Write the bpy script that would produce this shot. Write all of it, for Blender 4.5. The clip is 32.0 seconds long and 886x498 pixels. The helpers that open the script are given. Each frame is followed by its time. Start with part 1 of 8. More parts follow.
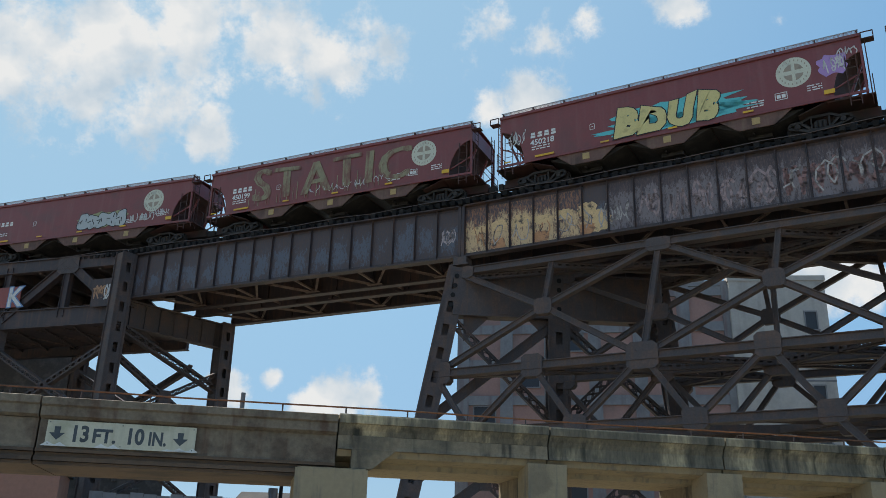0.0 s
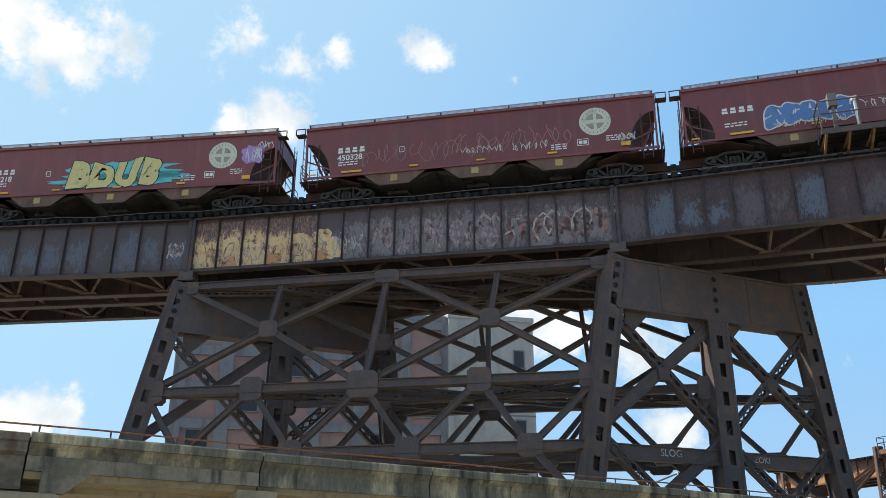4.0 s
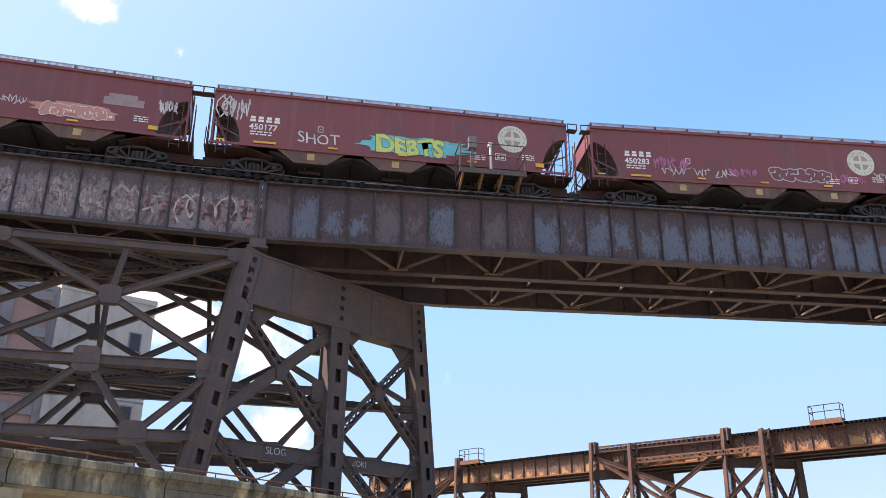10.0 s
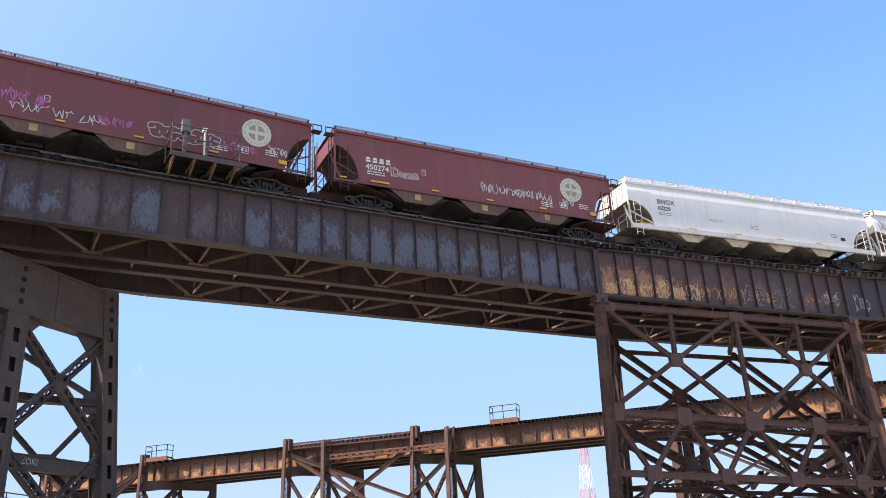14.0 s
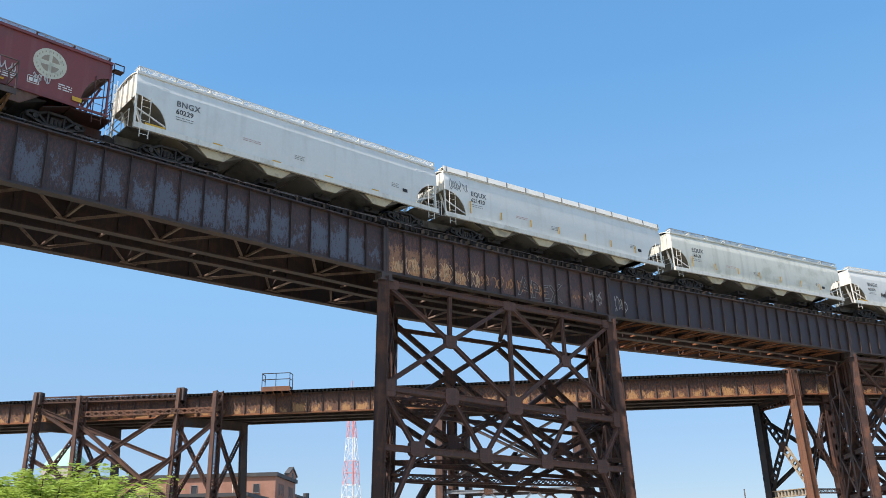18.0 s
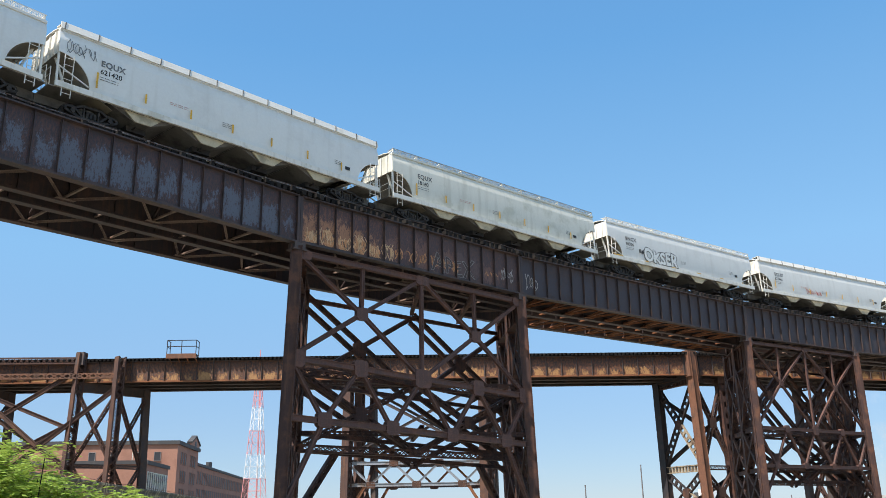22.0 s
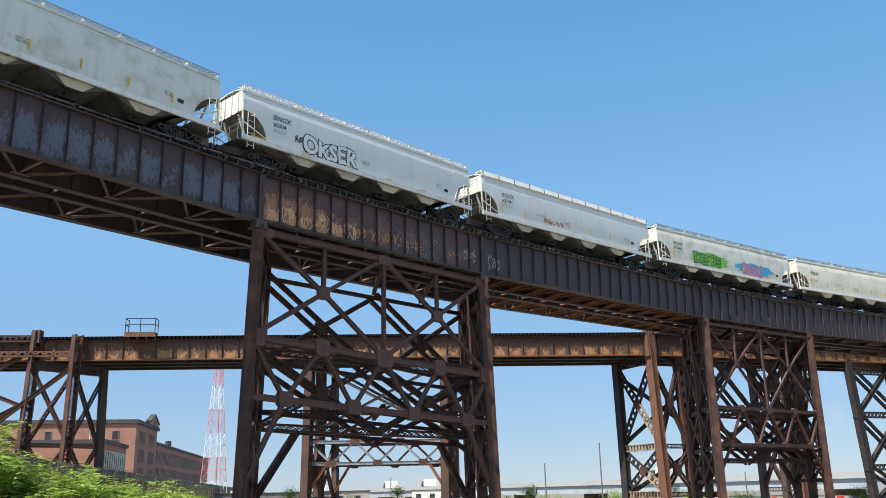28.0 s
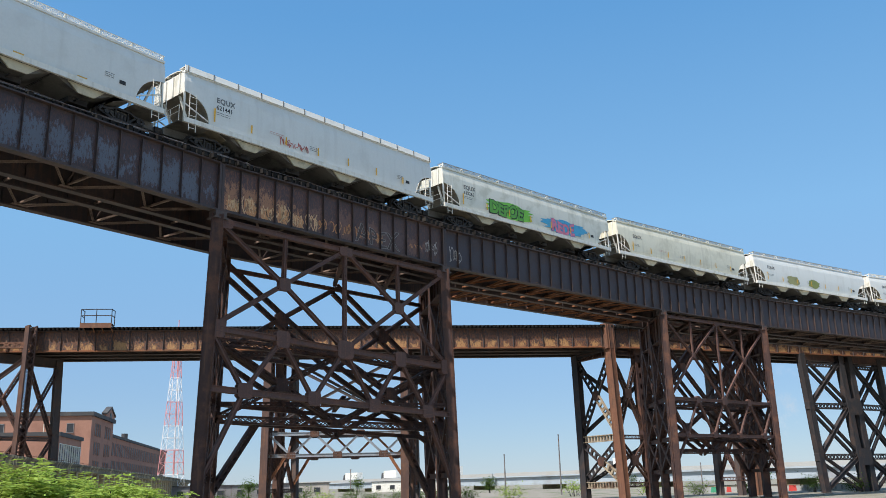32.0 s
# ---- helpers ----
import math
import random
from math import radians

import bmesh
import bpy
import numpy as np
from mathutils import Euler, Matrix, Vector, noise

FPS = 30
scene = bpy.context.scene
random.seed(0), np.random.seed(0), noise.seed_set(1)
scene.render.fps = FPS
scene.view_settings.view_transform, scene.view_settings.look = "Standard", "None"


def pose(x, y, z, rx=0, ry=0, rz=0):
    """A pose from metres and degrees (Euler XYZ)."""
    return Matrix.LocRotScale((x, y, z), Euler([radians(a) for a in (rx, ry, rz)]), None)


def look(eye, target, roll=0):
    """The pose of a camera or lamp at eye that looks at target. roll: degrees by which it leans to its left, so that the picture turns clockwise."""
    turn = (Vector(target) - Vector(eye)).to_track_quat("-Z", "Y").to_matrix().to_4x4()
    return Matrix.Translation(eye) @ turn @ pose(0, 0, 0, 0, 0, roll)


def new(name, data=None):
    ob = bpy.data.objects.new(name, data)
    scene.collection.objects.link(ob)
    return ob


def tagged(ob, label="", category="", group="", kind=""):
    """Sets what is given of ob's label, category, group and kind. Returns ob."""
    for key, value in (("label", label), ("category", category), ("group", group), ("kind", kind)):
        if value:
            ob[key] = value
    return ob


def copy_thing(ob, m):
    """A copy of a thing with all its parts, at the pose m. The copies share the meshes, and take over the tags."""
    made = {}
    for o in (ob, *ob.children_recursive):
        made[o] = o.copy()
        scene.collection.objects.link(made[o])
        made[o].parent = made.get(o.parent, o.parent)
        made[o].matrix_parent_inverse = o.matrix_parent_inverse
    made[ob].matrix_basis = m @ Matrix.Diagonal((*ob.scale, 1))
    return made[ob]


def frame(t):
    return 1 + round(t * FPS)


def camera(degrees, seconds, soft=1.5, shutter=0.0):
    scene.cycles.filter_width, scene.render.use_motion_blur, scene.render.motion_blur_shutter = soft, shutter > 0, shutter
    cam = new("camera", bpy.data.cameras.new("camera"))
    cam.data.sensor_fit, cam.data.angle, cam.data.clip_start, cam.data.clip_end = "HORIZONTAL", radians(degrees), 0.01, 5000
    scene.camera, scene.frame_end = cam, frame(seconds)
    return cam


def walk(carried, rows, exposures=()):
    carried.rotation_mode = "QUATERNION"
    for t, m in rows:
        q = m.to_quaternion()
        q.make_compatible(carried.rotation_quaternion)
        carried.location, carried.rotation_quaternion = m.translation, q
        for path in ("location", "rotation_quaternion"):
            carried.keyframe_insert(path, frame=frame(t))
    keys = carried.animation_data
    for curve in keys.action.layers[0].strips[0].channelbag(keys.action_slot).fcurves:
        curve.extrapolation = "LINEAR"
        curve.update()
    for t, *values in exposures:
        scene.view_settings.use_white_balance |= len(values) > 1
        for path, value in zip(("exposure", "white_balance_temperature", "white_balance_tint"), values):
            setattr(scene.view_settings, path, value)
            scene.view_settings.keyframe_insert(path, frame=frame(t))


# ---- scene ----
cam = camera(53.96, 32.0, soft=0.5)
# seconds and the turn of the camera, which stands still
TURNS = [
    (0.0, 110.234, -1.488, -0.549),
    (0.5, 110.418, -1.295, -2.936),
    (1.0, 110.638, -1.215, -5.333),
    (1.5, 110.887, -1.170, -7.270),
    (2.0, 111.208, -0.904, -9.612),
    (2.5, 111.497, -0.595, -11.904),
    (3.0, 111.828, -0.300, -14.528),
    (3.5, 112.042, -0.187, -16.702),
    (5.5, 112.265, -0.054, -24.919),
    (6.0, 112.307, -0.020, -27.006),
    (6.5, 112.400, 0.098, -29.552),
    (7.0, 112.461, 0.134, -32.085),
    (7.5, 112.528, 0.219, -34.645),
    (8.0, 112.476, 0.192, -36.660),
    (8.5, 112.396, -0.034, -38.330),
    (9.0, 112.226, -0.176, -40.124),
    (9.5, 112.099, -0.245, -41.927),
    (10.0, 111.989, -0.150, -43.987),
    (10.5, 111.976, -0.133, -44.709),
    (11.0, 112.084, 0.191, -47.262),
    (11.5, 111.995, 0.474, -49.878),
    (12.0, 111.895, 0.854, -52.369),
    (12.5, 111.707, 1.476, -55.200),
    (13.0, 111.606, 2.318, -59.541),
    (13.5, 111.485, 2.607, -61.679),
    (14.0, 111.340, 2.732, -63.220),
    (14.5, 111.107, 2.803, -65.772),
    (15.0, 111.081, 2.879, -68.497),
    (15.5, 110.742, 2.742, -70.484),
    (17.5, 109.240, 1.514, -76.519),
    (18.0, 108.979, 1.449, -78.342),
    (18.5, 108.776, 1.675, -81.460),
    (19.0, 108.598, 1.387, -82.307),
    (19.5, 108.345, 1.282, -83.226),
    (20.0, 107.988, 1.278, -84.141),
    (20.5, 107.760, 1.140, -84.218),
    (21.0, 107.530, 1.052, -84.289),
    (21.5, 107.295, 0.960, -84.370),
    (22.0, 107.117, 0.943, -84.404),
    (22.5, 106.957, 1.037, -84.631),
    (23.0, 106.802, 1.042, -84.746),
    (23.5, 106.670, 0.937, -84.911),
    (24.0, 106.558, 0.892, -85.090),
    (24.5, 106.387, 0.943, -85.199),
    (25.0, 106.266, 0.979, -85.311),
    (25.5, 106.142, 1.014, -85.532),
    (27.5, 105.803, 1.160, -86.698),
    (28.0, 105.743, 1.139, -86.897),
    (28.5, 105.726, 1.251, -87.223),
    (29.0, 105.686, 1.337, -87.699),
    (29.5, 105.617, 1.398, -87.941),
    (30.0, 105.540, 1.472, -88.262),
    (30.5, 105.378, 1.479, -88.626),
    (31.0, 105.326, 1.513, -88.789),
    (31.5, 105.222, 1.383, -89.025),
    (32.0, 105.156, 1.448, -89.441),
]
EYE = (0.0, 0.0, 1.6)
walk(cam, [(t, pose(*EYE, rx, ry, rz)) for t, rx, ry, rz in TURNS],
     exposures=[(0.0, 0.38, 6800, 10), (3.0, 0.62, 6900, 8), (6.0, 1.1, 7500, 24), (9.0, 1.2, 7500, 28), (13.0, 1.16, 7450, 30), (16.0, 0.8, 7000, 20), (19.0, 0.64, 6850, 14), (25.0, 0.60, 6800, 13), (32.0, 0.44, 6650, 12)])

# ---- world and sun ----
SUN_AZ, SUN_EL = -48.0, 52.0          # degrees, clockwise from +y
world = bpy.data.worlds.new("sky")
scene.world = world
world.use_nodes = True


def build_world():
    nt = world.node_tree
    nt.nodes.clear()
    N, L = nt.nodes.new, nt.links.new
    out = N("ShaderNodeOutputWorld")
    bg = N("ShaderNodeBackground")
    bg.inputs["Strength"].default_value = 0.115
    sky = N("ShaderNodeTexSky")
    sky.sky_type = "NISHITA"
    sky.sun_disc = False
    sky.sun_elevation = radians(SUN_EL)
    sky.sun_rotation = radians(SUN_AZ)
    sky.air_density, sky.dust_density, sky.ozone_density = 1.0, 0.0, 4.0
    co = N("ShaderNodeTexCoord")
    # cumulus: puffs round a few centres, broken up by noise
    no = N("ShaderNodeTexNoise")
    no.inputs["Scale"].default_value = 13.0
    no.inputs["Detail"].default_value = 9.0
    no.inputs["Roughness"].default_value = 0.66
    L(co.outputs["Generated"], no.inputs["Vector"])
    total = None
    for az, el, rad, amp in CLOUDS:
        a, e = radians(az), radians(el)
        d = N("ShaderNodeVectorMath")
        d.operation = "DISTANCE"
        L(co.outputs["Generated"], d.inputs[0])
        d.inputs[1].default_value = (math.cos(e) * math.sin(a), math.cos(e) * math.cos(a), math.sin(e))
        m = N("ShaderNodeMapRange")
        m.inputs["From Min"].default_value, m.inputs["From Max"].default_value = 0.0, rad
        m.inputs["To Min"].default_value, m.inputs["To Max"].default_value = amp, 0.0
        L(d.outputs["Value"], m.inputs["Value"])
        if total is None:
            total = m.outputs["Result"]
        else:
            mx = N("ShaderNodeMath")
            mx.operation = "MAXIMUM"
            L(total, mx.inputs[0])
            L(m.outputs["Result"], mx.inputs[1])
            total = mx.outputs[0]
    add = N("ShaderNodeMath")
    add.operation = "ADD"
    L(total, add.inputs[0])
    L(no.outputs["Fac"], add.inputs[1])
    ramp = N("ShaderNodeMapRange")
    ramp.interpolation_type = "SMOOTHSTEP"
    ramp.inputs["From Min"].default_value, ramp.inputs["From Max"].default_value = 0.67, 0.88
    L(add.outputs[0], ramp.inputs["Value"])
    mask = N("ShaderNodeMapRange")
    mask.inputs["From Max"].default_value = 0.12
    L(total, mask.inputs["Value"])
    cover = N("ShaderNodeMath")
    cover.operation = "MULTIPLY"
    L(ramp.outputs["Result"], cover.inputs[0])
    L(mask.outputs["Result"], cover.inputs[1])
    shade = N("ShaderNodeTexNoise")
    shade.inputs["Scale"].default_value = 16.0
    shade.inputs["Detail"].default_value = 6.0
    L(co.outputs["Generated"], shade.inputs["Vector"])
    tone = N("ShaderNodeMixRGB")
    tone.inputs[1].default_value = (3.3, 4.1, 4.9, 1)
    tone.inputs[2].default_value = (5.35, 5.55, 5.75, 1)
    deep = N("ShaderNodeMapRange")
    deep.inputs["From Min"].default_value, deep.inputs["From Max"].default_value = 0.36, 0.60
    L(shade.outputs["Fac"], deep.inputs["Value"])
    L(deep.outputs["Result"], tone.inputs[0])
    # clear summer blue: pale at the horizon, deeper overhead
    sep = N("ShaderNodeSeparateXYZ")
    L(co.outputs["Generated"], sep.inputs[0])
    grad = N("ShaderNodeValToRGB")
    grad.color_ramp.elements[0].color = (1.66, 2.55, 3.9, 1)
    grad.color_ramp.elements[1].position = 0.95
    grad.color_ramp.elements[1].color = (0.45, 1.5, 3.8, 1)
    for pos, col in ((0.10, (1.54, 2.68, 4.3, 1)), (0.28, (1.45, 3.3, 5.4, 1)), (0.5, (0.75, 2.5, 5.0, 1))):
        grad.color_ramp.elements.new(pos).color = col
    L(sep.outputs["Z"], grad.inputs[0])
    # bright haze toward the sun
    dot = N("ShaderNodeVectorMath")
    dot.operation = "DOT_PRODUCT"
    L(co.outputs["Generated"], dot.inputs[0])
    sa, se = radians(SUN_AZ), radians(SUN_EL)
    dot.inputs[1].default_value = (math.cos(se) * math.sin(sa), math.cos(se) * math.cos(sa), math.sin(se))
    near = N("ShaderNodeMapRange")
    near.interpolation_type = "SMOOTHSTEP"
    near.inputs["From Min"].default_value, near.inputs["From Max"].default_value, near.inputs["To Max"].default_value = 0.15, 1.0, 0.95
    L(dot.outputs["Value"], near.inputs["Value"])
    tint = N("ShaderNodeMixRGB")
    tint.blend_type = "MULTIPLY"
    tint.inputs[0].default_value = 1.0
    tint.inputs[2].default_value = (0.9, 1.0, 1.05, 1)
    L(sky.outputs["Color"], tint.inputs[1])
    clear = N("ShaderNodeMixRGB")
    clear.inputs[0].default_value = 0.72
    L(tint.outputs["Color"], clear.inputs[1])
    L(grad.outputs["Color"], clear.inputs[2])
    haze = N("ShaderNodeMixRGB")
    L(near.outputs["Result"], haze.inputs[0])
    L(clear.outputs["Color"], haze.inputs[1])
    haze.inputs[2].default_value = (2.5, 4.0, 5.35, 1)
    mix = N("ShaderNodeMixRGB")
    L(cover.outputs[0], mix.inputs[0])
    L(haze.outputs["Color"], mix.inputs[1])
    L(tone.outputs["Color"], mix.inputs[2])
    L(mix.outputs["Color"], bg.inputs["Color"])
    L(bg.outputs[0], out.inputs["Surface"])


# azimuth and height in degrees, size, density
CLOUDS = [(-29.7, 29.8, 0.154, 0.5), (-24.2, 30.8, 0.138, 0.5), (-19.1, 32.9, 0.122, 0.48), (-21.6, 27.2, 0.106, 0.46), (-16.9, 26.2, 0.061, 0.42), (-25.3, 27.2, 0.097, 0.44), (-12.6, 33.2, 0.122, 0.46),
          (-8.7, 32.2, 0.106, 0.44), (-4.9, 32.2, 0.065, 0.36), (-9.7, 29.6, 0.049, 0.34), (3.7, 34.9, 0.08, 0.30), (7.2, 34.1, 0.068, 0.31), (10.7, 35.1, 0.049, 0.32), (17.3, 34.8, 0.045, 0.4),
          (24.2, 33.0, 0.024, 0.3), (-0.1, 31.3, 0.049, 0.28), (6.3, 29.8, 0.066, 0.50), (8.2, 30.3, 0.042, 0.46), (3.3, 29.3, 0.045, 0.44), (-6.6, 10.3, 0.061, 0.5), (-4.7, 10.5, 0.049, 0.48),
          (-8.2, 10.1, 0.041, 0.46), (-13.4, 10.4, 0.041, 0.46), (-11.0, 11.3, 0.023, 0.42), (24.6, 17.5, 0.097, 0.46), (25.7, 17.8, 0.089, 0.48), (32.9, 14.8, 0.073, 0.44), (32.2, 14.5, 0.089, 0.46),
          (33.5, 9.8, 0.073, 0.4), (26.1, 17.9, 0.065, 0.44), (44.1, 13.3, 0.045, 0.22), (45.4, 12.5, 0.03, 0.2), (103.6, 9.8, 0.06, 0.13), (92.3, 2.5, 0.06, 0.12), (111.4, 4.1, 0.07, 0.14),
          (95.9, 7.2, 0.06, 0.1), (-60, 30, 0.5, 0.5), (-110, 35, 0.5, 0.45), (170, 35, 0.45, 0.42)]
build_world()
sun = new("sun", bpy.data.lights.new("sun", "SUN"))
sun.data.energy, sun.data.angle, sun.data.color = 4.3, radians(0.53), (1.0, 0.95, 0.87)
a_, e_ = radians(SUN_AZ), radians(SUN_EL)
sun.matrix_world = look((300 * math.cos(e_) * math.sin(a_), 300 * math.cos(e_) * math.cos(a_), 300 * math.sin(e_)), (0, 0, 0))


# ---- materials ----
def material(name, base, rough=0.6, metal=0.0, var=None, var_scale=1.0, var_amount=0.5, grain=12.0, grain_amount=0.15,
             bump=0.15, bump_scale=20.0, stretch=(1, 1, 1), random_tone=0.0, streak=None, streak_amount=0.0, streak_scale=1.5, own=True, gloss=0.5):
    """A weathered surface: a base colour, patches of a second one, fine grain, streaks that run down, relief."""
    mat = bpy.data.materials.new(name)
    mat.use_nodes = True
    nt = mat.node_tree
    N, L = nt.nodes.new, nt.links.new
    b = nt.nodes["Principled BSDF"]
    b.inputs["Metallic"].default_value = metal
    b.inputs["Specular IOR Level"].default_value = gloss
    co = N("ShaderNodeTexCoord")
    mp = N("ShaderNodeMapping")
    mp.inputs["Scale"].default_value = stretch
    L(co.outputs["Object"], mp.inputs["Vector"])
    info = N("ShaderNodeObjectInfo")
    shift = N("ShaderNodeVectorMath")
    shift.operation = "MULTIPLY_ADD"
    L(info.outputs["Random"], shift.inputs[0])
    shift.inputs[1].default_value = (37.0, 53.0, 29.0) if own else (0, 0, 0)
    L(mp.outputs["Vector"], shift.inputs[2])
    vec = shift.outputs[0]

    def noise_at(scale, detail=6.0, rgh=0.6):
        n = N("ShaderNodeTexNoise")
        n.inputs["Scale"].default_value, n.inputs["Detail"].default_value, n.inputs["Roughness"].default_value = scale, detail, rgh
        L(vec, n.inputs["Vector"])
        return n.outputs["Fac"]

    def ramp(fac, lo, hi, top=1.0):
        m = N("ShaderNodeMapRange")
        m.interpolation_type = "SMOOTHSTEP"
        m.inputs["From Min"].default_value, m.inputs["From Max"].default_value, m.inputs["To Max"].default_value = lo, hi, top
        L(fac, m.inputs["Value"])
        return m.outputs["Result"]

    def blend(fac, a, c, kind="MIX"):
        m = N("ShaderNodeMixRGB")
        m.blend_type = kind
        for i, v in ((0, fac), (1, a), (2, c)):
            if isinstance(v, (int, float)):
                m.inputs[i].default_value = v
            elif isinstance(v, tuple):
                m.inputs[i].default_value = (*v[:3], 1)
            else:
                L(v, m.inputs[i])
        return m.outputs["Color"]

    col = blend(0.0, base, base)
    if var:
        col = blend(ramp(noise_at(var_scale), 0.62 - 0.3 * var_amount, 0.72 - 0.1 * var_amount), col, var)
    if streak:
        sm = N("ShaderNodeMapping")
        sm.inputs["Scale"].default_value = (streak_scale * 4, streak_scale * 4, streak_scale * 0.35)
        L(vec, sm.inputs["Vector"])
        sn = N("ShaderNodeTexNoise")
        sn.inputs["Scale"].default_value, sn.inputs["Detail"].default_value = 1.0, 7.0
        L(sm.outputs["Vector"], sn.inputs["Vector"])
        col = blend(ramp(sn.outputs["Fac"], 0.5, 0.72, streak_amount), col, streak)
    g = noise_at(grain, 4.0)
    gm = N("ShaderNodeMapRange")
    gm.inputs["To Min"].default_value, gm.inputs["To Max"].default_value = 1 - grain_amount * 1.6, 1 + grain_amount * 1.6
    L(g, gm.inputs["Value"])
    col = blend(1.0, col, gm.outputs["Result"], "MULTIPLY")
    if random_tone:
        rt = N("ShaderNodeMapRange")
        rt.inputs["To Min"].default_value, rt.inputs["To Max"].default_value = 1 - random_tone, 1 + random_tone
        L(info.outputs["Random"], rt.inputs["Value"])
        col = blend(1.0, col, rt.outputs["Result"], "MULTIPLY")
    L(col, b.inputs["Base Color"])
    rr = N("ShaderNodeMapRange")
    rr.inputs["To Min"].default_value, rr.inputs["To Max"].default_value = max(0.05, rough - 0.12), min(1.0, rough + 0.12)
    L(g, rr.inputs["Value"])
    L(rr.outputs["Result"], b.inputs["Roughness"])
    if bump:
        bp = N("ShaderNodeBump")
        bp.inputs["Strength"].default_value = bump
        bp.inputs["Distance"].default_value = 0.02
        L(noise_at(bump_scale, 3.0), bp.inputs["Height"])
        L(bp.outputs["Normal"], b.inputs["Normal"])
    return mat


STEEL = material("weathered_steel", (0.080, 0.064, 0.063), 0.72, 0.0, (0.12, 0.077, 0.063), 1.3, 0.55, 14, 0.3, 0.25, 30, streak=(0.13, 0.075, 0.05), streak_amount=0.5)
STEEL_LIGHT = material("grey_painted_steel", (0.16, 0.155, 0.16), 0.65, 0.0, (0.12, 0.075, 0.055), 1.1, 0.5, 12, 0.2, 0.2)
GIRDER = material("girder_paint", (0.048, 0.035, 0.037), 0.6, 0.0, (0.085, 0.050, 0.042), 0.9, 0.55, 16, 0.25, 0.15, streak=(0.14, 0.075, 0.045), streak_amount=0.4)
RUST = material("rust_and_sun_orange", (0.25, 0.10, 0.046), 0.85, 0.0, (0.11, 0.055, 0.036), 0.8, 0.5, 10, 0.3, 0.3, streak=(0.32, 0.15, 0.07), streak_amount=0.6)
TIE = material("creosoted_wood", (0.016, 0.015, 0.015), 0.9, 0.0, (0.034, 0.031, 0.029), 1.5, 0.4, 25, 0.3, 0.3, random_tone=0.4, gloss=0.15)
RAIL = material("rail_steel", (0.10, 0.075, 0.06), 0.5, 0.6, None, grain_amount=0.2)
CONCRETE = material("stained_concrete", (0.262, 0.208, 0.138), 0.9, 0.0, (0.13, 0.11, 0.078), 0.8, 0.6, 9, 0.25, 0.35, 18, streak=(0.045, 0.042, 0.034), streak_amount=0.95, streak_scale=0.9, own=False)
CONCRETE_RUSTY = material("rust_stained_concrete", (0.21, 0.168, 0.12), 0.9, 0.0, (0.115, 0.085, 0.06), 1.3, 0.6, 10, 0.3, 0.35, 18, streak=(0.10, 0.055, 0.035), streak_amount=0.7, streak_scale=1.0, own=False)
CONCRETE_PATCHY = material("patchy_concrete", (0.150, 0.128, 0.090), 0.9, 0.0, (0.50, 0.40, 0.24), 1.0, 0.47, 14, 0.4, 0.5, 18, stretch=(1.0, 1.0, 0.3), streak=(0.034, 0.035, 0.026), streak_amount=0.97, streak_scale=0.7, own=False)
CONCRETE_CLEAN = material("pale_concrete", (0.35, 0.275, 0.17), 0.9, 0.0, (0.24, 0.19, 0.125), 0.8, 0.4, 9, 0.12, 0.3, 18, streak=(0.16, 0.145, 0.12), streak_amount=0.6)
MAROON = material("oxide_red_paint", (0.205, 0.050, 0.047), 0.42, 0.0, (0.165, 0.055, 0.050), 0.7, 0.45, 9, 0.1, 0.05, 8, random_tone=0.10, streak=(0.24, 0.10, 0.085), streak_amount=0.35, streak_scale=0.7)
# Oxide red darkened for the deep shade under the cars; fittings share it.
MAROON_DARK = material("grimy_shaded_oxide_red", (0.075, 0.032, 0.027), 0.7, 0.0, (0.05, 0.035, 0.03), 0.8, 0.5, 9, 0.2, 0.1)
GREY = material("light_grey_paint", (0.70, 0.715, 0.70), 0.40, 0.0, (0.65, 0.66, 0.645), 0.6, 0.4, 8, 0.04, 0.35, 0.9, random_tone=0.05, streak=(0.56, 0.56, 0.53), streak_amount=0.35, streak_scale=0.6)
# Cream of the hopper faces turned to tan for shade under the sills.
FACE_TAN = material("shaded_cream_paint", (0.56, 0.49, 0.35), 0.7, 0.0, (0.34, 0.30, 0.22), 1.2, 0.45, 8, 0.1, 0.05)
CREAM = material("cream_paint", (0.78, 0.76, 0.70), 0.45, 0.0, (0.6, 0.58, 0.5), 0.9, 0.35, 8, 0.06, 0.05, random_tone=0.06, streak=(0.45, 0.42, 0.36), streak_amount=0.35)
TRUCK = material("dirty_steel_and_bay_shade", (0.034, 0.029, 0.027), 0.8, 0.0, (0.06, 0.05, 0.042), 2.0, 0.5, 20, 0.3, 0.2)
WHITE = material("white_lettering", (0.72, 0.71, 0.68), 0.6, 0.0, (0.55, 0.52, 0.5), 3.0, 0.3, 20, 0.1, 0.0)
GREY_INK = material("faded_grey_lettering", (0.13, 0.135, 0.145), 0.6, 0.0, (0.22, 0.23, 0.24), 3.0, 0.4, 20, 0.15, 0.0)
BLACK = material("black_lettering", (0.02, 0.02, 0.022), 0.6, 0.0, None, grain_amount=0.1, bump=0.0)
YELLOW = material("yellow_paint", (0.70, 0.40, 0.03), 0.5, 0.0, (0.5, 0.3, 0.06), 2.0, 0.4, 20, 0.15, 0.0)
TAN = material("tan_plate", (0.42, 0.29, 0.12), 0.6, 0.0, (0.3, 0.2, 0.1), 2.0, 0.4, 20, 0.15, 0.0)


def plain(name, col, rough=0.6):
    return material(name, col, rough, 0.0, tuple(c * 0.75 for c in col), 2.5, 0.35, 22, 0.12, 0.0)


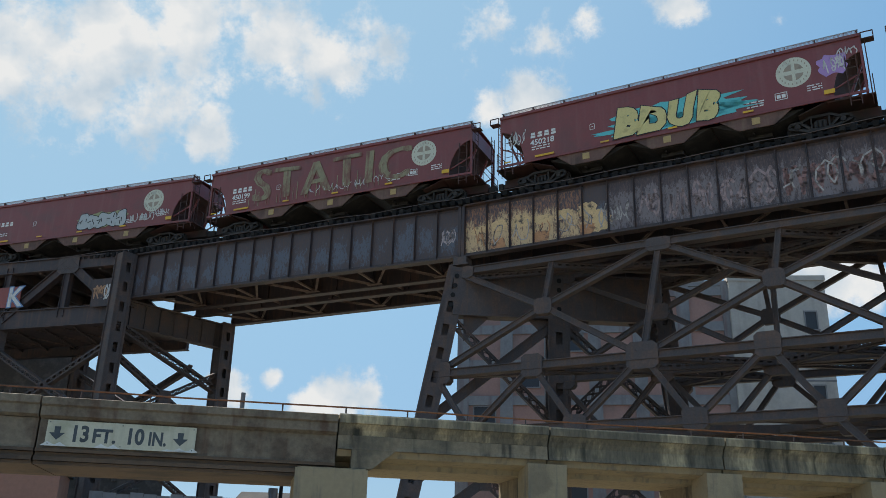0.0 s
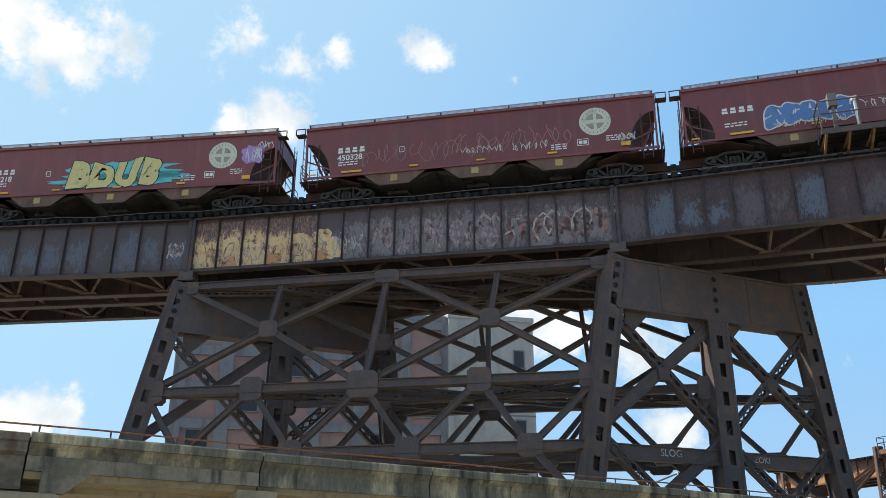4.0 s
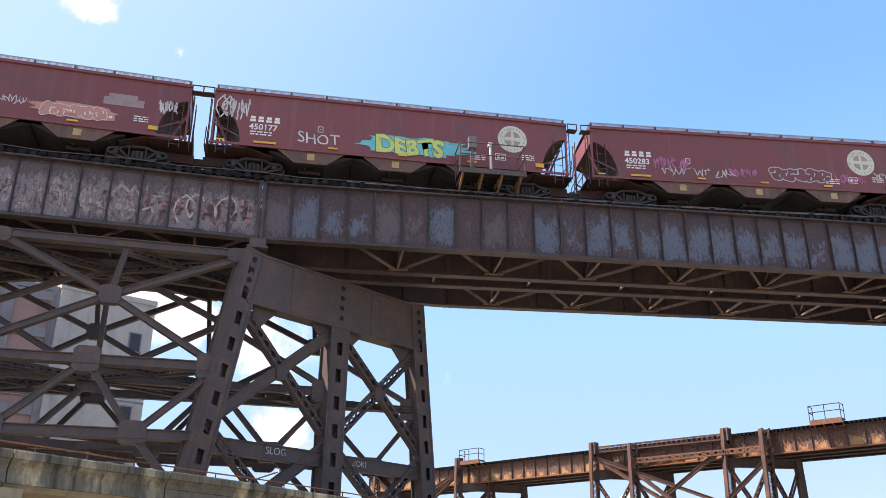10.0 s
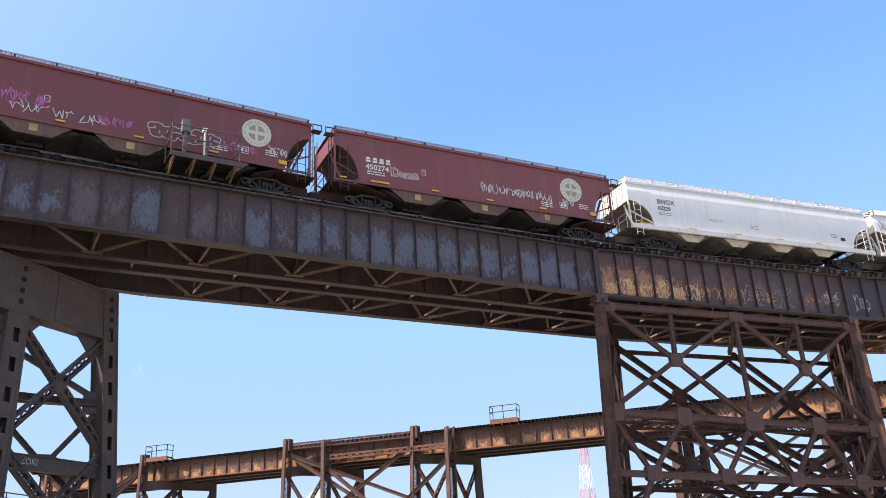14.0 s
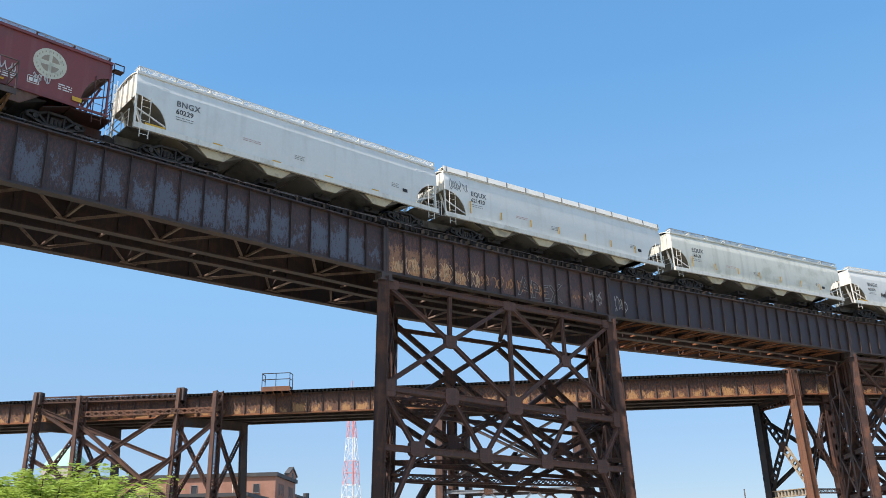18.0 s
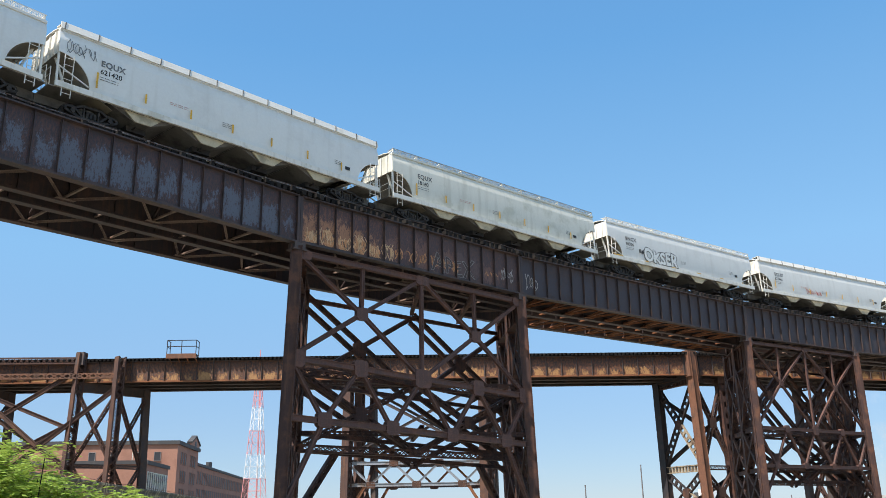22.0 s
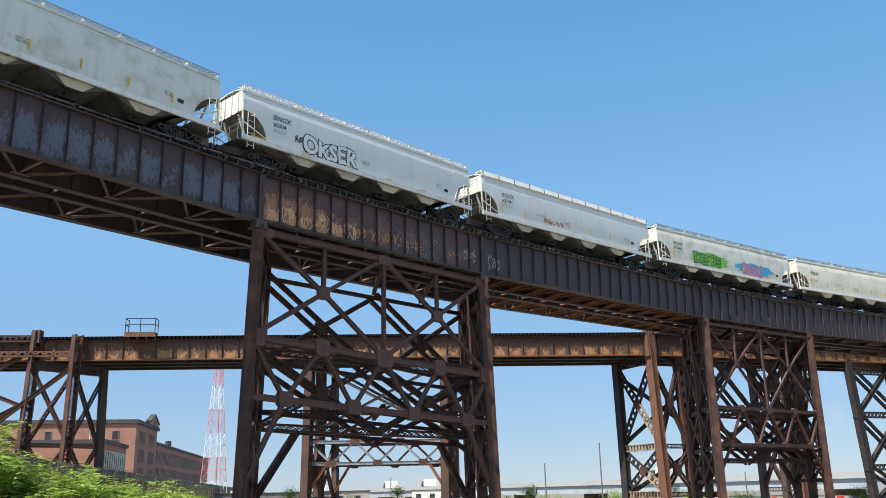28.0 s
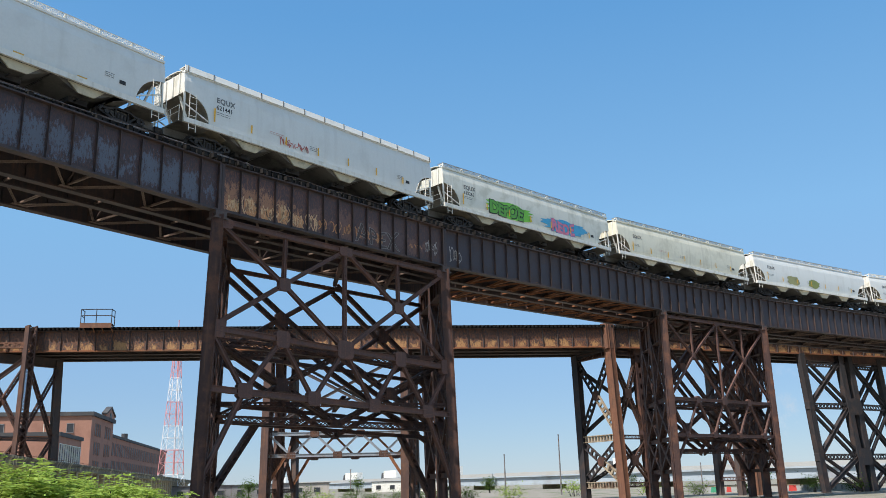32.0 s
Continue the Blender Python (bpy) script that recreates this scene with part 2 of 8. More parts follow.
def web_material(name, light, dark, rust, cover, drop=0.30):
    """Faded paint in the middle of each web panel, worn through to rust toward the stiffeners and the flanges. Panels are modelled from their centre."""
    mat = bpy.data.materials.new(name)
    mat.use_nodes = True
    nt = mat.node_tree
    N, L = nt.nodes.new, nt.links.new
    b = nt.nodes["Principled BSDF"]
    b.inputs["Roughness"].default_value = 0.62
    co = N("ShaderNodeTexCoord")
    info = N("ShaderNodeObjectInfo")
    sh = N("ShaderNodeVectorMath")
    sh.operation = "MULTIPLY_ADD"
    L(info.outputs["Random"], sh.inputs[0])
    sh.inputs[1].default_value = (41.0, 17.0, 23.0)
    L(co.outputs["Object"], sh.inputs[2])
    sep = N("ShaderNodeSeparateXYZ")
    L(co.outputs["Object"], sep.inputs[0])

    def math_(op, a, c=None):
        m = N("ShaderNodeMath")
        m.operation = op
        for i, v in ((0, a), (1, c)):
            if v is None:
                continue
            if isinstance(v, (int, float)):
                m.inputs[i].default_value = v
            else:
                L(v, m.inputs[i])
        return m.outputs[0]

    def noise_(scale, sx=1.0, sz=1.0, detail=8.0):
        mp = N("ShaderNodeMapping")
        mp.inputs["Scale"].default_value = (sx, 1, sz)
        L(sh.outputs[0], mp.inputs["Vector"])
        n = N("ShaderNodeTexNoise")
        n.inputs["Scale"].default_value, n.inputs["Detail"].default_value, n.inputs["Roughness"].default_value = scale, detail, 0.68
        L(mp.outputs["Vector"], n.inputs["Vector"])
        return n.outputs["Fac"]

    ax = math_("MULTIPLY", math_("ABSOLUTE", sep.outputs["X"]), 1.25)
    az = math_("MULTIPLY", math_("ABSOLUTE", math_("ADD", sep.outputs["Z"], drop)), 0.92)
    edge = math_("MAXIMUM", ax, az)
    n1 = math_("ADD", math_("MULTIPLY", math_("SUBTRACT", noise_(1.15, 1.2, 0.7), 0.5), 2.3), math_("MULTIPLY", math_("SUBTRACT", noise_(4.5, 1.7, 0.6), 0.5), 1.9))
    n1 = math_("ADD", n1, math_("MULTIPLY", math_("SUBTRACT", noise_(17.0, 1.5, 0.55), 0.5), 1.2))
    rnd = math_("MULTIPLY", math_("SUBTRACT", info.outputs["Random"], 0.5), 0.55)
    val = math_("ADD", math_("ADD", math_("SUBTRACT", cover, edge), n1), rnd)
    fac = N("ShaderNodeMapRange")
    fac.interpolation_type = "SMOOTHSTEP"
    fac.inputs["From Min"].default_value, fac.inputs["From Max"].default_value = -0.16, 0.20
    L(val, fac.inputs["Value"])
    fine = N("ShaderNodeMapRange")
    fine.inputs["From Min"].default_value, fine.inputs["From Max"].default_value = 0.45, 0.62
    L(noise_(7.0, 2.5, 0.7), fine.inputs["Value"])
    base = N("ShaderNodeMixRGB")
    base.inputs[1].default_value, base.inputs[2].default_value = (*dark, 1), (*rust, 1)
    L(fine.outputs["Result"], base.inputs[0])
    peel = N("ShaderNodeMapRange")
    peel.inputs["From Min"].default_value, peel.inputs["From Max"].default_value = 0.36, 0.47
    L(noise_(9.0, 1.6, 0.5), peel.inputs["Value"])
    mix = N("ShaderNodeMixRGB")
    L(math_("MULTIPLY", fac.outputs["Result"], peel.outputs["Result"]), mix.inputs[0])
    L(base.outputs["Color"], mix.inputs[1])
    mix.inputs[2].default_value = (*light, 1)
    L(mix.outputs["Color"], b.inputs["Base Color"])
    bp = N("ShaderNodeBump")
    bp.inputs["Strength"].default_value, bp.inputs["Distance"].default_value = 0.2, 0.01
    L(noise_(14.0), bp.inputs["Height"])
    L(bp.outputs["Normal"], b.inputs["Normal"])
    return mat


WEB = web_material("faded_blue_grey_web", (0.102, 0.114, 0.150), (0.042, 0.030, 0.035), (0.098, 0.044, 0.036), 0.56, 0.25)
WEB_MAROON = web_material("maroon_flaking_web", (0.105, 0.080, 0.084), (0.046, 0.032, 0.036), (0.118, 0.046, 0.038), 0.50, 0.2)
WEB_ROSE = web_material("rose_washed_web", (0.20, 0.165, 0.17), (0.070, 0.052, 0.056), (0.13, 0.085, 0.078), 0.62)
WEB_CREAM = web_material("cream_and_orange_washed_web", (0.62, 0.42, 0.23), (0.080, 0.062, 0.066), (0.34, 0.155, 0.085), 0.66, 0.52)
WEB_DARK = web_material("dark_web", (0.105, 0.112, 0.142), (0.076, 0.059, 0.063), (0.10, 0.064, 0.056), 0.55)
WEB_EVEN = web_material("even_dark_blue_web", (0.048, 0.041, 0.052), (0.042, 0.032, 0.037), (0.068, 0.039, 0.034), 0.8)
WEB_BROWN = web_material("brown_scratched_web", (0.105, 0.066, 0.064), (0.056, 0.037, 0.042), (0.11, 0.055, 0.040), 0.6)
WEB_TAN = web_material("tan_washed_web", (0.33, 0.16, 0.09), (0.060, 0.037, 0.042), (0.16, 0.072, 0.046), 0.48)
WEB_WASH = web_material("red_brown_washed_web", (0.17, 0.088, 0.070), (0.056, 0.037, 0.042), (0.12, 0.056, 0.042), 0.50)
# Rust, with the deck's shade above and sun below put into its colours.
WEB_FAR = web_material("rusty_far_web_lit_below", (0.38, 0.205, 0.085), (0.045, 0.030, 0.030), (0.24, 0.090, 0.034), 0.58, 0.98)


def worn_paint(name, col, wear=0.62):
    """Old spray paint with the dark steel showing through."""
    return material(name, col, 0.7, 0.0, (0.085, 0.062, 0.056), 2.6, wear, 18, 0.25, 0.0)


def leaf_material(name, col, back):
    mat = bpy.data.materials.new(name)
    mat.use_nodes = True
    nt = mat.node_tree
    N, L = nt.nodes.new, nt.links.new
    nt.nodes.clear()
    out, mixs, dif, tra = N("ShaderNodeOutputMaterial"), N("ShaderNodeMixShader"), N("ShaderNodeBsdfDiffuse"), N("ShaderNodeBsdfTranslucent")
    geo, mr = N("ShaderNodeNewGeometry"), N("ShaderNodeMixRGB")
    mr.inputs[1].default_value, mr.inputs[2].default_value = (*col, 1), (*(c * 0.35 for c in col), 1)
    L(geo.outputs["Random Per Island"], mr.inputs[0])
    L(mr.outputs["Color"], dif.inputs["Color"])
    tra.inputs["Color"].default_value = (*back, 1)
    mixs.inputs[0].default_value = 0.3
    L(dif.outputs[0], mixs.inputs[1])
    L(tra.outputs[0], mixs.inputs[2])
    L(mixs.outputs[0], out.inputs["Surface"])
    return mat


# ---- mesh tools ----
class Geo:
    """Corners and faces of one mesh."""

    def __init__(self):
        self.v, self.f = [], []

    def quadbox(self, lower, upper):
        """A solid between two loops of equal length."""
        n, k = len(lower), len(self.v)
        self.v += [tuple(p) for p in lower] + [tuple(p) for p in upper]
        self.f.append(tuple(k + i for i in reversed(range(n))))
        self.f.append(tuple(k + n + i for i in range(n)))
        for i in range(n):
            j = (i + 1) % n
            self.f.append((k + i, k + j, k + n + j, k + n + i))
        return self

    def box(self, x0, x1, y0, y1, z0, z1):
        return self.quadbox([(x0, y0, z0), (x1, y0, z0), (x1, y1, z0), (x0, y1, z0)], [(x0, y0, z1), (x1, y0, z1), (x1, y1, z1), (x0, y1, z1)])

    def bar(self, a, b, w, d, side=(0, 1, 0)):
        """A square bar from a to b: w across 'side', d the other way."""
        a, b = Vector(a), Vector(b)
        ax = (b - a).normalized()
        s = Vector(side)
        s = s - ax * s.dot(ax)
        if s.length < 1e-4:
            s = ax.orthogonal()
        s.normalize()
        t = ax.cross(s)
        s, t = s * (w / 2), t * (d / 2)
        ring = (s + t, t - s, -s - t, s - t)
        return self.quadbox([a + r for r in ring], [b + r for r in ring])

    def tube(self, a, b, r, n=8, r2=None):
        a, b = Vector(a), Vector(b)
        ax = (b - a).normalized()
        s = ax.orthogonal().normalized()
        t = ax.cross(s)
        r2 = r if r2 is None else r2
        ring = [(math.cos(2 * math.pi * i / n), math.sin(2 * math.pi * i / n)) for i in range(n)]
        return self.quadbox([a + (s * c + t * d) * r for c, d in ring], [b + (s * c + t * d) * r2 for c, d in ring])

    def prism(self, outline, y0, y1):
        """An outline in x and z, from y0 to y1."""
        return self.quadbox([(x, y0, z) for x, z in outline], [(x, y1, z) for x, z in outline])

    def sheet(self, grid, thick):
        """A grid of points, rows of columns, doubled by the vector thick."""
        r, c, k = len(grid), len(grid[0]), len(self.v)
        t = Vector(thick)
        self.v += [tuple(p) for row in grid for p in row] + [tuple(Vector(p) + t) for row in grid for p in row]
        o = r * c
        for i in range(r - 1):
            for j in range(c - 1):
                q = (k + i * c + j, k + i * c + j + 1, k + (i + 1) * c + j + 1, k + (i + 1) * c + j)
                self.f.append(q)
                self.f.append(tuple(o + e for e in reversed(q)))
        rim = [j for j in range(c)] + [i * c + c - 1 for i in range(1, r)] + [(r - 1) * c + j for j in reversed(range(c - 1))] + [i * c for i in reversed(range(1, r - 1))]
        for i in range(len(rim)):
            a, b = k + rim[i], k + rim[(i + 1) % len(rim)]
            self.f.append((b, a, a + o, b + o))
        return self

    def mesh(self, name, mat, smooth=False):
        me = bpy.data.meshes.new(name)
        me.from_pydata([tuple(p) for p in self.v], [], self.f)
        bm = bmesh.new()
        bm.from_mesh(me)
        bmesh.ops.recalc_face_normals(bm, faces=bm.faces)
        bm.to_mesh(me)
        bm.free()
        if smooth:
            for p in me.polygons:
                p.use_smooth = True
        me.materials.append(mat)
        return me


def part(name, geo, mat, parent, label="", smooth=False, m=None):
    """One mesh under a thing or a part. The mesh is given in the place's space when the thing stands still."""
    me = geo if isinstance(geo, bpy.types.Mesh) else geo.mesh(name, mat, smooth)
    ob = new(name, me)
    ob.parent = parent
    if m is not None:
        ob.matrix_basis = m
    return tagged(ob, label)


def thing(name, label, category, group="", kind="", m=None):
    ob = new(name)
    ob.empty_display_size = 0.3
    if m is not None:
        ob.matrix_basis = m
    return tagged(ob, label, category, group, kind)


def lettering(text, size, mat, name="lettering", thick=0.0, spread=0.0, shear=0.0):
    """Words as a flat mesh in x and z, facing -y, from the left foot."""
    cu = bpy.data.curves.new(name, "FONT")
    cu.body, cu.size, cu.offset, cu.shear, cu.space_character = text, size, thick, shear, 1.0 + spread
    cu.resolution_u = 3
    ob = bpy.data.objects.new(name, cu)
    scene.collection.objects.link(ob)
    me = bpy.data.meshes.new_from_object(ob.evaluated_get(bpy.context.evaluated_depsgraph_get()))
    bpy.data.objects.remove(ob)
    me.transform(Matrix.Rotation(radians(90), 4, "X"))
    me.materials.clear()
    me.materials.append(mat)
    return me


# ---- the plan of the curved track ----
CX, CY, RT = -108.97, -175.84, 243.9
Z_RAIL, Z_TOP, Z_BOT = 19.2, 18.62, 16.02
GROUND = -0.5


def on(s, r=0.0, z=0.0):
    """A point s metres along the near track, r metres outward from it."""
    p = s / RT
    return Vector((CX + (RT + r) * math.sin(p), CY + (RT + r) * math.cos(p), z))


def frame_at(s0, s1, r, z):
    """A frame with x along the chord from s0 to s1, y outward; and the chord's length."""
    a, b = on(s0, r, z), on(s1, r, z)
    d = b - a
    return Matrix.Translation(a) @ Matrix.Rotation(math.atan2(d.y, d.x), 4, "Z"), d.length


# ---- steel members ----
def plate_member(a, b, w, d, side, flange=0.0):
    """A built-up member of I section: w across 'side', d the other way."""
    g = Geo()
    a, b = Vector(a), Vector(b)
    if not flange:
        return g.bar(a, b, w, d, side)
    ax = (b - a).normalized()
    s = Vector(side) - ax * Vector(side).dot(ax)
    s.normalize()
    t = ax.cross(s)
    h, k, f = w / 2, w * 0.27, d / 2 - flange
    loop = [(-h, -d / 2), (h, -d / 2), (h, -f), (k, -f), (k, f), (h, f), (h, d / 2), (-h, d / 2), (-h, f), (-k, f), (-k, -f), (-h, -f)]
    return g.quadbox([a + s * x + t * y for x, y in loop], [b + s * x + t * y for x, y in loop])


def laced_member(a, b, w, d, side, pitch=None, bar=0.05):
    """Two side channels and crossed lacing bars on both faces. w: across 'side'."""
    g = Geo()
    a, b = Vector(a), Vector(b)
    ln = (b - a).length
    ax = (b - a) / ln
    s = Vector(side) - ax * Vector(side).dot(ax)
    if s.length < 1e-4:
        s = ax.orthogonal()
    s.normalize()
    t = ax.cross(s)
    for i in (-1, 1):
        o = s * (i * (w / 2 - 0.03))
        g.bar(a + o, b + o, 0.06, d, s)
        for j in (-1, 1):
            q = o * 0.86 + t * (j * (d / 2 - 0.012))
            g.bar(a + q, b + q, 0.1, 0.024, s)
    pitch = pitch or w * 1.15
    n = max(2, int(ln / pitch))
    for face in (-1, 1):
        f = t * (face * d / 2)
        for i in range(n):
            p, q = a + ax * (ln * i / n), a + ax * (ln * (i + 1) / n)
            o = s * (w / 2 - 0.04)
            g.bar(p + o + f, q - o + f, bar, 0.012, s)
            g.bar(p - o + f, q + o + f, bar, 0.012, s)
    return g


def gusset(p, u, v, n, w, h, thick=0.04, cut=0.3):
    """A plate with cut corners, spread along u and v, thick along n, with rows of rivet heads."""
    g = Geo()
    p, u, v, n = Vector(p), Vector(u).normalized(), Vector(v).normalized(), Vector(n).normalized()
    c = cut
    loop = [(-1 + c, -1), (1 - c, -1), (1, -1 + c), (1, 1 - c), (1 - c, 1), (-1 + c, 1), (-1, 1 - c), (-1, -1 + c)]
    ring = [p + u * (x * w / 2) + v * (y * h / 2) for x, y in loop]
    g.quadbox([q - n * (thick / 2) for q in ring], [q + n * (thick / 2) for q in ring])
    for i in range(5):
        for j in range(5):
            x, y = -0.8 + 0.4 * i, -0.8 + 0.4 * j
            if abs(x) + abs(y) > 1.25:
                continue
            q = p + u * (x * w / 2) + v * (y * h / 2)
            for k in (-1, 1):
                g.bar(q + n * (k * thick / 2), q + n * (k * (thick / 2 + 0.018)), 0.035, 0.035, u)
    return g


def column(a, b, w, d, side, mat, parent, holes=True, name="leg"):
    """A riveted box leg: side plates, edge angles, and dark hand holes down the cover plate."""
    g = Geo()
    a, b = Vector(a), Vector(b)
    ax = (b - a).normalized()
    s = Vector(side) - ax * Vector(side).dot(ax)
    s.normalize()
    t = ax.cross(s)
    ln = (b - a).length
    for i in (-1, 1):
        o = s * (i * (w / 2 - 0.03))
        g.bar(a + o, b + o, 0.06, d, s)
        for j in (-1, 1):
            q = s * (i * (w / 2 + 0.03)) + t * (j * (d / 2 - 0.02))
            g.bar(a + q, b + q, 0.12, 0.04, s)
    for j in (-1, 1):
        o = t * (j * (d / 2 - 0.03))
        if not holes:
            g.bar(a + o, b + o, w - 0.1, 0.03, s)
            continue
        e = s * (w / 2 - w * 0.16)
        for i in (-1, 1):
            g.bar(a + o + e * i, b + o + e * i, w * 0.32, 0.03, s)
        n = max(2, int(ln / 1.15))
        for k in range(n):
            c0, c1 = (k + 0.0) / n, (k + 0.52) / n
            g.bar(a + ax * (ln * c0) + o, a + ax * (ln * c1) + o, w * 0.4, 0.03, s)
    if holes:
        g.bar(a, b, w - 0.1, 0.02, s)
    ob = part(name, g, mat, parent)
    return ob


# ---- ground ----
def build_ground():
    g = Geo()
    n = 24
    xs = [-4000, -800, -200] + [-100 + i * 30 for i in range(n)] + [1000, 4500]
    ys = [-4500, -900, -250] + [-150 + i * 20 for i in range(n)] + [700, 1500, 4500]
    rng = random.Random(3)
    grid = [[(x, y, GROUND + (rng.uniform(-0.06, 0.06) if 8 < abs(x) + abs(y) < 400 else 0)) for x in xs] for y in ys]
    g.sheet(grid, (0, 0, -0.4))
    # Gravel lightened to bounce light up onto the undersides of the spans.
    mat = material("gravel_and_weeds", (0.27, 0.24, 0.20), 0.95, 0.0, (0.10, 0.13, 0.05), 0.15, 0.5, 3.0, 0.3, 0.4, 6)
    tagged(new("ground", g.mesh("ground", mat)), "pale gravel ground with patches of weeds", "ground", kind="structure")


build_ground()

# ---- near viaduct: girder spans ----
LINES = (-1.5, 1.45, 2.85, 5.25)          # plate girders across the two tracks
PANEL = 1.22
panel_mesh, stiff_mesh = {}, {}


def web_panel(width, height, mat):
    key = (round(width, 3), round(height, 3), mat.name)
    if key not in panel_mesh:
        g = Geo()
        g.box(-width / 2 + 0.004, width / 2 - 0.004, 0, 0.014, -height / 2, height / 2)
        panel_mesh[key] = g.mesh("web_panel", mat)
    return panel_mesh[key]


def stiffener_mesh(height, mat, depth=0.13):
    key = (round(height, 3), mat.name, depth)
    if key not in stiff_mesh:
        g = Geo()
        h = height / 2
        g.quadbox([(-0.05, 0, -h), (0.05, 0, -h), (0.05, -0.016, -h), (-0.05, -0.016, -h)], [(-0.05, 0, h), (0.05, 0, h), (0.05, -0.016, h), (-0.05, -0.016, h)])
        g.box(-0.012, 0.012, -depth, -0.016, -h, h)
        stiff_mesh[key] = g.mesh("stiffener", mat)
    return stiff_mesh[key]


def meets(s, across, r):
    """Where the line that leaves the near girder at s along across meets the offset r."""
    p0, c, k = on(s, LINES[0], 0), Vector((CX, CY, 0)), 0.0
    for _ in range(30):
        k += (r - ((p0 + across * k - c).length - RT)) / max(0.2, across.dot((p0 + across * k - c).normalized()))
    return p0 + across * k


def profile_bar(loop, x0, x1):
    """A profile in y and z drawn out along x."""
    return Geo().quadbox([(x0, y, z) for y, z in loop], [(x1, y, z) for y, z in loop])


# Tan stands in for sunlight and dust on the dark girders' laterals.
PALE_LATERAL = material("dusty_sunlit_tan_steel", (0.22, 0.155, 0.125), 0.8, 0.0, (0.10, 0.06, 0.048), 0.8, 0.5, 12, 0.3, 0.2)


def girder_span(s0, s1, web, label, ac0, ac1, count_gap=0.12, lower_flange_z=Z_BOT, lacing=GIRDER, outer=(5.25, 5.25)):
    """A deck plate girder span: the near girder in panels, three more behind, and bracing underneath. ac0, ac1: the lines of its two bents."""
    f, ln = frame_at(s0, s1, LINES[0], 0.0)
    inv = f.inverted()
    top = thing("girder_span", label, "bridge girder", "girder spans of the near viaduct", m=f)
    zt, zb = Z_TOP, lower_flange_z
    a, b = count_gap, ln - count_gap
    loop = [(-0.24, zt + 0.07), (0.24, zt + 0.07), (0.24, zt), (0.02, zt), (0.02, zt - 0.15), (-0.006, zt - 0.15), (-0.006, zt - 0.02), (-0.24, zt - 0.0)]
    part("top_flange", profile_bar(loop, a, b), GIRDER, top)
    loop = [(-0.24, zb - 0.08), (0.24, zb - 0.08), (0.24, zb), (0.02, zb), (0.02, zb + 0.15), (-0.02, zb + 0.15), (-0.02, zb + 0.02), (-0.24, zb + 0.0)]
    part("bottom_flange", profile_bar(loop, a, b), GIRDER, top)
    n = max(1, round((b - a) / PANEL))
    w, h = (b - a) / n, zt - zb
    for i in range(n):
        wm = web if not isinstance(web, tuple) else web[min(i, len(web) - 1)]
        part("web_panel", web_panel(w, h, wm), wm, top, m=pose(a + (i + 0.5) * w, 0.0, (zt + zb) / 2))
    for i in range(n + 1):
        part("stiffener", stiffener_mesh(h - 0.02, GIRDER, 0.15 if i in (0, n) else 0.12), GIRDER, top, m=pose(a + i * w, -0.021, (zt + zb) / 2))
    ends = [(Vector((a, 0, 0)), Vector((b, 0, 0)))]
    for r, r2 in ((LINES[1], LINES[1]), (LINES[2], LINES[2]), outer):
        p, q = inv @ meets(s0, ac0, r), inv @ meets(s1, ac1, r2)
        d = (q - p).normalized()
        p, q = p + d * 0.01, q - d * 0.01
        ends.append((p, q))
        for nm, z, ww, hh in (("inner_web", (zt + zb) / 2, 0.02, zt - zb), ("inner_bottom_flange", zb - 0.045, 0.44, 0.085), ("inner_top_flange", zt + 0.03, 0.44, 0.06)):
            part(nm, Geo().bar((p.x, p.y, z), (q.x, q.y, z), ww, hh, (0, 1, 0)), GIRDER, top)
        k = max(2, round((q - p).length / 2.4))
        for i in range(k + 1):
            c = p.lerp(q, i / k)
            part("inner_stiffener", Geo().box(c.x - 0.012, c.x + 0.012, c.y - 0.12, c.y - 0.012, zb + 0.01, zt - 0.01), GIRDER, top)
    # laterals underneath, in zigzag with struts square to the girders
    def at_x(line, x):
        return line[0].lerp(line[1], (x - line[0].x) / (line[1].x - line[0].x))
    for k, (near, far) in enumerate(((ends[0], ends[1]), (ends[1], ends[2]), (ends[2], ends[3]))):
        x0, x1 = max(near[0].x, far[0].x) + 0.1, min(near[1].x, far[1].x) - 0.1
        m = max(2, round((x1 - x0) / (4.4 if lacing is GIRDER else 2.2)))
        lat = PALE_LATERAL if lacing is GIRDER else lacing
        z, leg = Vector((0, 0, zb + 0.10)), Vector((0, 0, 0.064))
        for i in range(m):
            u0, um, u1 = (x0 + (x1 - x0) * (i + d) / m for d in (0.0, 0.5, 1.0))
            if k != 1:
                c = at_x(far, um)
                for p, q in ((at_x(near, u0) + z, c + z), (c + z, at_x(near, u1) + z)):
                    part("lateral", Geo().bar(p, q, 0.13, 0.02, (0, 1, 0)).bar(p - leg, q - leg, 0.012, 0.11, (0, 1, 0)), lat, top)
                part("lateral_plate", Geo().box(c.x - 0.45, c.x + 0.45, c.y - 0.42, c.y - 0.02, zb + 0.012, zb + 0.026), lat, top)
            part("lateral_strut", Geo().bar(at_x(near, um) + z * 1.003, at_x(far, um) + z * 1.003, 0.1, 0.1 if lacing is GIRDER else 0.2, (0, 0, 1)), lat, top)
            if i % 2 == 0:
                pa, pb = at_x(near, um), at_x(far, um)
                for za, zc in ((zb + 0.15, zt - 0.1), (zt - 0.1, zb + 0.15)):
                    part("sway_brace", Geo().bar((pa.x, pa.y, za), (pb.x, pb.y, zc), 0.08, 0.08, (1, 0, 0)), GIRDER, top)
    return top


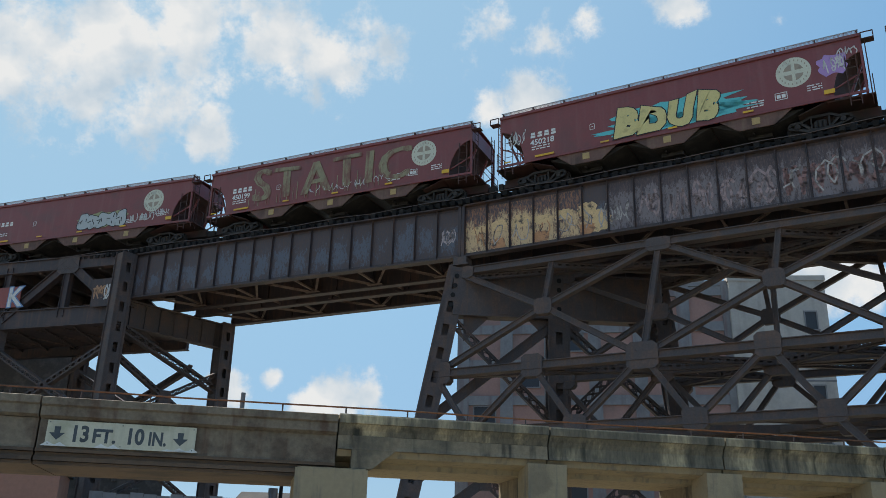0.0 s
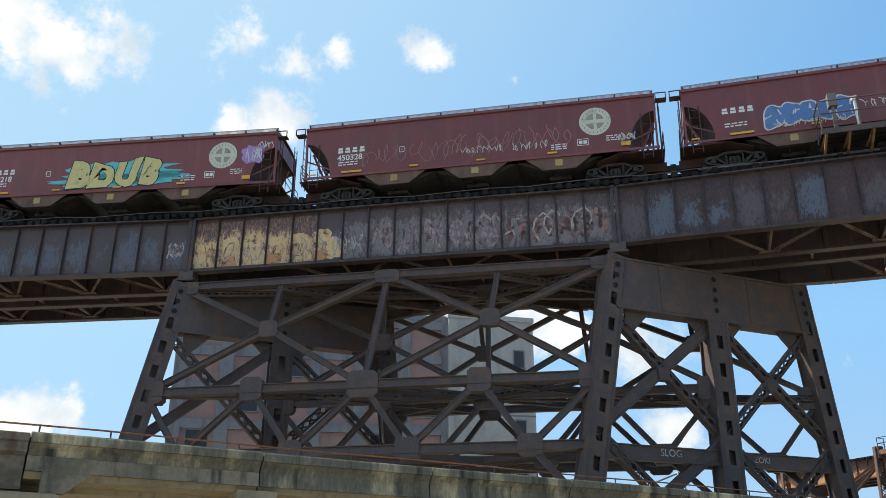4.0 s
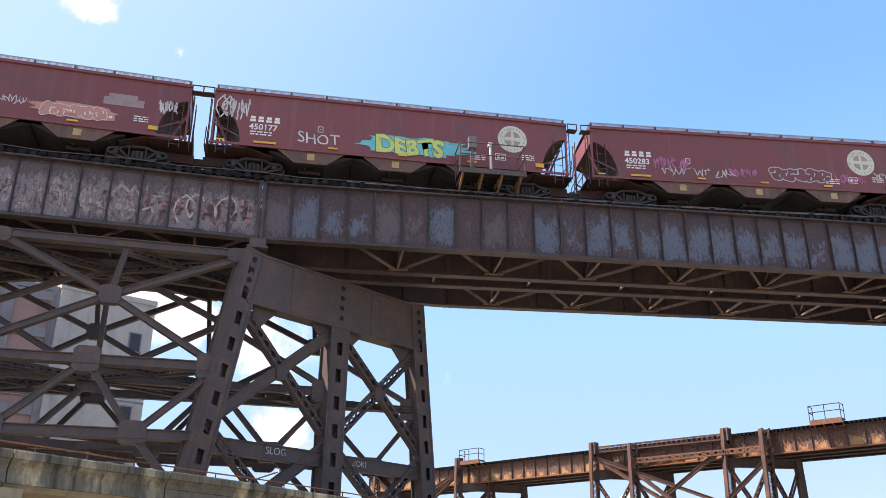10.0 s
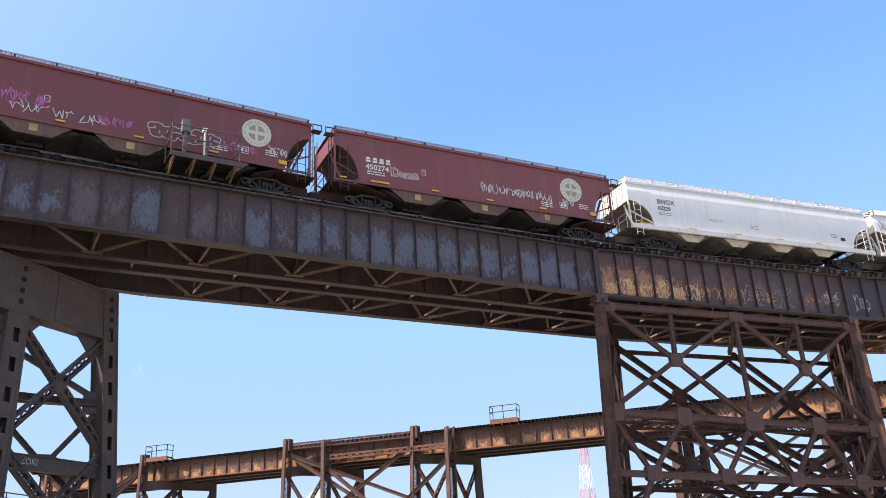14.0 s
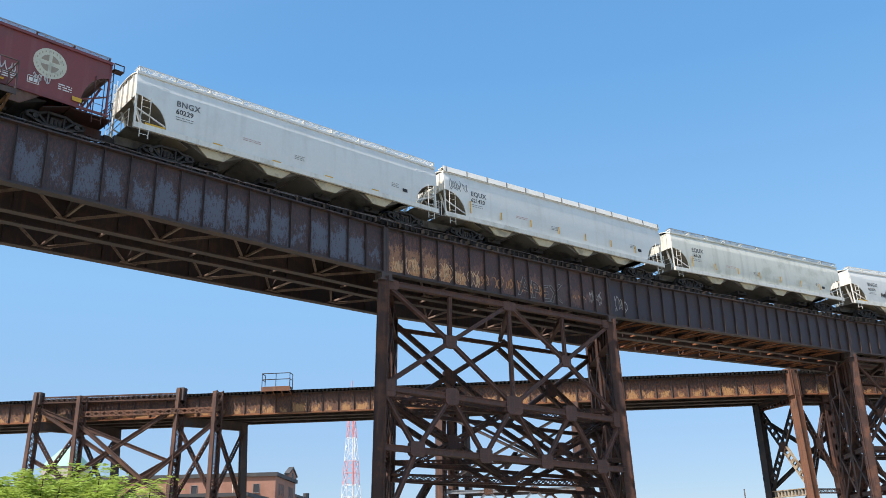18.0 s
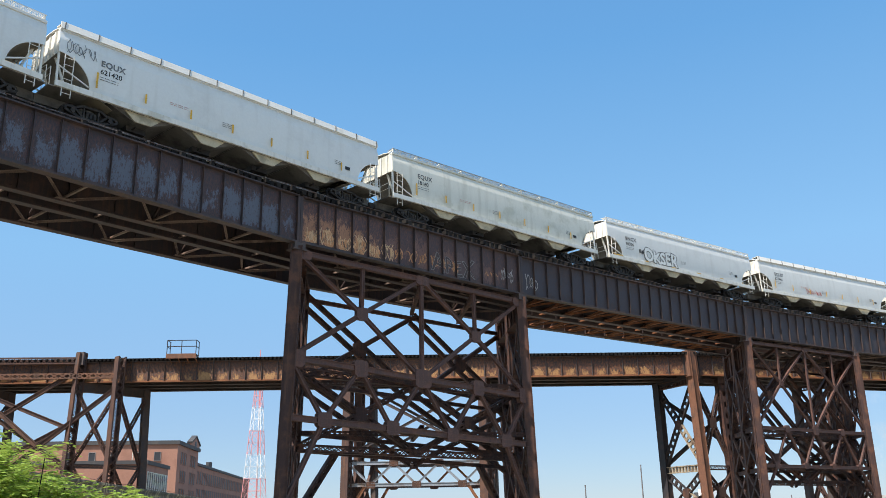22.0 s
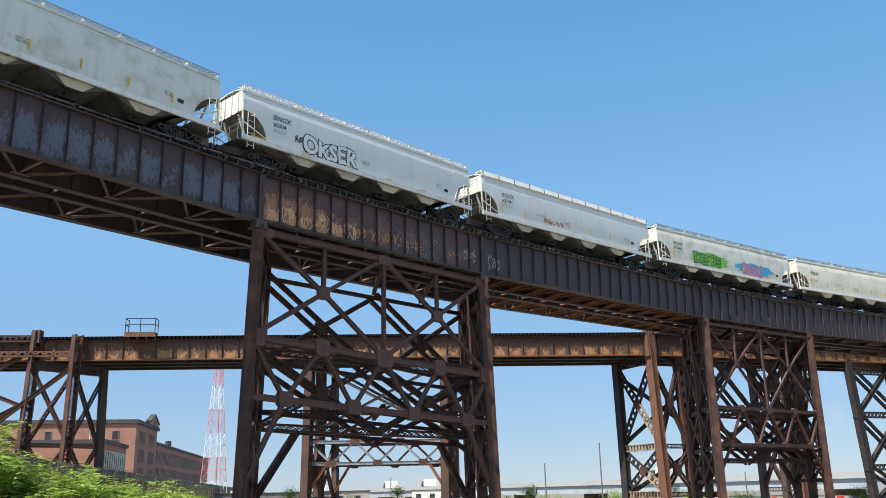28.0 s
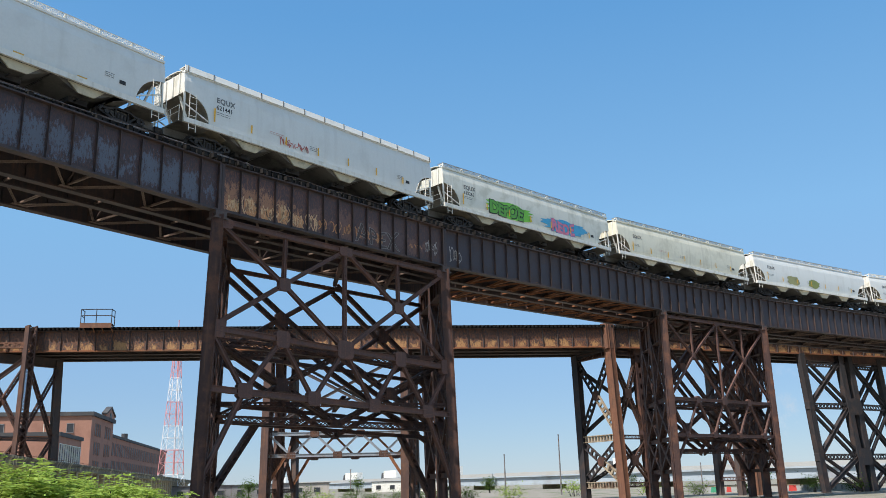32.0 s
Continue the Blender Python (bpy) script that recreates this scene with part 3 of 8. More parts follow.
def splice(s):
    """The heavy end posts of two spans that meet over a bent."""
    f, _ = frame_at(s - 0.15, s + 0.15, LINES[0], 0)
    t = thing("span_joint", "dark riveted end plates where two girder spans meet", "bridge joint", "span joints", m=f)
    g = Geo().box(-0.02, 0.14, -0.2, 0.02, Z_BOT - 0.08, Z_TOP + 0.04).box(0.16, 0.32, -0.2, 0.02, Z_BOT - 0.08, Z_TOP + 0.04)
    part("end_plate", g, GIRDER, t)
    g = Geo().box(-0.2, 0.5, -0.28, 0.35, Z_BOT - 0.42, Z_BOT - 0.08).box(-0.3, 0.6, -0.34, 0.4, Z_BOT - 0.5, Z_BOT - 0.42)
    part("bearing", g, STEEL, t)


BENT = {"p0": 93.3, "t1l": 114.8, "t1r": 134.8, "t2l": 166.8, "t2r": 184.9, "t3l": 211.4, "t3r": 227.1, "t4l": 252.0}
spans = []


AC0 = (on(96.0, 5.25) - on(93.3, -1.5)).normalized()
AC1 = Vector((0.98, 0.06, 0)).normalized()
AC2 = Vector((0.98, 0.2, 0)).normalized()
AC3 = Vector((1.0, -0.02, 0)).normalized()
SPAN = {}


def near_spans():
    b = BENT
    SPAN["a"] = girder_span(b["p0"], b["t1l"], WEB_DARK, "dark blue-grey plate girder span with streaked web panels", AC0, AC1)
    SPAN["b"] = girder_span(b["t1l"], b["t1r"], (WEB_CREAM,) * 5 + (WEB_DARK,) + (WEB_ROSE,) * 10, "plate girder span over a tower, its web sprayed with faded graffiti", AC1, AC1, outer=(5.25, 5.7))
    SPAN["c"] = girder_span(b["t1r"], b["t2l"], (WEB_MAROON,) + (WEB,) * 3 + (WEB_MAROON,) * 2 + (WEB, WEB_MAROON, WEB_MAROON, WEB_MAROON, WEB, WEB), "long plate girder span with peeling blue-grey paint and rust", AC1, AC2, outer=(5.7, 5.9))
    SPAN["d"] = girder_span(b["t2l"], b["t2r"], (WEB_TAN,) * 5 + (WEB_WASH,) * 5 + (WEB_BROWN, WEB_BROWN, WEB_WASH, WEB_WASH, WEB_BROWN), "rusty plate girder span over a tower, with scratched graffiti", AC2, AC2, outer=(5.9, 5.9))
    # Sunlight on these laterals is put in as the orange of the lacing.
    SPAN["e"] = girder_span(b["t2r"], b["t3l"], WEB_EVEN, "dark blue-grey plate girder span with orange laterals underneath", AC2, AC3, lacing=RUST, outer=(5.9, 5.25))
    SPAN["f"] = girder_span(b["t3l"], b["t3r"], WEB_EVEN, "dark plate girder span over a farther tower", AC3, AC3)
    SPAN["g"] = girder_span(b["t3r"], b["t4l"], WEB_EVEN, "dark plate girder span running out of sight", AC3, AC3)
    SPAN["h"] = girder_span(b["t4l"], b["t4l"] + 20, WEB_EVEN, "dark plate girder span running out of sight", AC3, AC3)
    for s in list(b.values())[:-1]:
        splice(s)


near_spans()


def truss_span(s0, s1):
    """The open-web span beyond the first bent."""
    f, ln = frame_at(s0, s1, LINES[0], 0.0)
    top = thing("truss_span", "dark riveted deck truss span with heavy diagonals", "bridge truss", m=f)
    zt, zb = Z_TOP - 0.1, Z_BOT - 0.9
    n = 8
    for y in (0.0, LINES[3] - LINES[0]):
        part("top_chord", plate_member((0, y, zt), (ln, y, zt), 0.45, 0.8, (0, 1, 0), 0.06), GIRDER, top)
        part("bottom_chord", plate_member((0, y, zb), (ln, y, zb), 0.5, 1.15, (0, 1, 0), 0.06), GIRDER, top)
        for i in range(n + 1):
            x = ln * i / n
            if 0 < i < n:
                part("vertical", plate_member((x, y, zb), (x, y, zt), 0.4, 0.45, (0, 1, 0), 0.03), GIRDER, top)
            if i < n:
                x1 = ln * (i + 1) / n
                p, q = ((x, y, zb), (x1, y, zt)) if i % 2 == 0 else ((x, y, zt), (x1, y, zb))
                part("diagonal", plate_member(p, q, 0.45, 0.55, (0, 1, 0), 0.04), GIRDER, top)
                if i % 2 == 0:
                    part("gusset_plate", gusset((x1, y - 0.2, zt - 0.12), (1, 0, 0), (0, 0, 1), (0, 1, 0), 1.5, 1.1), STEEL, top)
    for i in range(2 * n):
        x0, x1 = ln * i / (2 * n), ln * (i + 1) / (2 * n)
        part("lateral", Geo().bar((x0, 0, zb), (x1, 6.7, zb), 0.12, 0.08), STEEL, top)
        part("lateral", Geo().bar((x1, 0, zb - 0.085), (x0, 6.7, zb - 0.085), 0.12, 0.08), STEEL, top)
        part("floor_beam", Geo().box(x0 - 0.1, x0 + 0.1, 0, 6.75, zt - 0.5, zt + 0.2), STEEL, top)
    g = Geo().box(0, ln, 0.2, 6.6, zt + 0.15, zt + 0.25)
    part("deck_plate", g, GIRDER, top)
    # Plate added to shut out the sky between the trusses from below.
    part("floor_plate", Geo().box(0, ln - 0.5, 0.35, 6.4, zb + 0.02, zb + 0.05), GIRDER, top)
    k = 83.5 - s0
    part("red_plate", Geo().box(k, k + 2.1, -0.32, -0.26, 15.9, 17.2), plain("sprayed_red", (0.26, 0.07, 0.06)), top, "red sprayed plate with a pale letter")
    for w, mat in ((0.10, plain("tag_blue", (0.12, 0.22, 0.4))), (0.03, plain("tag_white", (0.6, 0.58, 0.55)))):
        part("graffiti", lettering("K", 1.75, mat, "graffiti", w), mat, top, m=pose(k + 1.15, -0.33 - 0.01 * (w < 0.05), 15.95))
    return top


SPAN["truss"] = truss_span(58.0, BENT["p0"])


# ---- towers of the near viaduct ----
def face(top, a, b, dn, z1, zn, z2, z3, z4, w=0.32, laced=False, mat=STEEL, splay=0.0, fall=0.0, gus=1.0, deep=False):
    """One braced face of a tower between two legs. a, b: the legs' tops; dn: the legs' slope per metre of drop."""
    a, b, dn = Vector(a), Vector(b), Vector(dn)
    z0 = a.z

    def at(u, z):
        drop = z0 - z
        return a + (b - a) * u + dn * drop + (b - a).normalized() * ((2 * u - 1) * splay * drop) - Vector((0, 0, fall * u * min(1.0, drop / 6)))
    n = (b - a).cross(dn).normalized()

    def mem(p, q, ww, laces=False, nm="diagonal"):
        if laces:
            part(nm, laced_member(p, q, ww, ww * 0.8, n.cross((Vector(q) - Vector(p)).normalized())), mat, top)
        else:
            part(nm, plate_member(p, q, ww, ww * 0.9, n, 0.035), mat, top)
    if deep:
        # broad laced diagonals of the rear face
        for ua, za, ub, zb in ((0, z1, 0.5, z2), (0.5, z1, 1, z2), (0, z2, 0.5, z3 - 1.0), (0.5, z2, 1, z3 - 1.0), (1, z2, 0.5, z3 - 1.0)):
            p, q = at(ua, za), at(ub, zb)
            o = (q - p).normalized().cross(n) * 0.36
            for k in (-1, 1):
                part("diagonal", laced_member(p + o * k, q + o * k, 0.30, 0.22, o, 0.42, 0.06), mat, top)
        for ua, za, ub, zb in ((1, z1, 0.5, z2), (0.5, z1, 0, z2)):
            part("diagonal", plate_member(at(ua, za), at(ub, zb), 0.3, 0.28, n, 0.03), mat, top)
        for z in (z1, z2, z3, z3 - 1.0):
            mem(at(0, z), at(1, z), w, nm="chord")
        for u in (0.25, 0.75):
            part("gusset_plate", gusset(at(u, (z1 + z2) / 2), b - a, (0, 0, 1), n, 0.9, 0.9, 0.3, 0.3), mat, top)
        for u0, u1 in ((0.16, 0.0), (0.84, 1.0)):
            part("knee_brace", laced_member(at(u0, z3 - 1.0), at(u1, 1.3), 0.42, 0.34, b - a, 0.5, 0.08), mat, top)
        return
    mem(at(0, z1), at(1, z1), w * 1.1, nm="top_chord")
    mem(at(0, z2), at(1, z2), w * 1.15, nm="middle_chord")
    mem(at(0, z3), at(1, z3), w * 1.15, nm="lower_chord")
    for u0, u1, m in ((0.0, 0.5, 0.25), (1.0, 0.5, 0.75)):
        mem(at(u0, z1), at(m, zn), w * 0.8)
        mem(at(m, zn), at(0.5, z2), w * 0.8)
        mem(at(0.5, z1), at(m, zn), w * 0.8)
        mem(at(m, zn), at(u0, z2), w * 0.8, laced)
        mem(at(m, z1), at(m, zn), w * 0.7, nm="post")
        part("gusset_plate", gusset(at(m, zn), b - a, (0, 0, 1), n, 0.85 * gus, 0.75 * gus, w * 0.9, 0.35), mat, top)
    mem(at(0.5, z1), at(0.5, z2), w * 0.75, laced, "post")
    for i in range(4):
        p, q, r = at(i / 4, z2), at((i + 0.5) / 4, z3), at((i + 1) / 4, z2)
        mem(p, q, w * 0.75)
        mem(q, r, w * 0.75)
        part("gusset_plate", gusset(at((i + 0.5) / 4, z3 + 0.05), b - a, (0, 0, 1), n, 1.0 * gus, 0.85 * gus, w * 1.06, 0.3), mat, top)
    for i in range(5):
        ww = 1.35 if i == 2 else 1.0
        part("gusset_plate", gusset(at(min(max(i / 4, 0.02), 0.98), z2), b - a, (0, 0, 1), n, ww * gus, (1.0 if i != 2 else 1.15) * gus, w * 1.06, 0.3), mat, top)
    for u in (0.02, 0.5, 0.98):
        part("gusset_plate", gusset(at(u, z1 - 0.08), b - a, (0, 0, 1), n, 1.1 * gus, 0.6 * gus, w * 1.04, 0.35), mat, top)
    if z4 is not None:
        mem(at(0.125, z3), at(0.0, z4), w * 0.8, nm="knee_brace")
        mem(at(0.875, z3), at(1.0, z4), w * 0.8, nm="knee_brace")


def bent_bracing(top, tops, bases, levels, mat=STEEL, cap=True, cap_depth=2.1, laced=True, z1=15.4, deep=0.0, stiff=True, boxed=False):
    """Legs' cross frame: cap girder, struts and crossed braces between neighbouring legs. boxed: a box cap over the legs, one plain plate brace, struts hung lower."""
    def pt(i, z):
        t, b = Vector(tops[i]), Vector(bases[i])
        k = (t.z - z) / (t.z - b.z)
        return t.lerp(b, k)
    d = (Vector(tops[-1]) - Vector(tops[0]))
    n = d.cross(Vector((0, 0, 1))).normalized()
    if cap:
        a, b = Vector(tops[0]), Vector(tops[-1])
        a, b = a - d.normalized() * 0.25, b + d.normalized() * 0.25
        a.z = b.z = z1 - cap_depth / 2
        g = Geo()
        h, k = 0.28, cap_depth / 2
        loop = [(-h, -k), (h, -k), (h, -k + 0.08), (0.03, -k + 0.08), (0.03, k - 0.08), (h, k - 0.08), (h, k), (-h, k), (-h, k - 0.08), (-0.03, k - 0.08), (-0.03, -k + 0.08), (-h, -k + 0.08)]
        if boxed:
            h = 0.33
            loop = [(-h - 0.05, -k), (h + 0.05, -k), (h + 0.05, -k + 0.1), (h, -k + 0.1), (h, k - 0.1), (h + 0.05, k - 0.1), (h + 0.05, k), (-h - 0.05, k), (-h - 0.05, k - 0.1), (-h, k - 0.1), (-h, -k + 0.1), (-h - 0.05, -k + 0.1)]
        up = Vector((0, 0, 1))
        g.quadbox([a + n * x + up * y for x, y in loop], [b + n * x + up * y for x, y in loop])
        for i in range(9 if stiff else 0):
            p = a.lerp(b, i / 8)
            for s in (-1, 1):
                p0 = p + n * (s * 0.08)
                part("stiffener", Geo().bar((p0.x, p0.y, z1 - cap_depth + 0.09), (p0.x, p0.y, z1 - 0.09), 0.1, 0.03, n), mat, top)
        part("cap_girder", g, mat, top)
    for k in range(len(levels) - 1):
        zt, zb = levels[k], levels[k + 1]
        for i in range(len(tops) - 1):
            for p, q in ((pt(i, zt), pt(i + 1, zb)), (pt(i, zb), pt(i + 1, zt))):
                if deep:
                    part("cross_brace", laced_member(p, q, deep, 0.3, n, 0.7, 0.07), mat, top)
                elif boxed and i == 0 and p.z < q.z:
                    part("cross_brace", plate_member(p, q, 0.3, 0.46, n, 0.05), mat, top)
                elif laced:
                    part("cross_brace", laced_member(p, q, 0.44 if boxed else 0.34, 0.3, (q - p).normalized().cross(n)), mat, top)
                else:
                    part("cross_brace", plate_member(p, q, 0.28, 0.26, n, 0.03), mat, top)
            c = (pt(i, zt) + pt(i + 1, zb) + pt(i + 1, zt) + pt(i, zb)) / 4
            part("gusset_plate", gusset(c, d, (0, 0, 1), n, 0.55 if boxed else 0.8, 0.55 if boxed else 0.8, 0.34, 0.3), mat, top)
        zs = zb - (0.75 if boxed else 0.0)
        part("strut", plate_member(pt(0, zs), pt(len(tops) - 1, zs), 0.32, 0.62 if boxed else 0.34, n, 0.04), mat, top)
    return pt


# Black for discs on the caps; the shade inside hand holes as colour.
HOLE = plain("hole_shade_black", (0.012, 0.011, 0.011), 0.9)


def tower_one():
    """The wide tower whose cross frames stand askew to the track, along the low viaduct."""
    top = thing("trestle_tower", "dark brown riveted steel tower with crossed bracing", "trestle tower", "trestle towers")
    across = AC1
    z1 = 15.4
    dn = Vector((-0.19, 0.0, -1.0))
    la, ra = on(114.6, -1.5, z1), on(134.6, -1.5, z1)
    zb = GROUND

    def base(p, slope):
        k = p.z - zb
        return p + Vector((slope * k, 0, -k))
    legs = []
    for p in (la, ra):
        row = [p, p + across * 4.9, p + across * 9.8]
        feet = [base(row[0], -0.19), base(row[1], -0.015), base(row[2], 0.10)]
        for j, (q, ft, w) in enumerate(zip(row, feet, (0.80, 0.88, 0.74))):
            head = q if j != 1 else q.lerp(ft, (q.z - 13.0) / (q.z - ft.z))
            column(head, ft, w, 0.74, across, STEEL, top)
            part("base_plate", Geo().box(ft.x - 0.6, ft.x + 0.6, ft.y - 0.6, ft.y + 0.6, zb - 0.1, zb + 0.1), CONCRETE, top)
        legs.append((row, feet))
        bent_bracing(top, row, feet, (13.0, 7.9, 2.6), z1=15.3, cap_depth=2.3, stiff=False, boxed=True)
        n = across.cross(Vector((0, 0, 1)))
        for q, ft, off in zip(row, feet, (0.385, 0.355, 0.385)):
            for k in range(4):
                z = 13.5 + 0.48 * k
                c = q.lerp(ft, (q.z - z) / (q.z - ft.z))
                for sg in (-1, 1):
                    part("hand_hole", Geo().tube(c + n * (sg * off), c + n * (sg * (off + 0.008)), 0.12, 12), HOLE, top)
        for u in (0.28, 0.76):
            c = row[0].lerp(row[2], u)
            for sg in (-1, 1):
                o = n * (sg * 0.345)
                part("cover_plate", Geo().bar((c.x + o.x, c.y + o.y, 13.12), (c.x + o.x, c.y + o.y, 15.18), 1.5, 0.03, across), STEEL, top)
    for row, feet in legs:
        n = across.cross(Vector((0, 0, 1)))
        for i in range(2):
            for u, sg in ((0.0, 1), (1.0, -1)):
                p = row[i].lerp(row[i + 1], u) + Vector((0, 0, 13.0 - z1))
                q = [p + across * (sg * 0.3), p + across * (sg * 1.5), p + across * (sg * 0.3) - Vector((0, 0, 1.2))]
                part("knee_plate", Geo().quadbox([v - n * 0.03 for v in q], [v + n * 0.03 for v in q]), STEEL, top)
    f = Matrix.Translation(ra) @ Matrix.Rotation(math.atan2(across.y, across.x), 4, "Z")
    tag_mat = worn_paint("pale_tag_spray", (0.42, 0.43, 0.44), 0.5)
    for text, x, z, size in (("SLOG", 1.35, -8.35, 0.42), ("ZOKI", 6.0, -8.35, 0.36)):
        part("graffiti", lettering(text, size, tag_mat, "graffiti"), tag_mat, top, m=f @ pose(x, -0.19, z))
    face(top, la, ra, dn, 15.2, 12.9, 10.15, 7.35, 5.0, w=0.36)
    a2, b2 = legs[0][0][1], legs[1][0][1]
    face(top, a2, b2, Vector((-0.015, 0, -1)), 15.2, 12.9, 10.15, 7.35, 5.0, w=0.32)
    a3, b3 = legs[0][0][2], legs[1][0][2]
    face(top, a3, b3, Vector((0.10, 0, -1)), 15.2, 12.9, 10.15, 7.35, 5.0, w=0.32)
    # level bracing between the faces
    for z, k in ((10.1, 0), (7.3, 1), (14.9, 2)):
        l0, l2 = legs[0][0][0] + dn * (z1 - z), legs[0][0][2] + Vector((0.10, 0, -1)) * (z1 - z)
        r0, r2 = legs[1][0][0] + dn * (z1 - z), legs[1][0][2] + Vector((0.10, 0, -1)) * (z1 - z)
        for p, q in ((l0, r2), (r0, l2), (l0.lerp(r0, 0.5), l2.lerp(r2, 0.5)), (l0.lerp(r0, 0.25), l2.lerp(r2, 0.25)), (l0.lerp(r0, 0.75), l2.lerp(r2, 0.75))):
            part("level_brace", laced_member(p, q, 0.3, 0.26, (0, 0, 1)) if k != 1 else plate_member(p, q, 0.3, 0.3, (0, 0, 1), 0.03), STEEL, top)


def skew_line(s, across, rs, z):
    """Points on the bent line that leaves the near girder at s in the direction across, where it meets the offsets rs."""
    p0 = on(s, rs[0], 0)
    c = Vector((CX, CY, 0))
    out = []
    for r in rs:
        k = 0.0
        for _ in range(30):
            k += (r - ((p0 + across * k - c).length - RT)) / max(0.2, across.dot((p0 + across * k - c).normalized()))
        q = p0 + across * k
        out.append(Vector((q.x, q.y, z)))
    return out


def straight_tower(sl, sr, levels, label, across, mat=STEEL, batter=0.012, out=0.03, rs=(-1.5, 1.9, 5.25), knees=True, splay=0.0, fall=0.0, slim=1.0, cap_depth=1.4):
    """A tower with two cross frames that stand along the direction across."""
    top = thing("trestle_tower", label, "trestle tower", "trestle towers")
    z1, zn, z2, z3, z4 = levels
    k = z1 - GROUND
    slopes = (-batter, 0.0, out)
    rows = []
    for s in (sl, sr):
        row = skew_line(s, across, rs, z1 + 0.2)
        along = (on(sr, 0) - on(sl, 0)).normalized() * (splay * k * (-1 if s == sl else 1))
        feet = [Vector((q.x, q.y, GROUND)) + across * (o * k) + along for q, o in zip(row, slopes)]
        for i, (q, ft) in enumerate(zip(row, feet)):
            column(q, ft, 0.6, 0.62, across, mat, top, holes=i != 1)
            part("base_plate", Geo().box(ft.x - 0.6, ft.x + 0.6, ft.y - 0.6, ft.y + 0.6, GROUND - 0.1, GROUND + 0.1), CONCRETE, top)
        bent_bracing(top, row, feet, (z1 - 1.4, z2, z3 - 0.3, 2.2), mat, z1=z1, cap_depth=cap_depth, deep=0.58)
        rows.append(row)
    for i, o in ((0, slopes[0]), (2, slopes[2])):
        a, b = rows[0][i].copy(), rows[1][i].copy()
        a.z = b.z = z1
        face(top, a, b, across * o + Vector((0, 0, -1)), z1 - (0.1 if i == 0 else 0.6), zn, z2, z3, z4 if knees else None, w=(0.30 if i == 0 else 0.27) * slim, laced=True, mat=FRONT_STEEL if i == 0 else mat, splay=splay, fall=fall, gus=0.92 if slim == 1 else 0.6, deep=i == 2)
    a, b = rows[0][1], rows[1][1]
    n = (b - a).cross(Vector((0, 0, 1))).normalized()
    for za, zb in ((z1 - 0.4, z2), (z2, z3 - 1.2)):
        for u0, u1 in () if za > z2 and slim == 1 else ((0, 0.5), (0.5, 0), (0.5, 1), (1, 0.5)):
            p, q = a.lerp(b, u0), a.lerp(b, u1)
            p.z, q.z = za, zb
            part("sway_brace", laced_member(p, q, 0.34, 0.3, (q - p).normalized().cross(n), 0.5, 0.06), mat, top)
        for u in () if za > z2 and slim == 1 else (0.25, 0.75):
            p = a.lerp(b, u)
            p.z = (za + zb) / 2
            part("gusset_plate", gusset(p, b - a, (0, 0, 1), n, 0.8, 0.8, 0.32, 0.3), mat, top)
        p, q = a.copy(), b.copy()
        p.z = q.z = zb
        part("strut", laced_member(p, q, 0.45, 0.4, (0, 0, 1), 0.6, 0.07), mat, top)
    for z, lines in ((z2, ((0, 1), (1, 0))), (z3, ((0, 1), (1, 0), (0.5, 0.5))), (z1 - 0.3, ((0.25, 0.25), (0.5, 0.5), (0.75, 0.75)))):
        for u, v in lines:
            p, q = rows[0][0].lerp(rows[1][0], u), rows[0][2].lerp(rows[1][2], v)
            p.z = q.z = z
            part("level_brace", laced_member(p, q, 0.28, 0.24, (0, 0, 1)), mat, top)
    return top


def first_bent():
    """The two-legged bent at the end of the truss span."""
    top = thing("trestle_bent", "dark steel bent of tall legs with a laced brace", "trestle bent")
    s = BENT["p0"]
    tops = [on(s, -2.0, Z_TOP), on(s + 2.4, 5.0, 16.0)]
    feet = [on(s, -2.2, GROUND), on(s + 2.5, 5.0, GROUND)]
    side = (tops[1] - tops[0]).normalized()
    side.z = 0
    for a, b in zip(tops, feet):
        column(a, b, 0.75, 0.85, side, STEEL, top)
    bent_bracing(top, [on(s, -2.0, 15.9), tops[1]], feet, (12.8, 8.6, 4.2), z1=15.9, cap_depth=1.6)
    p, q = on(s, -2.1, 14.4), on(s + 2.4, 5.0, 11.6)
    part("diagonal", laced_member(p, q, 0.5, 0.4, (0, 0, 1)), STEEL, top)
    # second bent of the same tower, further along the truss
    for r0, r1, z in ((-2.0, -2.2, Z_BOT - 1.2), (5.3, 5.4, Z_BOT - 1.2)):
        column(on(s - 9, r0, z), on(s - 9, r1, GROUND), 0.75, 0.75, side, STEEL, top)
    for r in (-2.0, 5.3):
        for z0, z1 in ((13.4, 8.6), (8.6, 13.4)):
            part("diagonal", laced_member(on(s - 9, r, z0), on(s, r, z1), 0.4, 0.34, (0, 0, 1)), STEEL, top)
        part("strut", plate_member(on(s - 9, r, 8.4), on(s, r, 8.4), 0.4, 0.45, (0, 0, 1), 0.04), STEEL, top)


# Front faces catch the light; that light is put into this paler brown.
FRONT_STEEL = material("front_lit_brown_steel", (0.098, 0.052, 0.045), 0.7, 0.0, (0.145, 0.066, 0.048), 1.0, 0.5, 14, 0.3, 0.25, 30, streak=(0.17, 0.085, 0.055), streak_amount=0.5)
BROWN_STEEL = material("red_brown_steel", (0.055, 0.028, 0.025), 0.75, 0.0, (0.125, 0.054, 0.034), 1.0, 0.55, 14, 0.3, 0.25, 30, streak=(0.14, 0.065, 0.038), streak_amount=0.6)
tower_one()
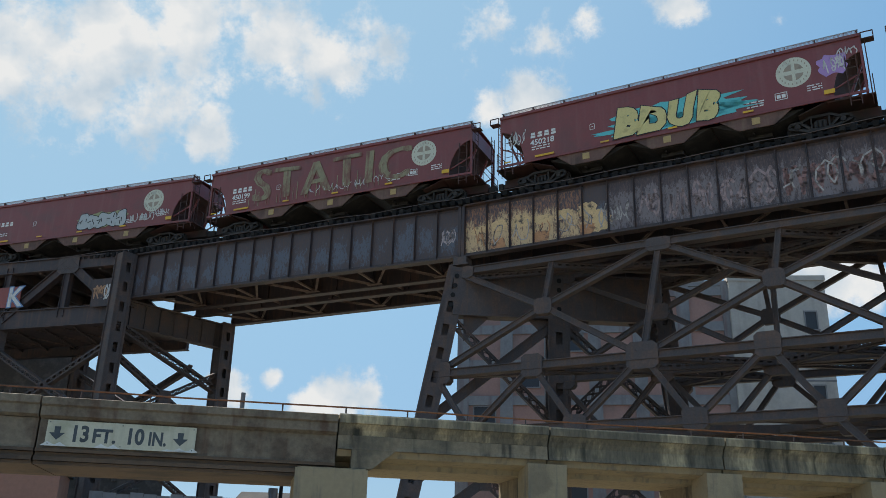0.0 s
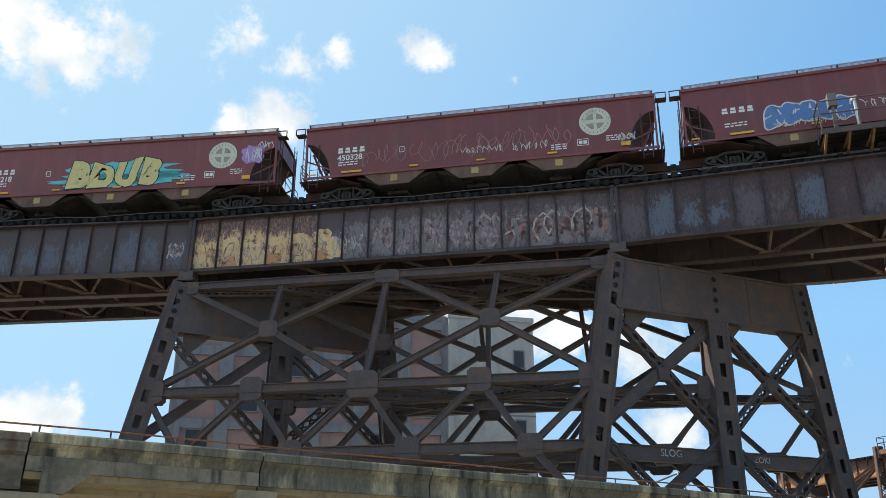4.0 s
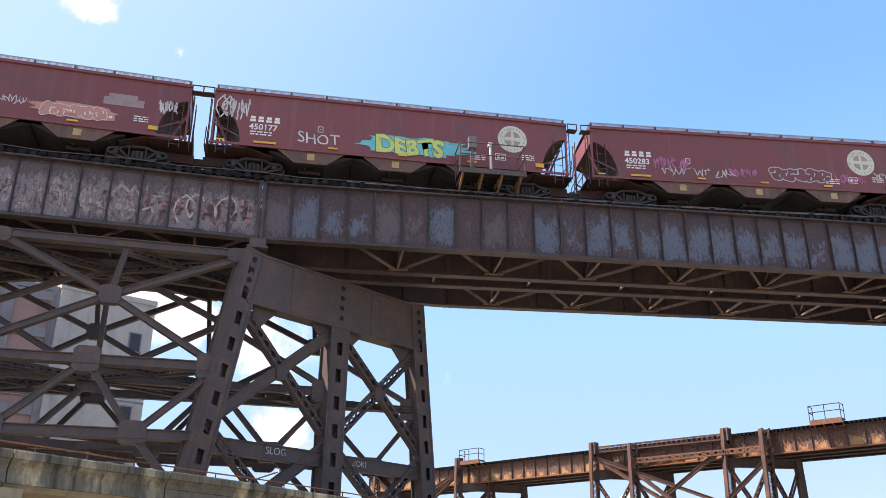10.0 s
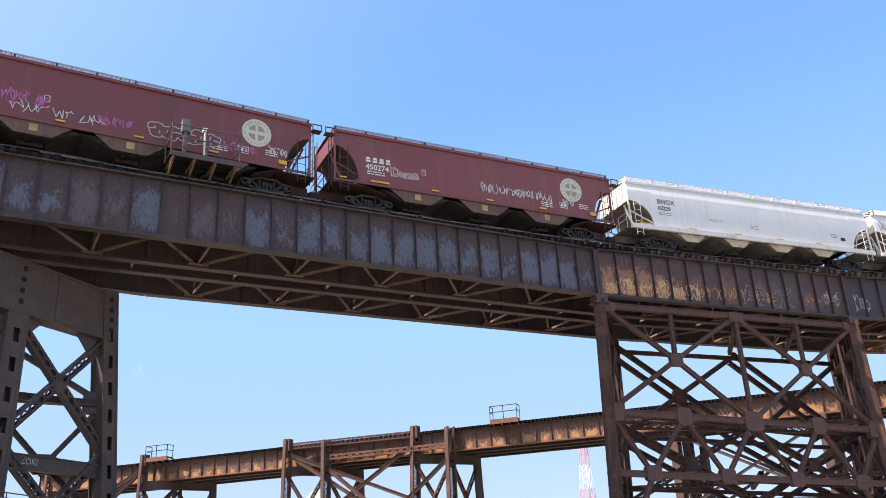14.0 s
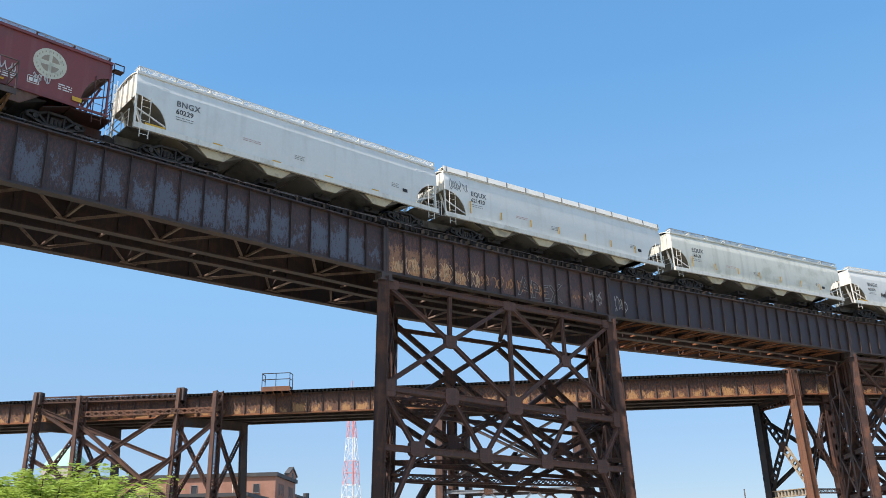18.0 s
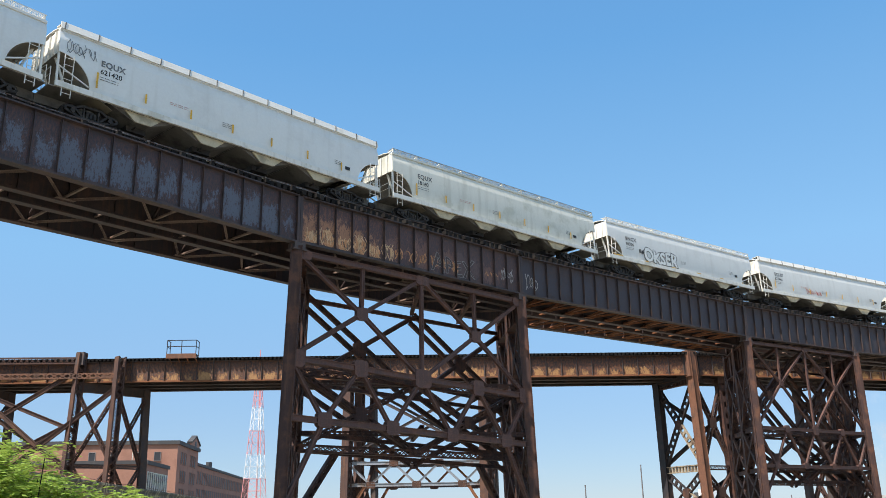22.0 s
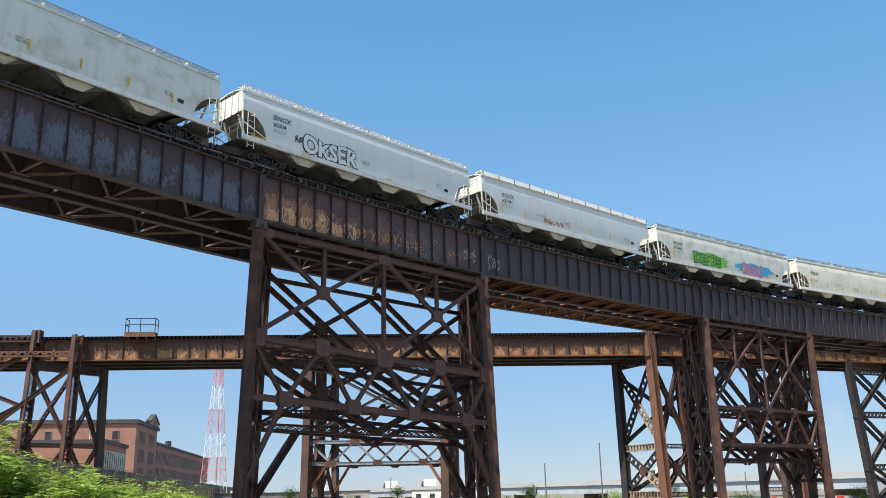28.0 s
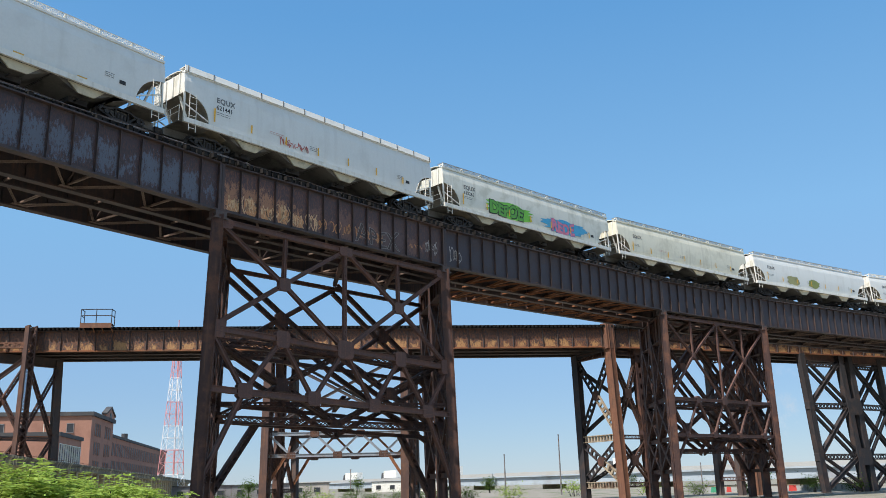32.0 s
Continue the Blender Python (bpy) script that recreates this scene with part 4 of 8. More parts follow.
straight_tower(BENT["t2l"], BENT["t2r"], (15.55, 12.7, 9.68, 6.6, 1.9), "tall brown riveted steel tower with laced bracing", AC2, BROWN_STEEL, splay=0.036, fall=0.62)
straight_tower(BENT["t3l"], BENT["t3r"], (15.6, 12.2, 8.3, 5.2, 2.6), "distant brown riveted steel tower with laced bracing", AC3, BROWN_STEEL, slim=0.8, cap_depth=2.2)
first_bent()


# ---- deck: ties, rails, guard timbers ----
def near_deck():
    deck = thing("track", "open railway deck of dark timber ties and steel rails", "railway track")
    tie = Geo().box(-0.115, 0.115, -1.86, 1.5, Z_TOP + 0.075, Z_TOP + 0.33).mesh("tie", TIE)
    tie2 = Geo().box(-0.115, 0.115, -2.05, 1.5, Z_TOP + 0.075, Z_TOP + 0.33).mesh("tie", TIE)
    rest = Geo()
    rng = random.Random(5)
    s, i = 58.1, 0
    while s < 271.9:
        p = s / RT
        m = Matrix.Translation(on(s, rng.uniform(-0.03, 0.03), 0)) @ Matrix.Rotation(-p + rng.uniform(-0.008, 0.008), 4, "Z")
        if 100.0 <= s <= 221.0:
            part("tie", tie2 if i % 4 == 1 else tie, TIE, deck, m=m)
        else:
            k = len(rest.v)
            rest.box(-0.115, 0.115, -1.86, 1.5, Z_TOP + 0.075, Z_TOP + 0.33)
            for j in range(k, len(rest.v)):
                rest.v[j] = m @ Vector(rest.v[j])
        m4 = Matrix.Translation(on(s, 4.1, 0)) @ Matrix.Rotation(-p, 4, "Z")
        k = len(rest.v)
        rest.box(-0.115, 0.115, -1.45, 0.75, Z_TOP + 0.065, Z_TOP + 0.3)
        for j in range(k, len(rest.v)):
            rest.v[j] = m4 @ Vector(rest.v[j])
        s += 0.42
        i += 1
    tagged(part("tie_bed", rest, TIE, deck), kind="stuff")
    for nm, r, w, z0, z1, mat in (("rail", -0.75, 0.07, Z_TOP + 0.33, Z_RAIL, RAIL), ("rail", 0.75, 0.07, Z_TOP + 0.33, Z_RAIL, RAIL),
                                  ("rail", 3.05, 0.07, Z_TOP + 0.3, Z_RAIL, RAIL), ("rail", 4.5, 0.07, Z_TOP + 0.33, Z_RAIL, RAIL),
                                  ("guard_timber", -1.38, 0.18, Z_TOP + 0.33, Z_TOP + 0.46, TIE), ("guard_timber", 1.3, 0.18, Z_TOP + 0.33, Z_TOP + 0.46, TIE)):
        g = Geo()
        grid = [[on(58 + 214 * j / 60, r - w / 2, z) for j in range(61)] for z in (z0, z1)]
        th = on(167, 1) - on(167, 0)
        g.sheet(grid, th * w)
        part(nm, g, mat, deck)
    # cable slung along the tie ends
    g = Geo()
    for j in range(120):
        sa, sb = 58 + 214 * j / 120, 58 + 214 * (j + 1) / 120
        g.bar(on(sa, -2.07, Z_TOP + 0.30 + 0.05 * math.sin(j * 2.1)), on(sb, -2.07, Z_TOP + 0.30 + 0.05 * math.sin((j + 1) * 2.1)), 0.03, 0.03)
    part("cable", g, STEEL, deck)
    for j in range(12):
        sa, sb = 138.5 + 2.5 * j, 141.0 + 2.5 * j
        part("conduit", Geo().tube(on(sa, -1.80, Z_TOP + 0.40), on(sb, -1.80, Z_TOP + 0.40), 0.035, 6), STEEL_LIGHT, deck, "pale grey conduit along the tie ends")


near_deck()


def plain_spans():
    """The rest of the line on both sides, where the train waits and rolls out of sight."""
    for s0, s1, n in ((-112.0, 58.0, 8), (272.0, 424.0, 7)):
        for i in range(n):
            a, b = s0 + (s1 - s0) * i / n, s0 + (s1 - s0) * (i + 1) / n
            f, ln = frame_at(a, b, LINES[0], 0.0)
            t = thing("girder_span", "dark plate girder span of the viaduct", "bridge girder", "girder spans of the near viaduct", m=f)
            for r in LINES:
                y = r - LINES[0]
                loop = [(y - 0.24, Z_BOT - 0.08), (y + 0.24, Z_BOT - 0.08), (y + 0.24, Z_BOT), (y + 0.02, Z_BOT), (y + 0.02, Z_TOP), (y + 0.24, Z_TOP), (y + 0.24, Z_TOP + 0.07), (y - 0.24, Z_TOP + 0.07), (y - 0.24, Z_TOP), (y - 0.02, Z_TOP), (y - 0.02, Z_BOT), (y - 0.24, Z_BOT)]
                part("girder", profile_bar(loop, 0.05, ln - 0.05), GIRDER, t)
            bt = thing("trestle_bent", "dark steel bent with crossed braces", "trestle bent", "plain bents")
            q = a if s0 < 0 else b
            legs = [(on(q, r, Z_BOT - 0.1), on(q, r + d, GROUND)) for r, d in ((-1.5, -2.0), (5.25, 2.0))]
            for p0, p1 in legs:
                part("leg", Geo().bar(p0, p1, 0.6, 0.6), STEEL, bt)
            for z0, z1 in ((15.0, 8.0), (8.0, 15.0), (8.0, 1.5), (1.5, 8.0)):
                k0, k1 = (16.0 - z0) / 16.5, (16.0 - z1) / 16.5
                part("cross_brace", Geo().bar(legs[0][0].lerp(legs[0][1], k0), legs[1][0].lerp(legs[1][1], k1), 0.3, 0.3), STEEL, bt)
            part("cap_girder", Geo().bar(on(q, -1.9, Z_BOT - 0.6), on(q, 5.7, Z_BOT - 0.6), 0.5, 1.0), STEEL, bt)
            d = thing("track", "open railway deck of dark timber ties and steel rails", "railway track", "plain track lengths")
            g = Geo()
            m = int((b - a) / 0.42)
            for j in range(m):
                c = a + (b - a) * (j + 0.5) / m
                g.bar(on(c, -1.9, Z_TOP + 0.2), on(c, 5.6, Z_TOP + 0.2), 0.24, 0.23, (0, 0, 1))
            tagged(part("tie_bed", g, TIE, d), kind="stuff")
            for r in (-0.75, 0.75, 3.35, 4.85):
                g = Geo()
                for j in range(6):
                    g.bar(on(a + (b - a) * j / 6, r, Z_TOP + 0.445), on(a + (b - a) * (j + 1) / 6, r, Z_TOP + 0.445), 0.24, 0.07, (0, 0, 1))
                part("rail", g, RAIL, d)


plain_spans()


# ---- freight train ----
def side_grid(ln, y_of, z_sill, z_eave, notch, rise, sign):
    """A side sheet with a rounded cut-out at both ends."""
    half = ln / 2
    xs = [half - notch * math.sin(math.pi / 2 * i / 11) for i in range(12)]
    xs = sorted(set([-x for x in xs] + [x for x in xs] + [i * (half - notch) / 8 for i in range(-8, 9)]))
    rows = 10
    grid = []
    for j in range(rows):
        row = []
        for x in xs:
            d = min(1.0, (half - abs(x)) / notch)
            low = z_sill + rise * math.sqrt(max(0.0, 1 - d * d))
            z = low + (z_eave - low) * j / (rows - 1)
            row.append((x, sign * y_of(z), z))
        grid.append(row)
    return grid


def ladder(x, y, z0, z1, nrung, w=0.42, along="x"):
    g = Geo()
    d = (w / 2, 0) if along == "x" else (0, w / 2)
    for s in (-1, 1):
        g.tube((x + s * d[0], y + s * d[1], z0), (x + s * d[0], y + s * d[1], z1), 0.022, 6)
    for i in range(nrung):
        z = z0 + (z1 - z0) * (i + 0.5) / nrung
        g.tube((x - d[0], y - d[1], z), (x + d[0], y + d[1], z), 0.016, 5)
    return g


def truck_parts(car, x):
    t = part("truck", Geo().box(x - 0.2, x + 0.2, -0.95, 0.95, 0.42, 0.72), TRUCK, car)
    for s in (-1, 1):
        y = s * 1.0
        outline = [(-1.25, 0.50), (-1.18, 0.68), (-0.75, 0.70), (-0.42, 0.86), (0.42, 0.86), (0.75, 0.70), (1.18, 0.68), (1.25, 0.50), (0.95, 0.40), (0.55, 0.26), (-0.55, 0.26), (-0.95, 0.40)]
        g = Geo()
        for (a, b), (c, d) in zip(outline, outline[1:] + outline[:1]):
            g.bar((x + a, y, b), (x + c, y, d), 0.16, 0.11, (0, 1, 0))
        for dx in (-0.35, 0.35):
            g.bar((x + dx, y, 0.28), (x + dx, y, 0.84), 0.12, 0.07, (0, 1, 0))
        g.bar((x - 0.78, y, 0.68), (x - 0.42, y, 0.34), 0.13, 0.1, (0, 1, 0)).bar((x + 0.78, y, 0.68), (x + 0.42, y, 0.34), 0.13, 0.1, (0, 1, 0))
        part("side_frame", g, TRUCK, t)
        g = Geo()
        for dx in (-0.18, 0.0, 0.18):
            g.tube((x + dx, y, 0.34), (x + dx, y, 0.62), 0.075, 8)
        part("spring_nest", g, TRUCK, t)
        for dx in (-0.9, 0.9):
            g = Geo().tube((x + dx, s * 0.70, 0.46), (x + dx, s * 0.83, 0.46), 0.46, 20, 0.44).tube((x + dx, s * 0.66, 0.46), (x + dx, s * 0.70, 0.46), 0.49, 20)
            part("wheel", g, TRUCK, t)
            part("bearing_cap", Geo().tube((x + dx, s * 1.02, 0.50), (x + dx, s * 1.14, 0.50), 0.12, 10), TRUCK, t)
    return t


ROOF_WHITE = material("white_roof_paint", (0.78, 0.77, 0.73), 0.75, 0.0, (0.7, 0.68, 0.62), 0.9, 0.35, 8, 0.06, 0.05)


def hopper_car(label, ln, bays, body, under, sill_mat, roof_mat, walkway, curved, ticks, closed=False):
    """A covered hopper; x along the train, the near side at -y, z from the rail."""
    car = thing("covered_hopper", label, "freight car", "cars of the train")
    half = ln / 2
    z_sill, z_eave = (1.33, 3.94) if not curved else (1.44, 4.12)
    notch, rise = (1.3, 1.85) if not curved else (1.6, 1.5)
    hw = 1.56
    bulge = 0.07 if curved else 0.02

    def y_of(z):
        k = (z - z_sill) / (z_eave - z_sill)
        return hw - 0.08 * (1 if curved else 0) + bulge * math.sin(math.pi * min(1, max(0, k)) ** 0.8) - (0.10 * max(0, k - 0.82) / 0.18 if curved else 0.0)
    for sg in (-1, 1):
        g = Geo().sheet(side_grid(ln, y_of, z_sill, z_eave, notch, rise, sg), (0, -sg * 0.05, 0))
        part("side_sheet", g, body, car)
        g = Geo().box(-half - 0.02, half + 0.02, sg * (hw + 0.02) - (0.07 if curved else 0.045), sg * (hw + 0.02) + (0.07 if curved else 0.01), z_sill - (0.10 if not curved else 0.26), z_sill + 0.015)
        part("side_sill", g, sill_mat, car)
        ye = y_of(z_eave)
        g = Geo().box(-half, half, sg * (ye + 0.01) - 0.07, sg * (ye + 0.01) + 0.05, z_eave - 0.03, z_eave + (0.09 if curved else 0.10))
        part("eave_rail", g, ROOF_WHITE if curved else body, car)
    # roof
    ye = y_of(z_eave)
    prof = [(-ye, z_eave), (-ye * 0.8, z_eave + 0.17), (-ye * 0.4, z_eave + 0.28), (0, z_eave + 0.31), (ye * 0.4, z_eave + 0.28), (ye * 0.8, z_eave + 0.17), (ye, z_eave)]
    xs = [-half + ln * i / 12 for i in range(13)]
    part("roof", Geo().sheet([[(x, y, z) for x in xs] for y, z in prof], (0, 0, -0.05)), roof_mat, car)
    # running boards: open grating or closed plate, carried out to the eaves on brackets
    for sg in (-1, 1):
        y0, y1, zw = sg * 0.86, sg * (1.47 if not curved else 1.43), z_eave + 0.37
        lo, hi = min(y0, y1), max(y0, y1)
        g = Geo()
        if closed:
            g.box(-half + 0.05, half - 0.05, lo, hi - 0.2 if sg > 0 else hi, zw - 0.03, zw).box(-half + 0.05, half - 0.05, y0 - 0.02, y0 + 0.02, zw - 0.06, zw + 0.03)
            lean = [(sg * 1.50, z_eave + 0.02), (sg * 1.53, z_eave + 0.03), (sg * 1.44, zw + 0.03), (sg * 1.40, zw + 0.03)]
            part("roof_shoulder", Geo().quadbox([(-half, y, z) for y, z in lean], [(half, y, z) for y, z in lean]), ROOF_WHITE, car, "pale sloping roof edge")
            for i in range(13):
                x = -half + 0.15 + (ln - 0.3) * i / 12
                part("roof_seam", Geo().bar((x, sg * 1.535, z_eave + 0.02), (x + 0.06, sg * 1.445, zw + 0.05), 0.05, 0.03, (1, 0, 0)), GREY_DARK, car)
        else:
            for k in range(8):
                y = lo + 0.02 + (hi - lo - 0.04) * k / 7
                g.box(-half + 0.05, half - 0.05, y - 0.017, y + 0.017, zw - 0.008, zw)
            for k in range(int(ln / 0.4)):
                x = -half + 0.1 + 0.4 * k
                g.box(x - 0.012, x + 0.012, lo, hi, zw - 0.014, zw - 0.008)
            g.box(-half + 0.05, half - 0.05, y1 - 0.015, y1 + 0.015, zw - 0.03, zw + 0.01)
        part("running_board", g, walkway, car, "" if closed else "open steel grating")
        nb = 10
        for i in range(nb + 1):
            x = -half + 0.12 + (ln - 0.24) * i / nb
            g = Geo().bar((x, y1 - sg * 0.02, z_eave + 0.04), (x, y1 - sg * 0.02, zw - 0.03), 0.05, 0.07).bar((x, y0, z_eave + 0.2), (x, y1, zw - 0.05), 0.06, 0.05, (1, 0, 0))
            if closed:
                g = Geo().bar((x, y1 - sg * 0.12, zw - 0.04), (x, y0, zw + 0.02), 0.06, 0.05, (1, 0, 0)).bar((x, y1 - sg * 0.14, zw - 0.1), (x, y1 - sg * 0.16, zw + 0.1), 0.05, 0.05)
            part("bracket", g, MAROON_DARK if not curved else (GREY_DARK if closed else CREAM), car)
    for i in range(bays * 2):
        x = -half + ln * (i + 0.5) / (bays * 2)
        part("hatch_cover", Geo().box(x - 0.55, x + 0.55, -0.32, 0.32, z_eave + 0.3, z_eave + 0.42), roof_mat, car)
    # end sheets: upright above, sloping in below
    for e in (-1, 1):
        xe = e * (half - 0.04)
        xi = e * (half - 2.75)
        nt, rs = notch, rise
        rowsz = [(xe, z_eave + 0.05), (xe, z_sill + rs + 0.02)]
        for k in range(1, 9):
            d = nt * math.sin(math.pi / 2 * k / 8)
            rowsz.append((e * (half - d), z_sill + rs * math.sqrt(max(0.0, 1 - (d / nt) ** 2)) + 0.02))
        rowsz.append((xi, z_sill - 0.5))
        for nm, rows_, m_ in (("end_sheet", rowsz[:2], body if not curved else roof_mat), ("slope_sheet", rowsz[1:], under if not curved else SHADED_TAN)):
            grid = []
            for x, z in rows_:
                w = min(y_of(max(z_sill, z)), hw) - 0.055
                grid.append([(x, -w, z), (x, 0, z), (x, w, z)])
            part(nm, Geo().sheet(grid, (-e * 0.05, 0, 0)), m_, car)
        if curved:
            for y in (-1.0, -0.35, 0.35, 1.0):
                part("end_rib", Geo().box(min(xe, xe + e * 0.08), max(xe, xe + e * 0.08), y - 0.04, y + 0.04, z_sill + rs, z_eave), roof_mat, car)
        # platform, corner posts, ladders, draft gear
        g = Geo().box(min(e * (half - 1.6), e * (half + 0.25)), max(e * (half - 1.6), e * (half + 0.25)), -1.45, 1.45, 1.18, 1.24)
        g.box(min(e * (half - 2.6), e * (half + 0.35)), max(e * (half - 2.6), e * (half + 0.35)), -0.22, 0.22, 0.75, 1.18)
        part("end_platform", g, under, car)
        for sg in (-1, 1):
            for nm, g in (("corner_post", Geo().bar((e * (half - 0.06), sg * 1.50, 1.2), (e * (half - 0.06), sg * (ye - 0.02), z_eave), 0.09, 0.09)),
                          ("end_brace", Geo().bar((e * (half - 0.9), sg * 0.75, 1.2), (e * (half - 0.12), sg * 0.75, z_sill + 1.7), 0.1, 0.1)),
                          ("sloping_brace", Geo().bar((e * (half - 2.2), sg * 1.4, z_sill), (e * (half - 0.06), sg * 1.45, 2.3), 0.06, 0.06))):
                part(nm, g, sill_mat if curved else body, car)
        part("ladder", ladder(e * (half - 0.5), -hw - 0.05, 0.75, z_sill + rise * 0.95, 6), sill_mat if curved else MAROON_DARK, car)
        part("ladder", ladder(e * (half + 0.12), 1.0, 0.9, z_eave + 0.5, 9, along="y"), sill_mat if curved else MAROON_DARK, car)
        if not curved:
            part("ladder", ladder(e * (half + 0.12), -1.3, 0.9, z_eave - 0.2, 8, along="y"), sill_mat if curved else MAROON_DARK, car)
        g = Geo()
        for z in (1.75, 2.1):
            g.tube((e * (half + 0.22), -1.45, z), (e * (half + 0.22), 1.45, z), 0.02, 6)
        for y in (-1.45, -0.6, 0.6, 1.45):
            g.tube((e * (half + 0.22), y, 1.2), (e * (half + 0.22), y, 2.1), 0.02, 6)
        part("end_railing", g, sill_mat if curved else MAROON_DARK, car)
        g = Geo().box(min(e * half, e * (half + 0.5)), max(e * half, e * (half + 0.5)), -1.75, -1.35, z_eave - 0.28, z_eave - 0.25)
        g.bar((e * (half + 0.48), -1.72, z_eave - 0.3), (e * (half + 0.48), -1.72, z_eave + 0.05), 0.04, 0.04).bar((e * (half + 0.02), -1.72, z_eave - 0.3), (e * (half + 0.02), -1.72, z_eave + 0.05), 0.04, 0.04)
        g.bar((e * (half + 0.02), -1.72, z_eave + 0.04), (e * (half + 0.48), -1.72, z_eave + 0.04), 0.04, 0.04)
        if not curved:
            part("roof_step", g, MAROON_DARK, car)
        g = Geo().box(min(e * (half + 0.2), e * (half + 0.72)), max(e * (half + 0.2), e * (half + 0.72)), -0.13, 0.13, 0.76, 1.02)
        g.box(min(e * (half + 0.5), e * (half + 0.74)), max(e * (half + 0.5), e * (half + 0.74)), -0.2, 0.2, 0.72, 1.06)
        part("coupler", g, TRUCK, car)
        truck_parts(car, e * (half - 2.0))
    if not curved:
        part("brake_gear", Geo().tube((-half + 0.9, 0.2, 1.55), (-half + 1.7, 0.2, 1.55), 0.28, 10).box(-half + 0.5, -half + 1.0, -0.8, -0.3, 1.25, 1.6).tube((half - 1.5, -0.9, 1.35), (half - 0.7, -0.9, 1.35), 0.14, 8), TRUCK, car)
    # hopper bays
    span = ln - 5.1
    w = span / bays
    for i in range(bays):
        xc = -span / 2 + (i + 0.5) * w
        tw, bw = w / 2 * 0.995, 0.42
        zl = 0.62
        g = Geo()
        top = [(xc - tw, -hw + 0.25, z_sill - 0.1), (xc + tw, -hw + 0.25, z_sill - 0.1), (xc + tw, hw - 0.25, z_sill - 0.1), (xc - tw, hw - 0.25, z_sill - 0.1)]
        mid = [(xc - bw * 1.5, -hw + 0.25, zl + 0.05), (xc + bw * 1.5, -hw + 0.25, zl + 0.05), (xc + bw * 1.5, hw - 0.25, zl + 0.05), (xc - bw * 1.5, hw - 0.25, zl + 0.05)]
        if curved:
            # slanted pockets with a cream discharge face
            for sg in (-1, 1):
                y = sg * (hw - 0.16)
                face_ = [(xc - 0.95, z_sill - 0.25), (xc + 0.95, z_sill - 0.25), (xc + 0.42, zl + 0.12), (xc - 0.42, zl + 0.12)]
                part("hopper_face", Geo().prism(face_, y - 0.04, y + 0.04), FACE_TAN, car)
            mid = [(xc - 0.4, -hw + 0.25, zl + 0.15), (xc + 0.4, -hw + 0.25, zl + 0.15), (xc + 0.4, hw - 0.25, zl + 0.15), (xc - 0.4, hw - 0.25, zl + 0.15)]
        g.quadbox(mid, top)
        # Red cars' bays take the dark truck steel as shade between the skirts.
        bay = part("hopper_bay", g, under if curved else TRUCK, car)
        if not curved:
            for sg in (-1, 1):
                y = sg * (hw - 0.035)
                skirt = [(xc - tw + 0.40, z_sill - 0.08), (xc + tw - 0.40, z_sill - 0.08), (xc + bw * 1.75, zl + 0.02), (xc - bw * 1.75, zl + 0.02)]
                part("hopper_side", Geo().prism(skirt, y - 0.02, y + 0.02), HOPPER_DUST, bay)
        part("outlet_gate", Geo().box(xc - 0.5, xc + 0.5, -0.75, 0.75, zl - 0.12, zl + 0.15).tube((xc - 0.2, -1.1, zl), (xc - 0.2, 1.1, zl), 0.05, 6), TRUCK, bay)
        if not curved:
            part("tan_plate", Geo().box(xc - 0.17, xc + 0.17, -hw - 0.005, -hw + 0.018, z_sill - 0.52, z_sill - 0.2), TAN, bay)
    # coloured reflector tabs along the sill
    y = -hw - 0.07
    for x, z, w2, h2 in ticks:
        part("reflector", Geo().box(x - w2 / 2, x + w2 / 2, y - 0.012, y, z - h2 / 2, z + h2 / 2), YELLOW, car)
    return car


HOPPER_DUST = material("dusty_brown_paint", (0.150, 0.082, 0.066), 0.8, 0.0, (0.085, 0.050, 0.042), 0.9, 0.5, 9, 0.2, 0.1, streak=(0.21, 0.14, 0.10), streak_amount=0.5, streak_scale=0.8)
# Slope sheets face down; their shade is put into this darker tan.
SHADED_TAN = material("shaded_tan_paint", (0.24, 0.205, 0.15), 0.7, 0.0, (0.16, 0.135, 0.10), 1.0, 0.5, 8, 0.15, 0.05)
# Grey steel toned down for shade under the grey cars; roof parts share it.
GREY_DARK = material("shaded_grey_steel", (0.173, 0.162, 0.147), 0.75, 0.0, (0.07, 0.064, 0.058), 0.7, 0.5, 9, 0.2, 0.1)
GALVANISED = material("galvanised_grating", (0.326, 0.333, 0.333), 0.5, 0.3, (0.36, 0.36, 0.35), 2.0, 0.4, 12, 0.1, 0.0)
RED_TICKS = [(-7.9, 1.44, 0.35, 0.07), (-5.95, 1.46, 1.0, 0.1), (-2.9, 1.48, 0.42, 0.08), (0.3, 1.45, 0.42, 0.08), (3.6, 1.46, 0.45, 0.09), (6.9, 1.60, 0.42, 0.2)]
LG, LE, LR = 18.4, 19.5, 16.7
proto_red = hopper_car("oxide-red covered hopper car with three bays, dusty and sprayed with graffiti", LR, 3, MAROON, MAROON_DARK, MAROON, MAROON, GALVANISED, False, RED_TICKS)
proto_flat = hopper_car("light grey covered hopper car with four bays and yellow sill marks", LG, 4, GREY, GREY_DARK, CREAM, CREAM, ROOF_WHITE, True,
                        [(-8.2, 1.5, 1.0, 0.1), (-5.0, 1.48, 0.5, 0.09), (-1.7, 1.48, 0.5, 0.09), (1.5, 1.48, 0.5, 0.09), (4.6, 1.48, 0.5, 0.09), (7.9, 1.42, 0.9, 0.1)])
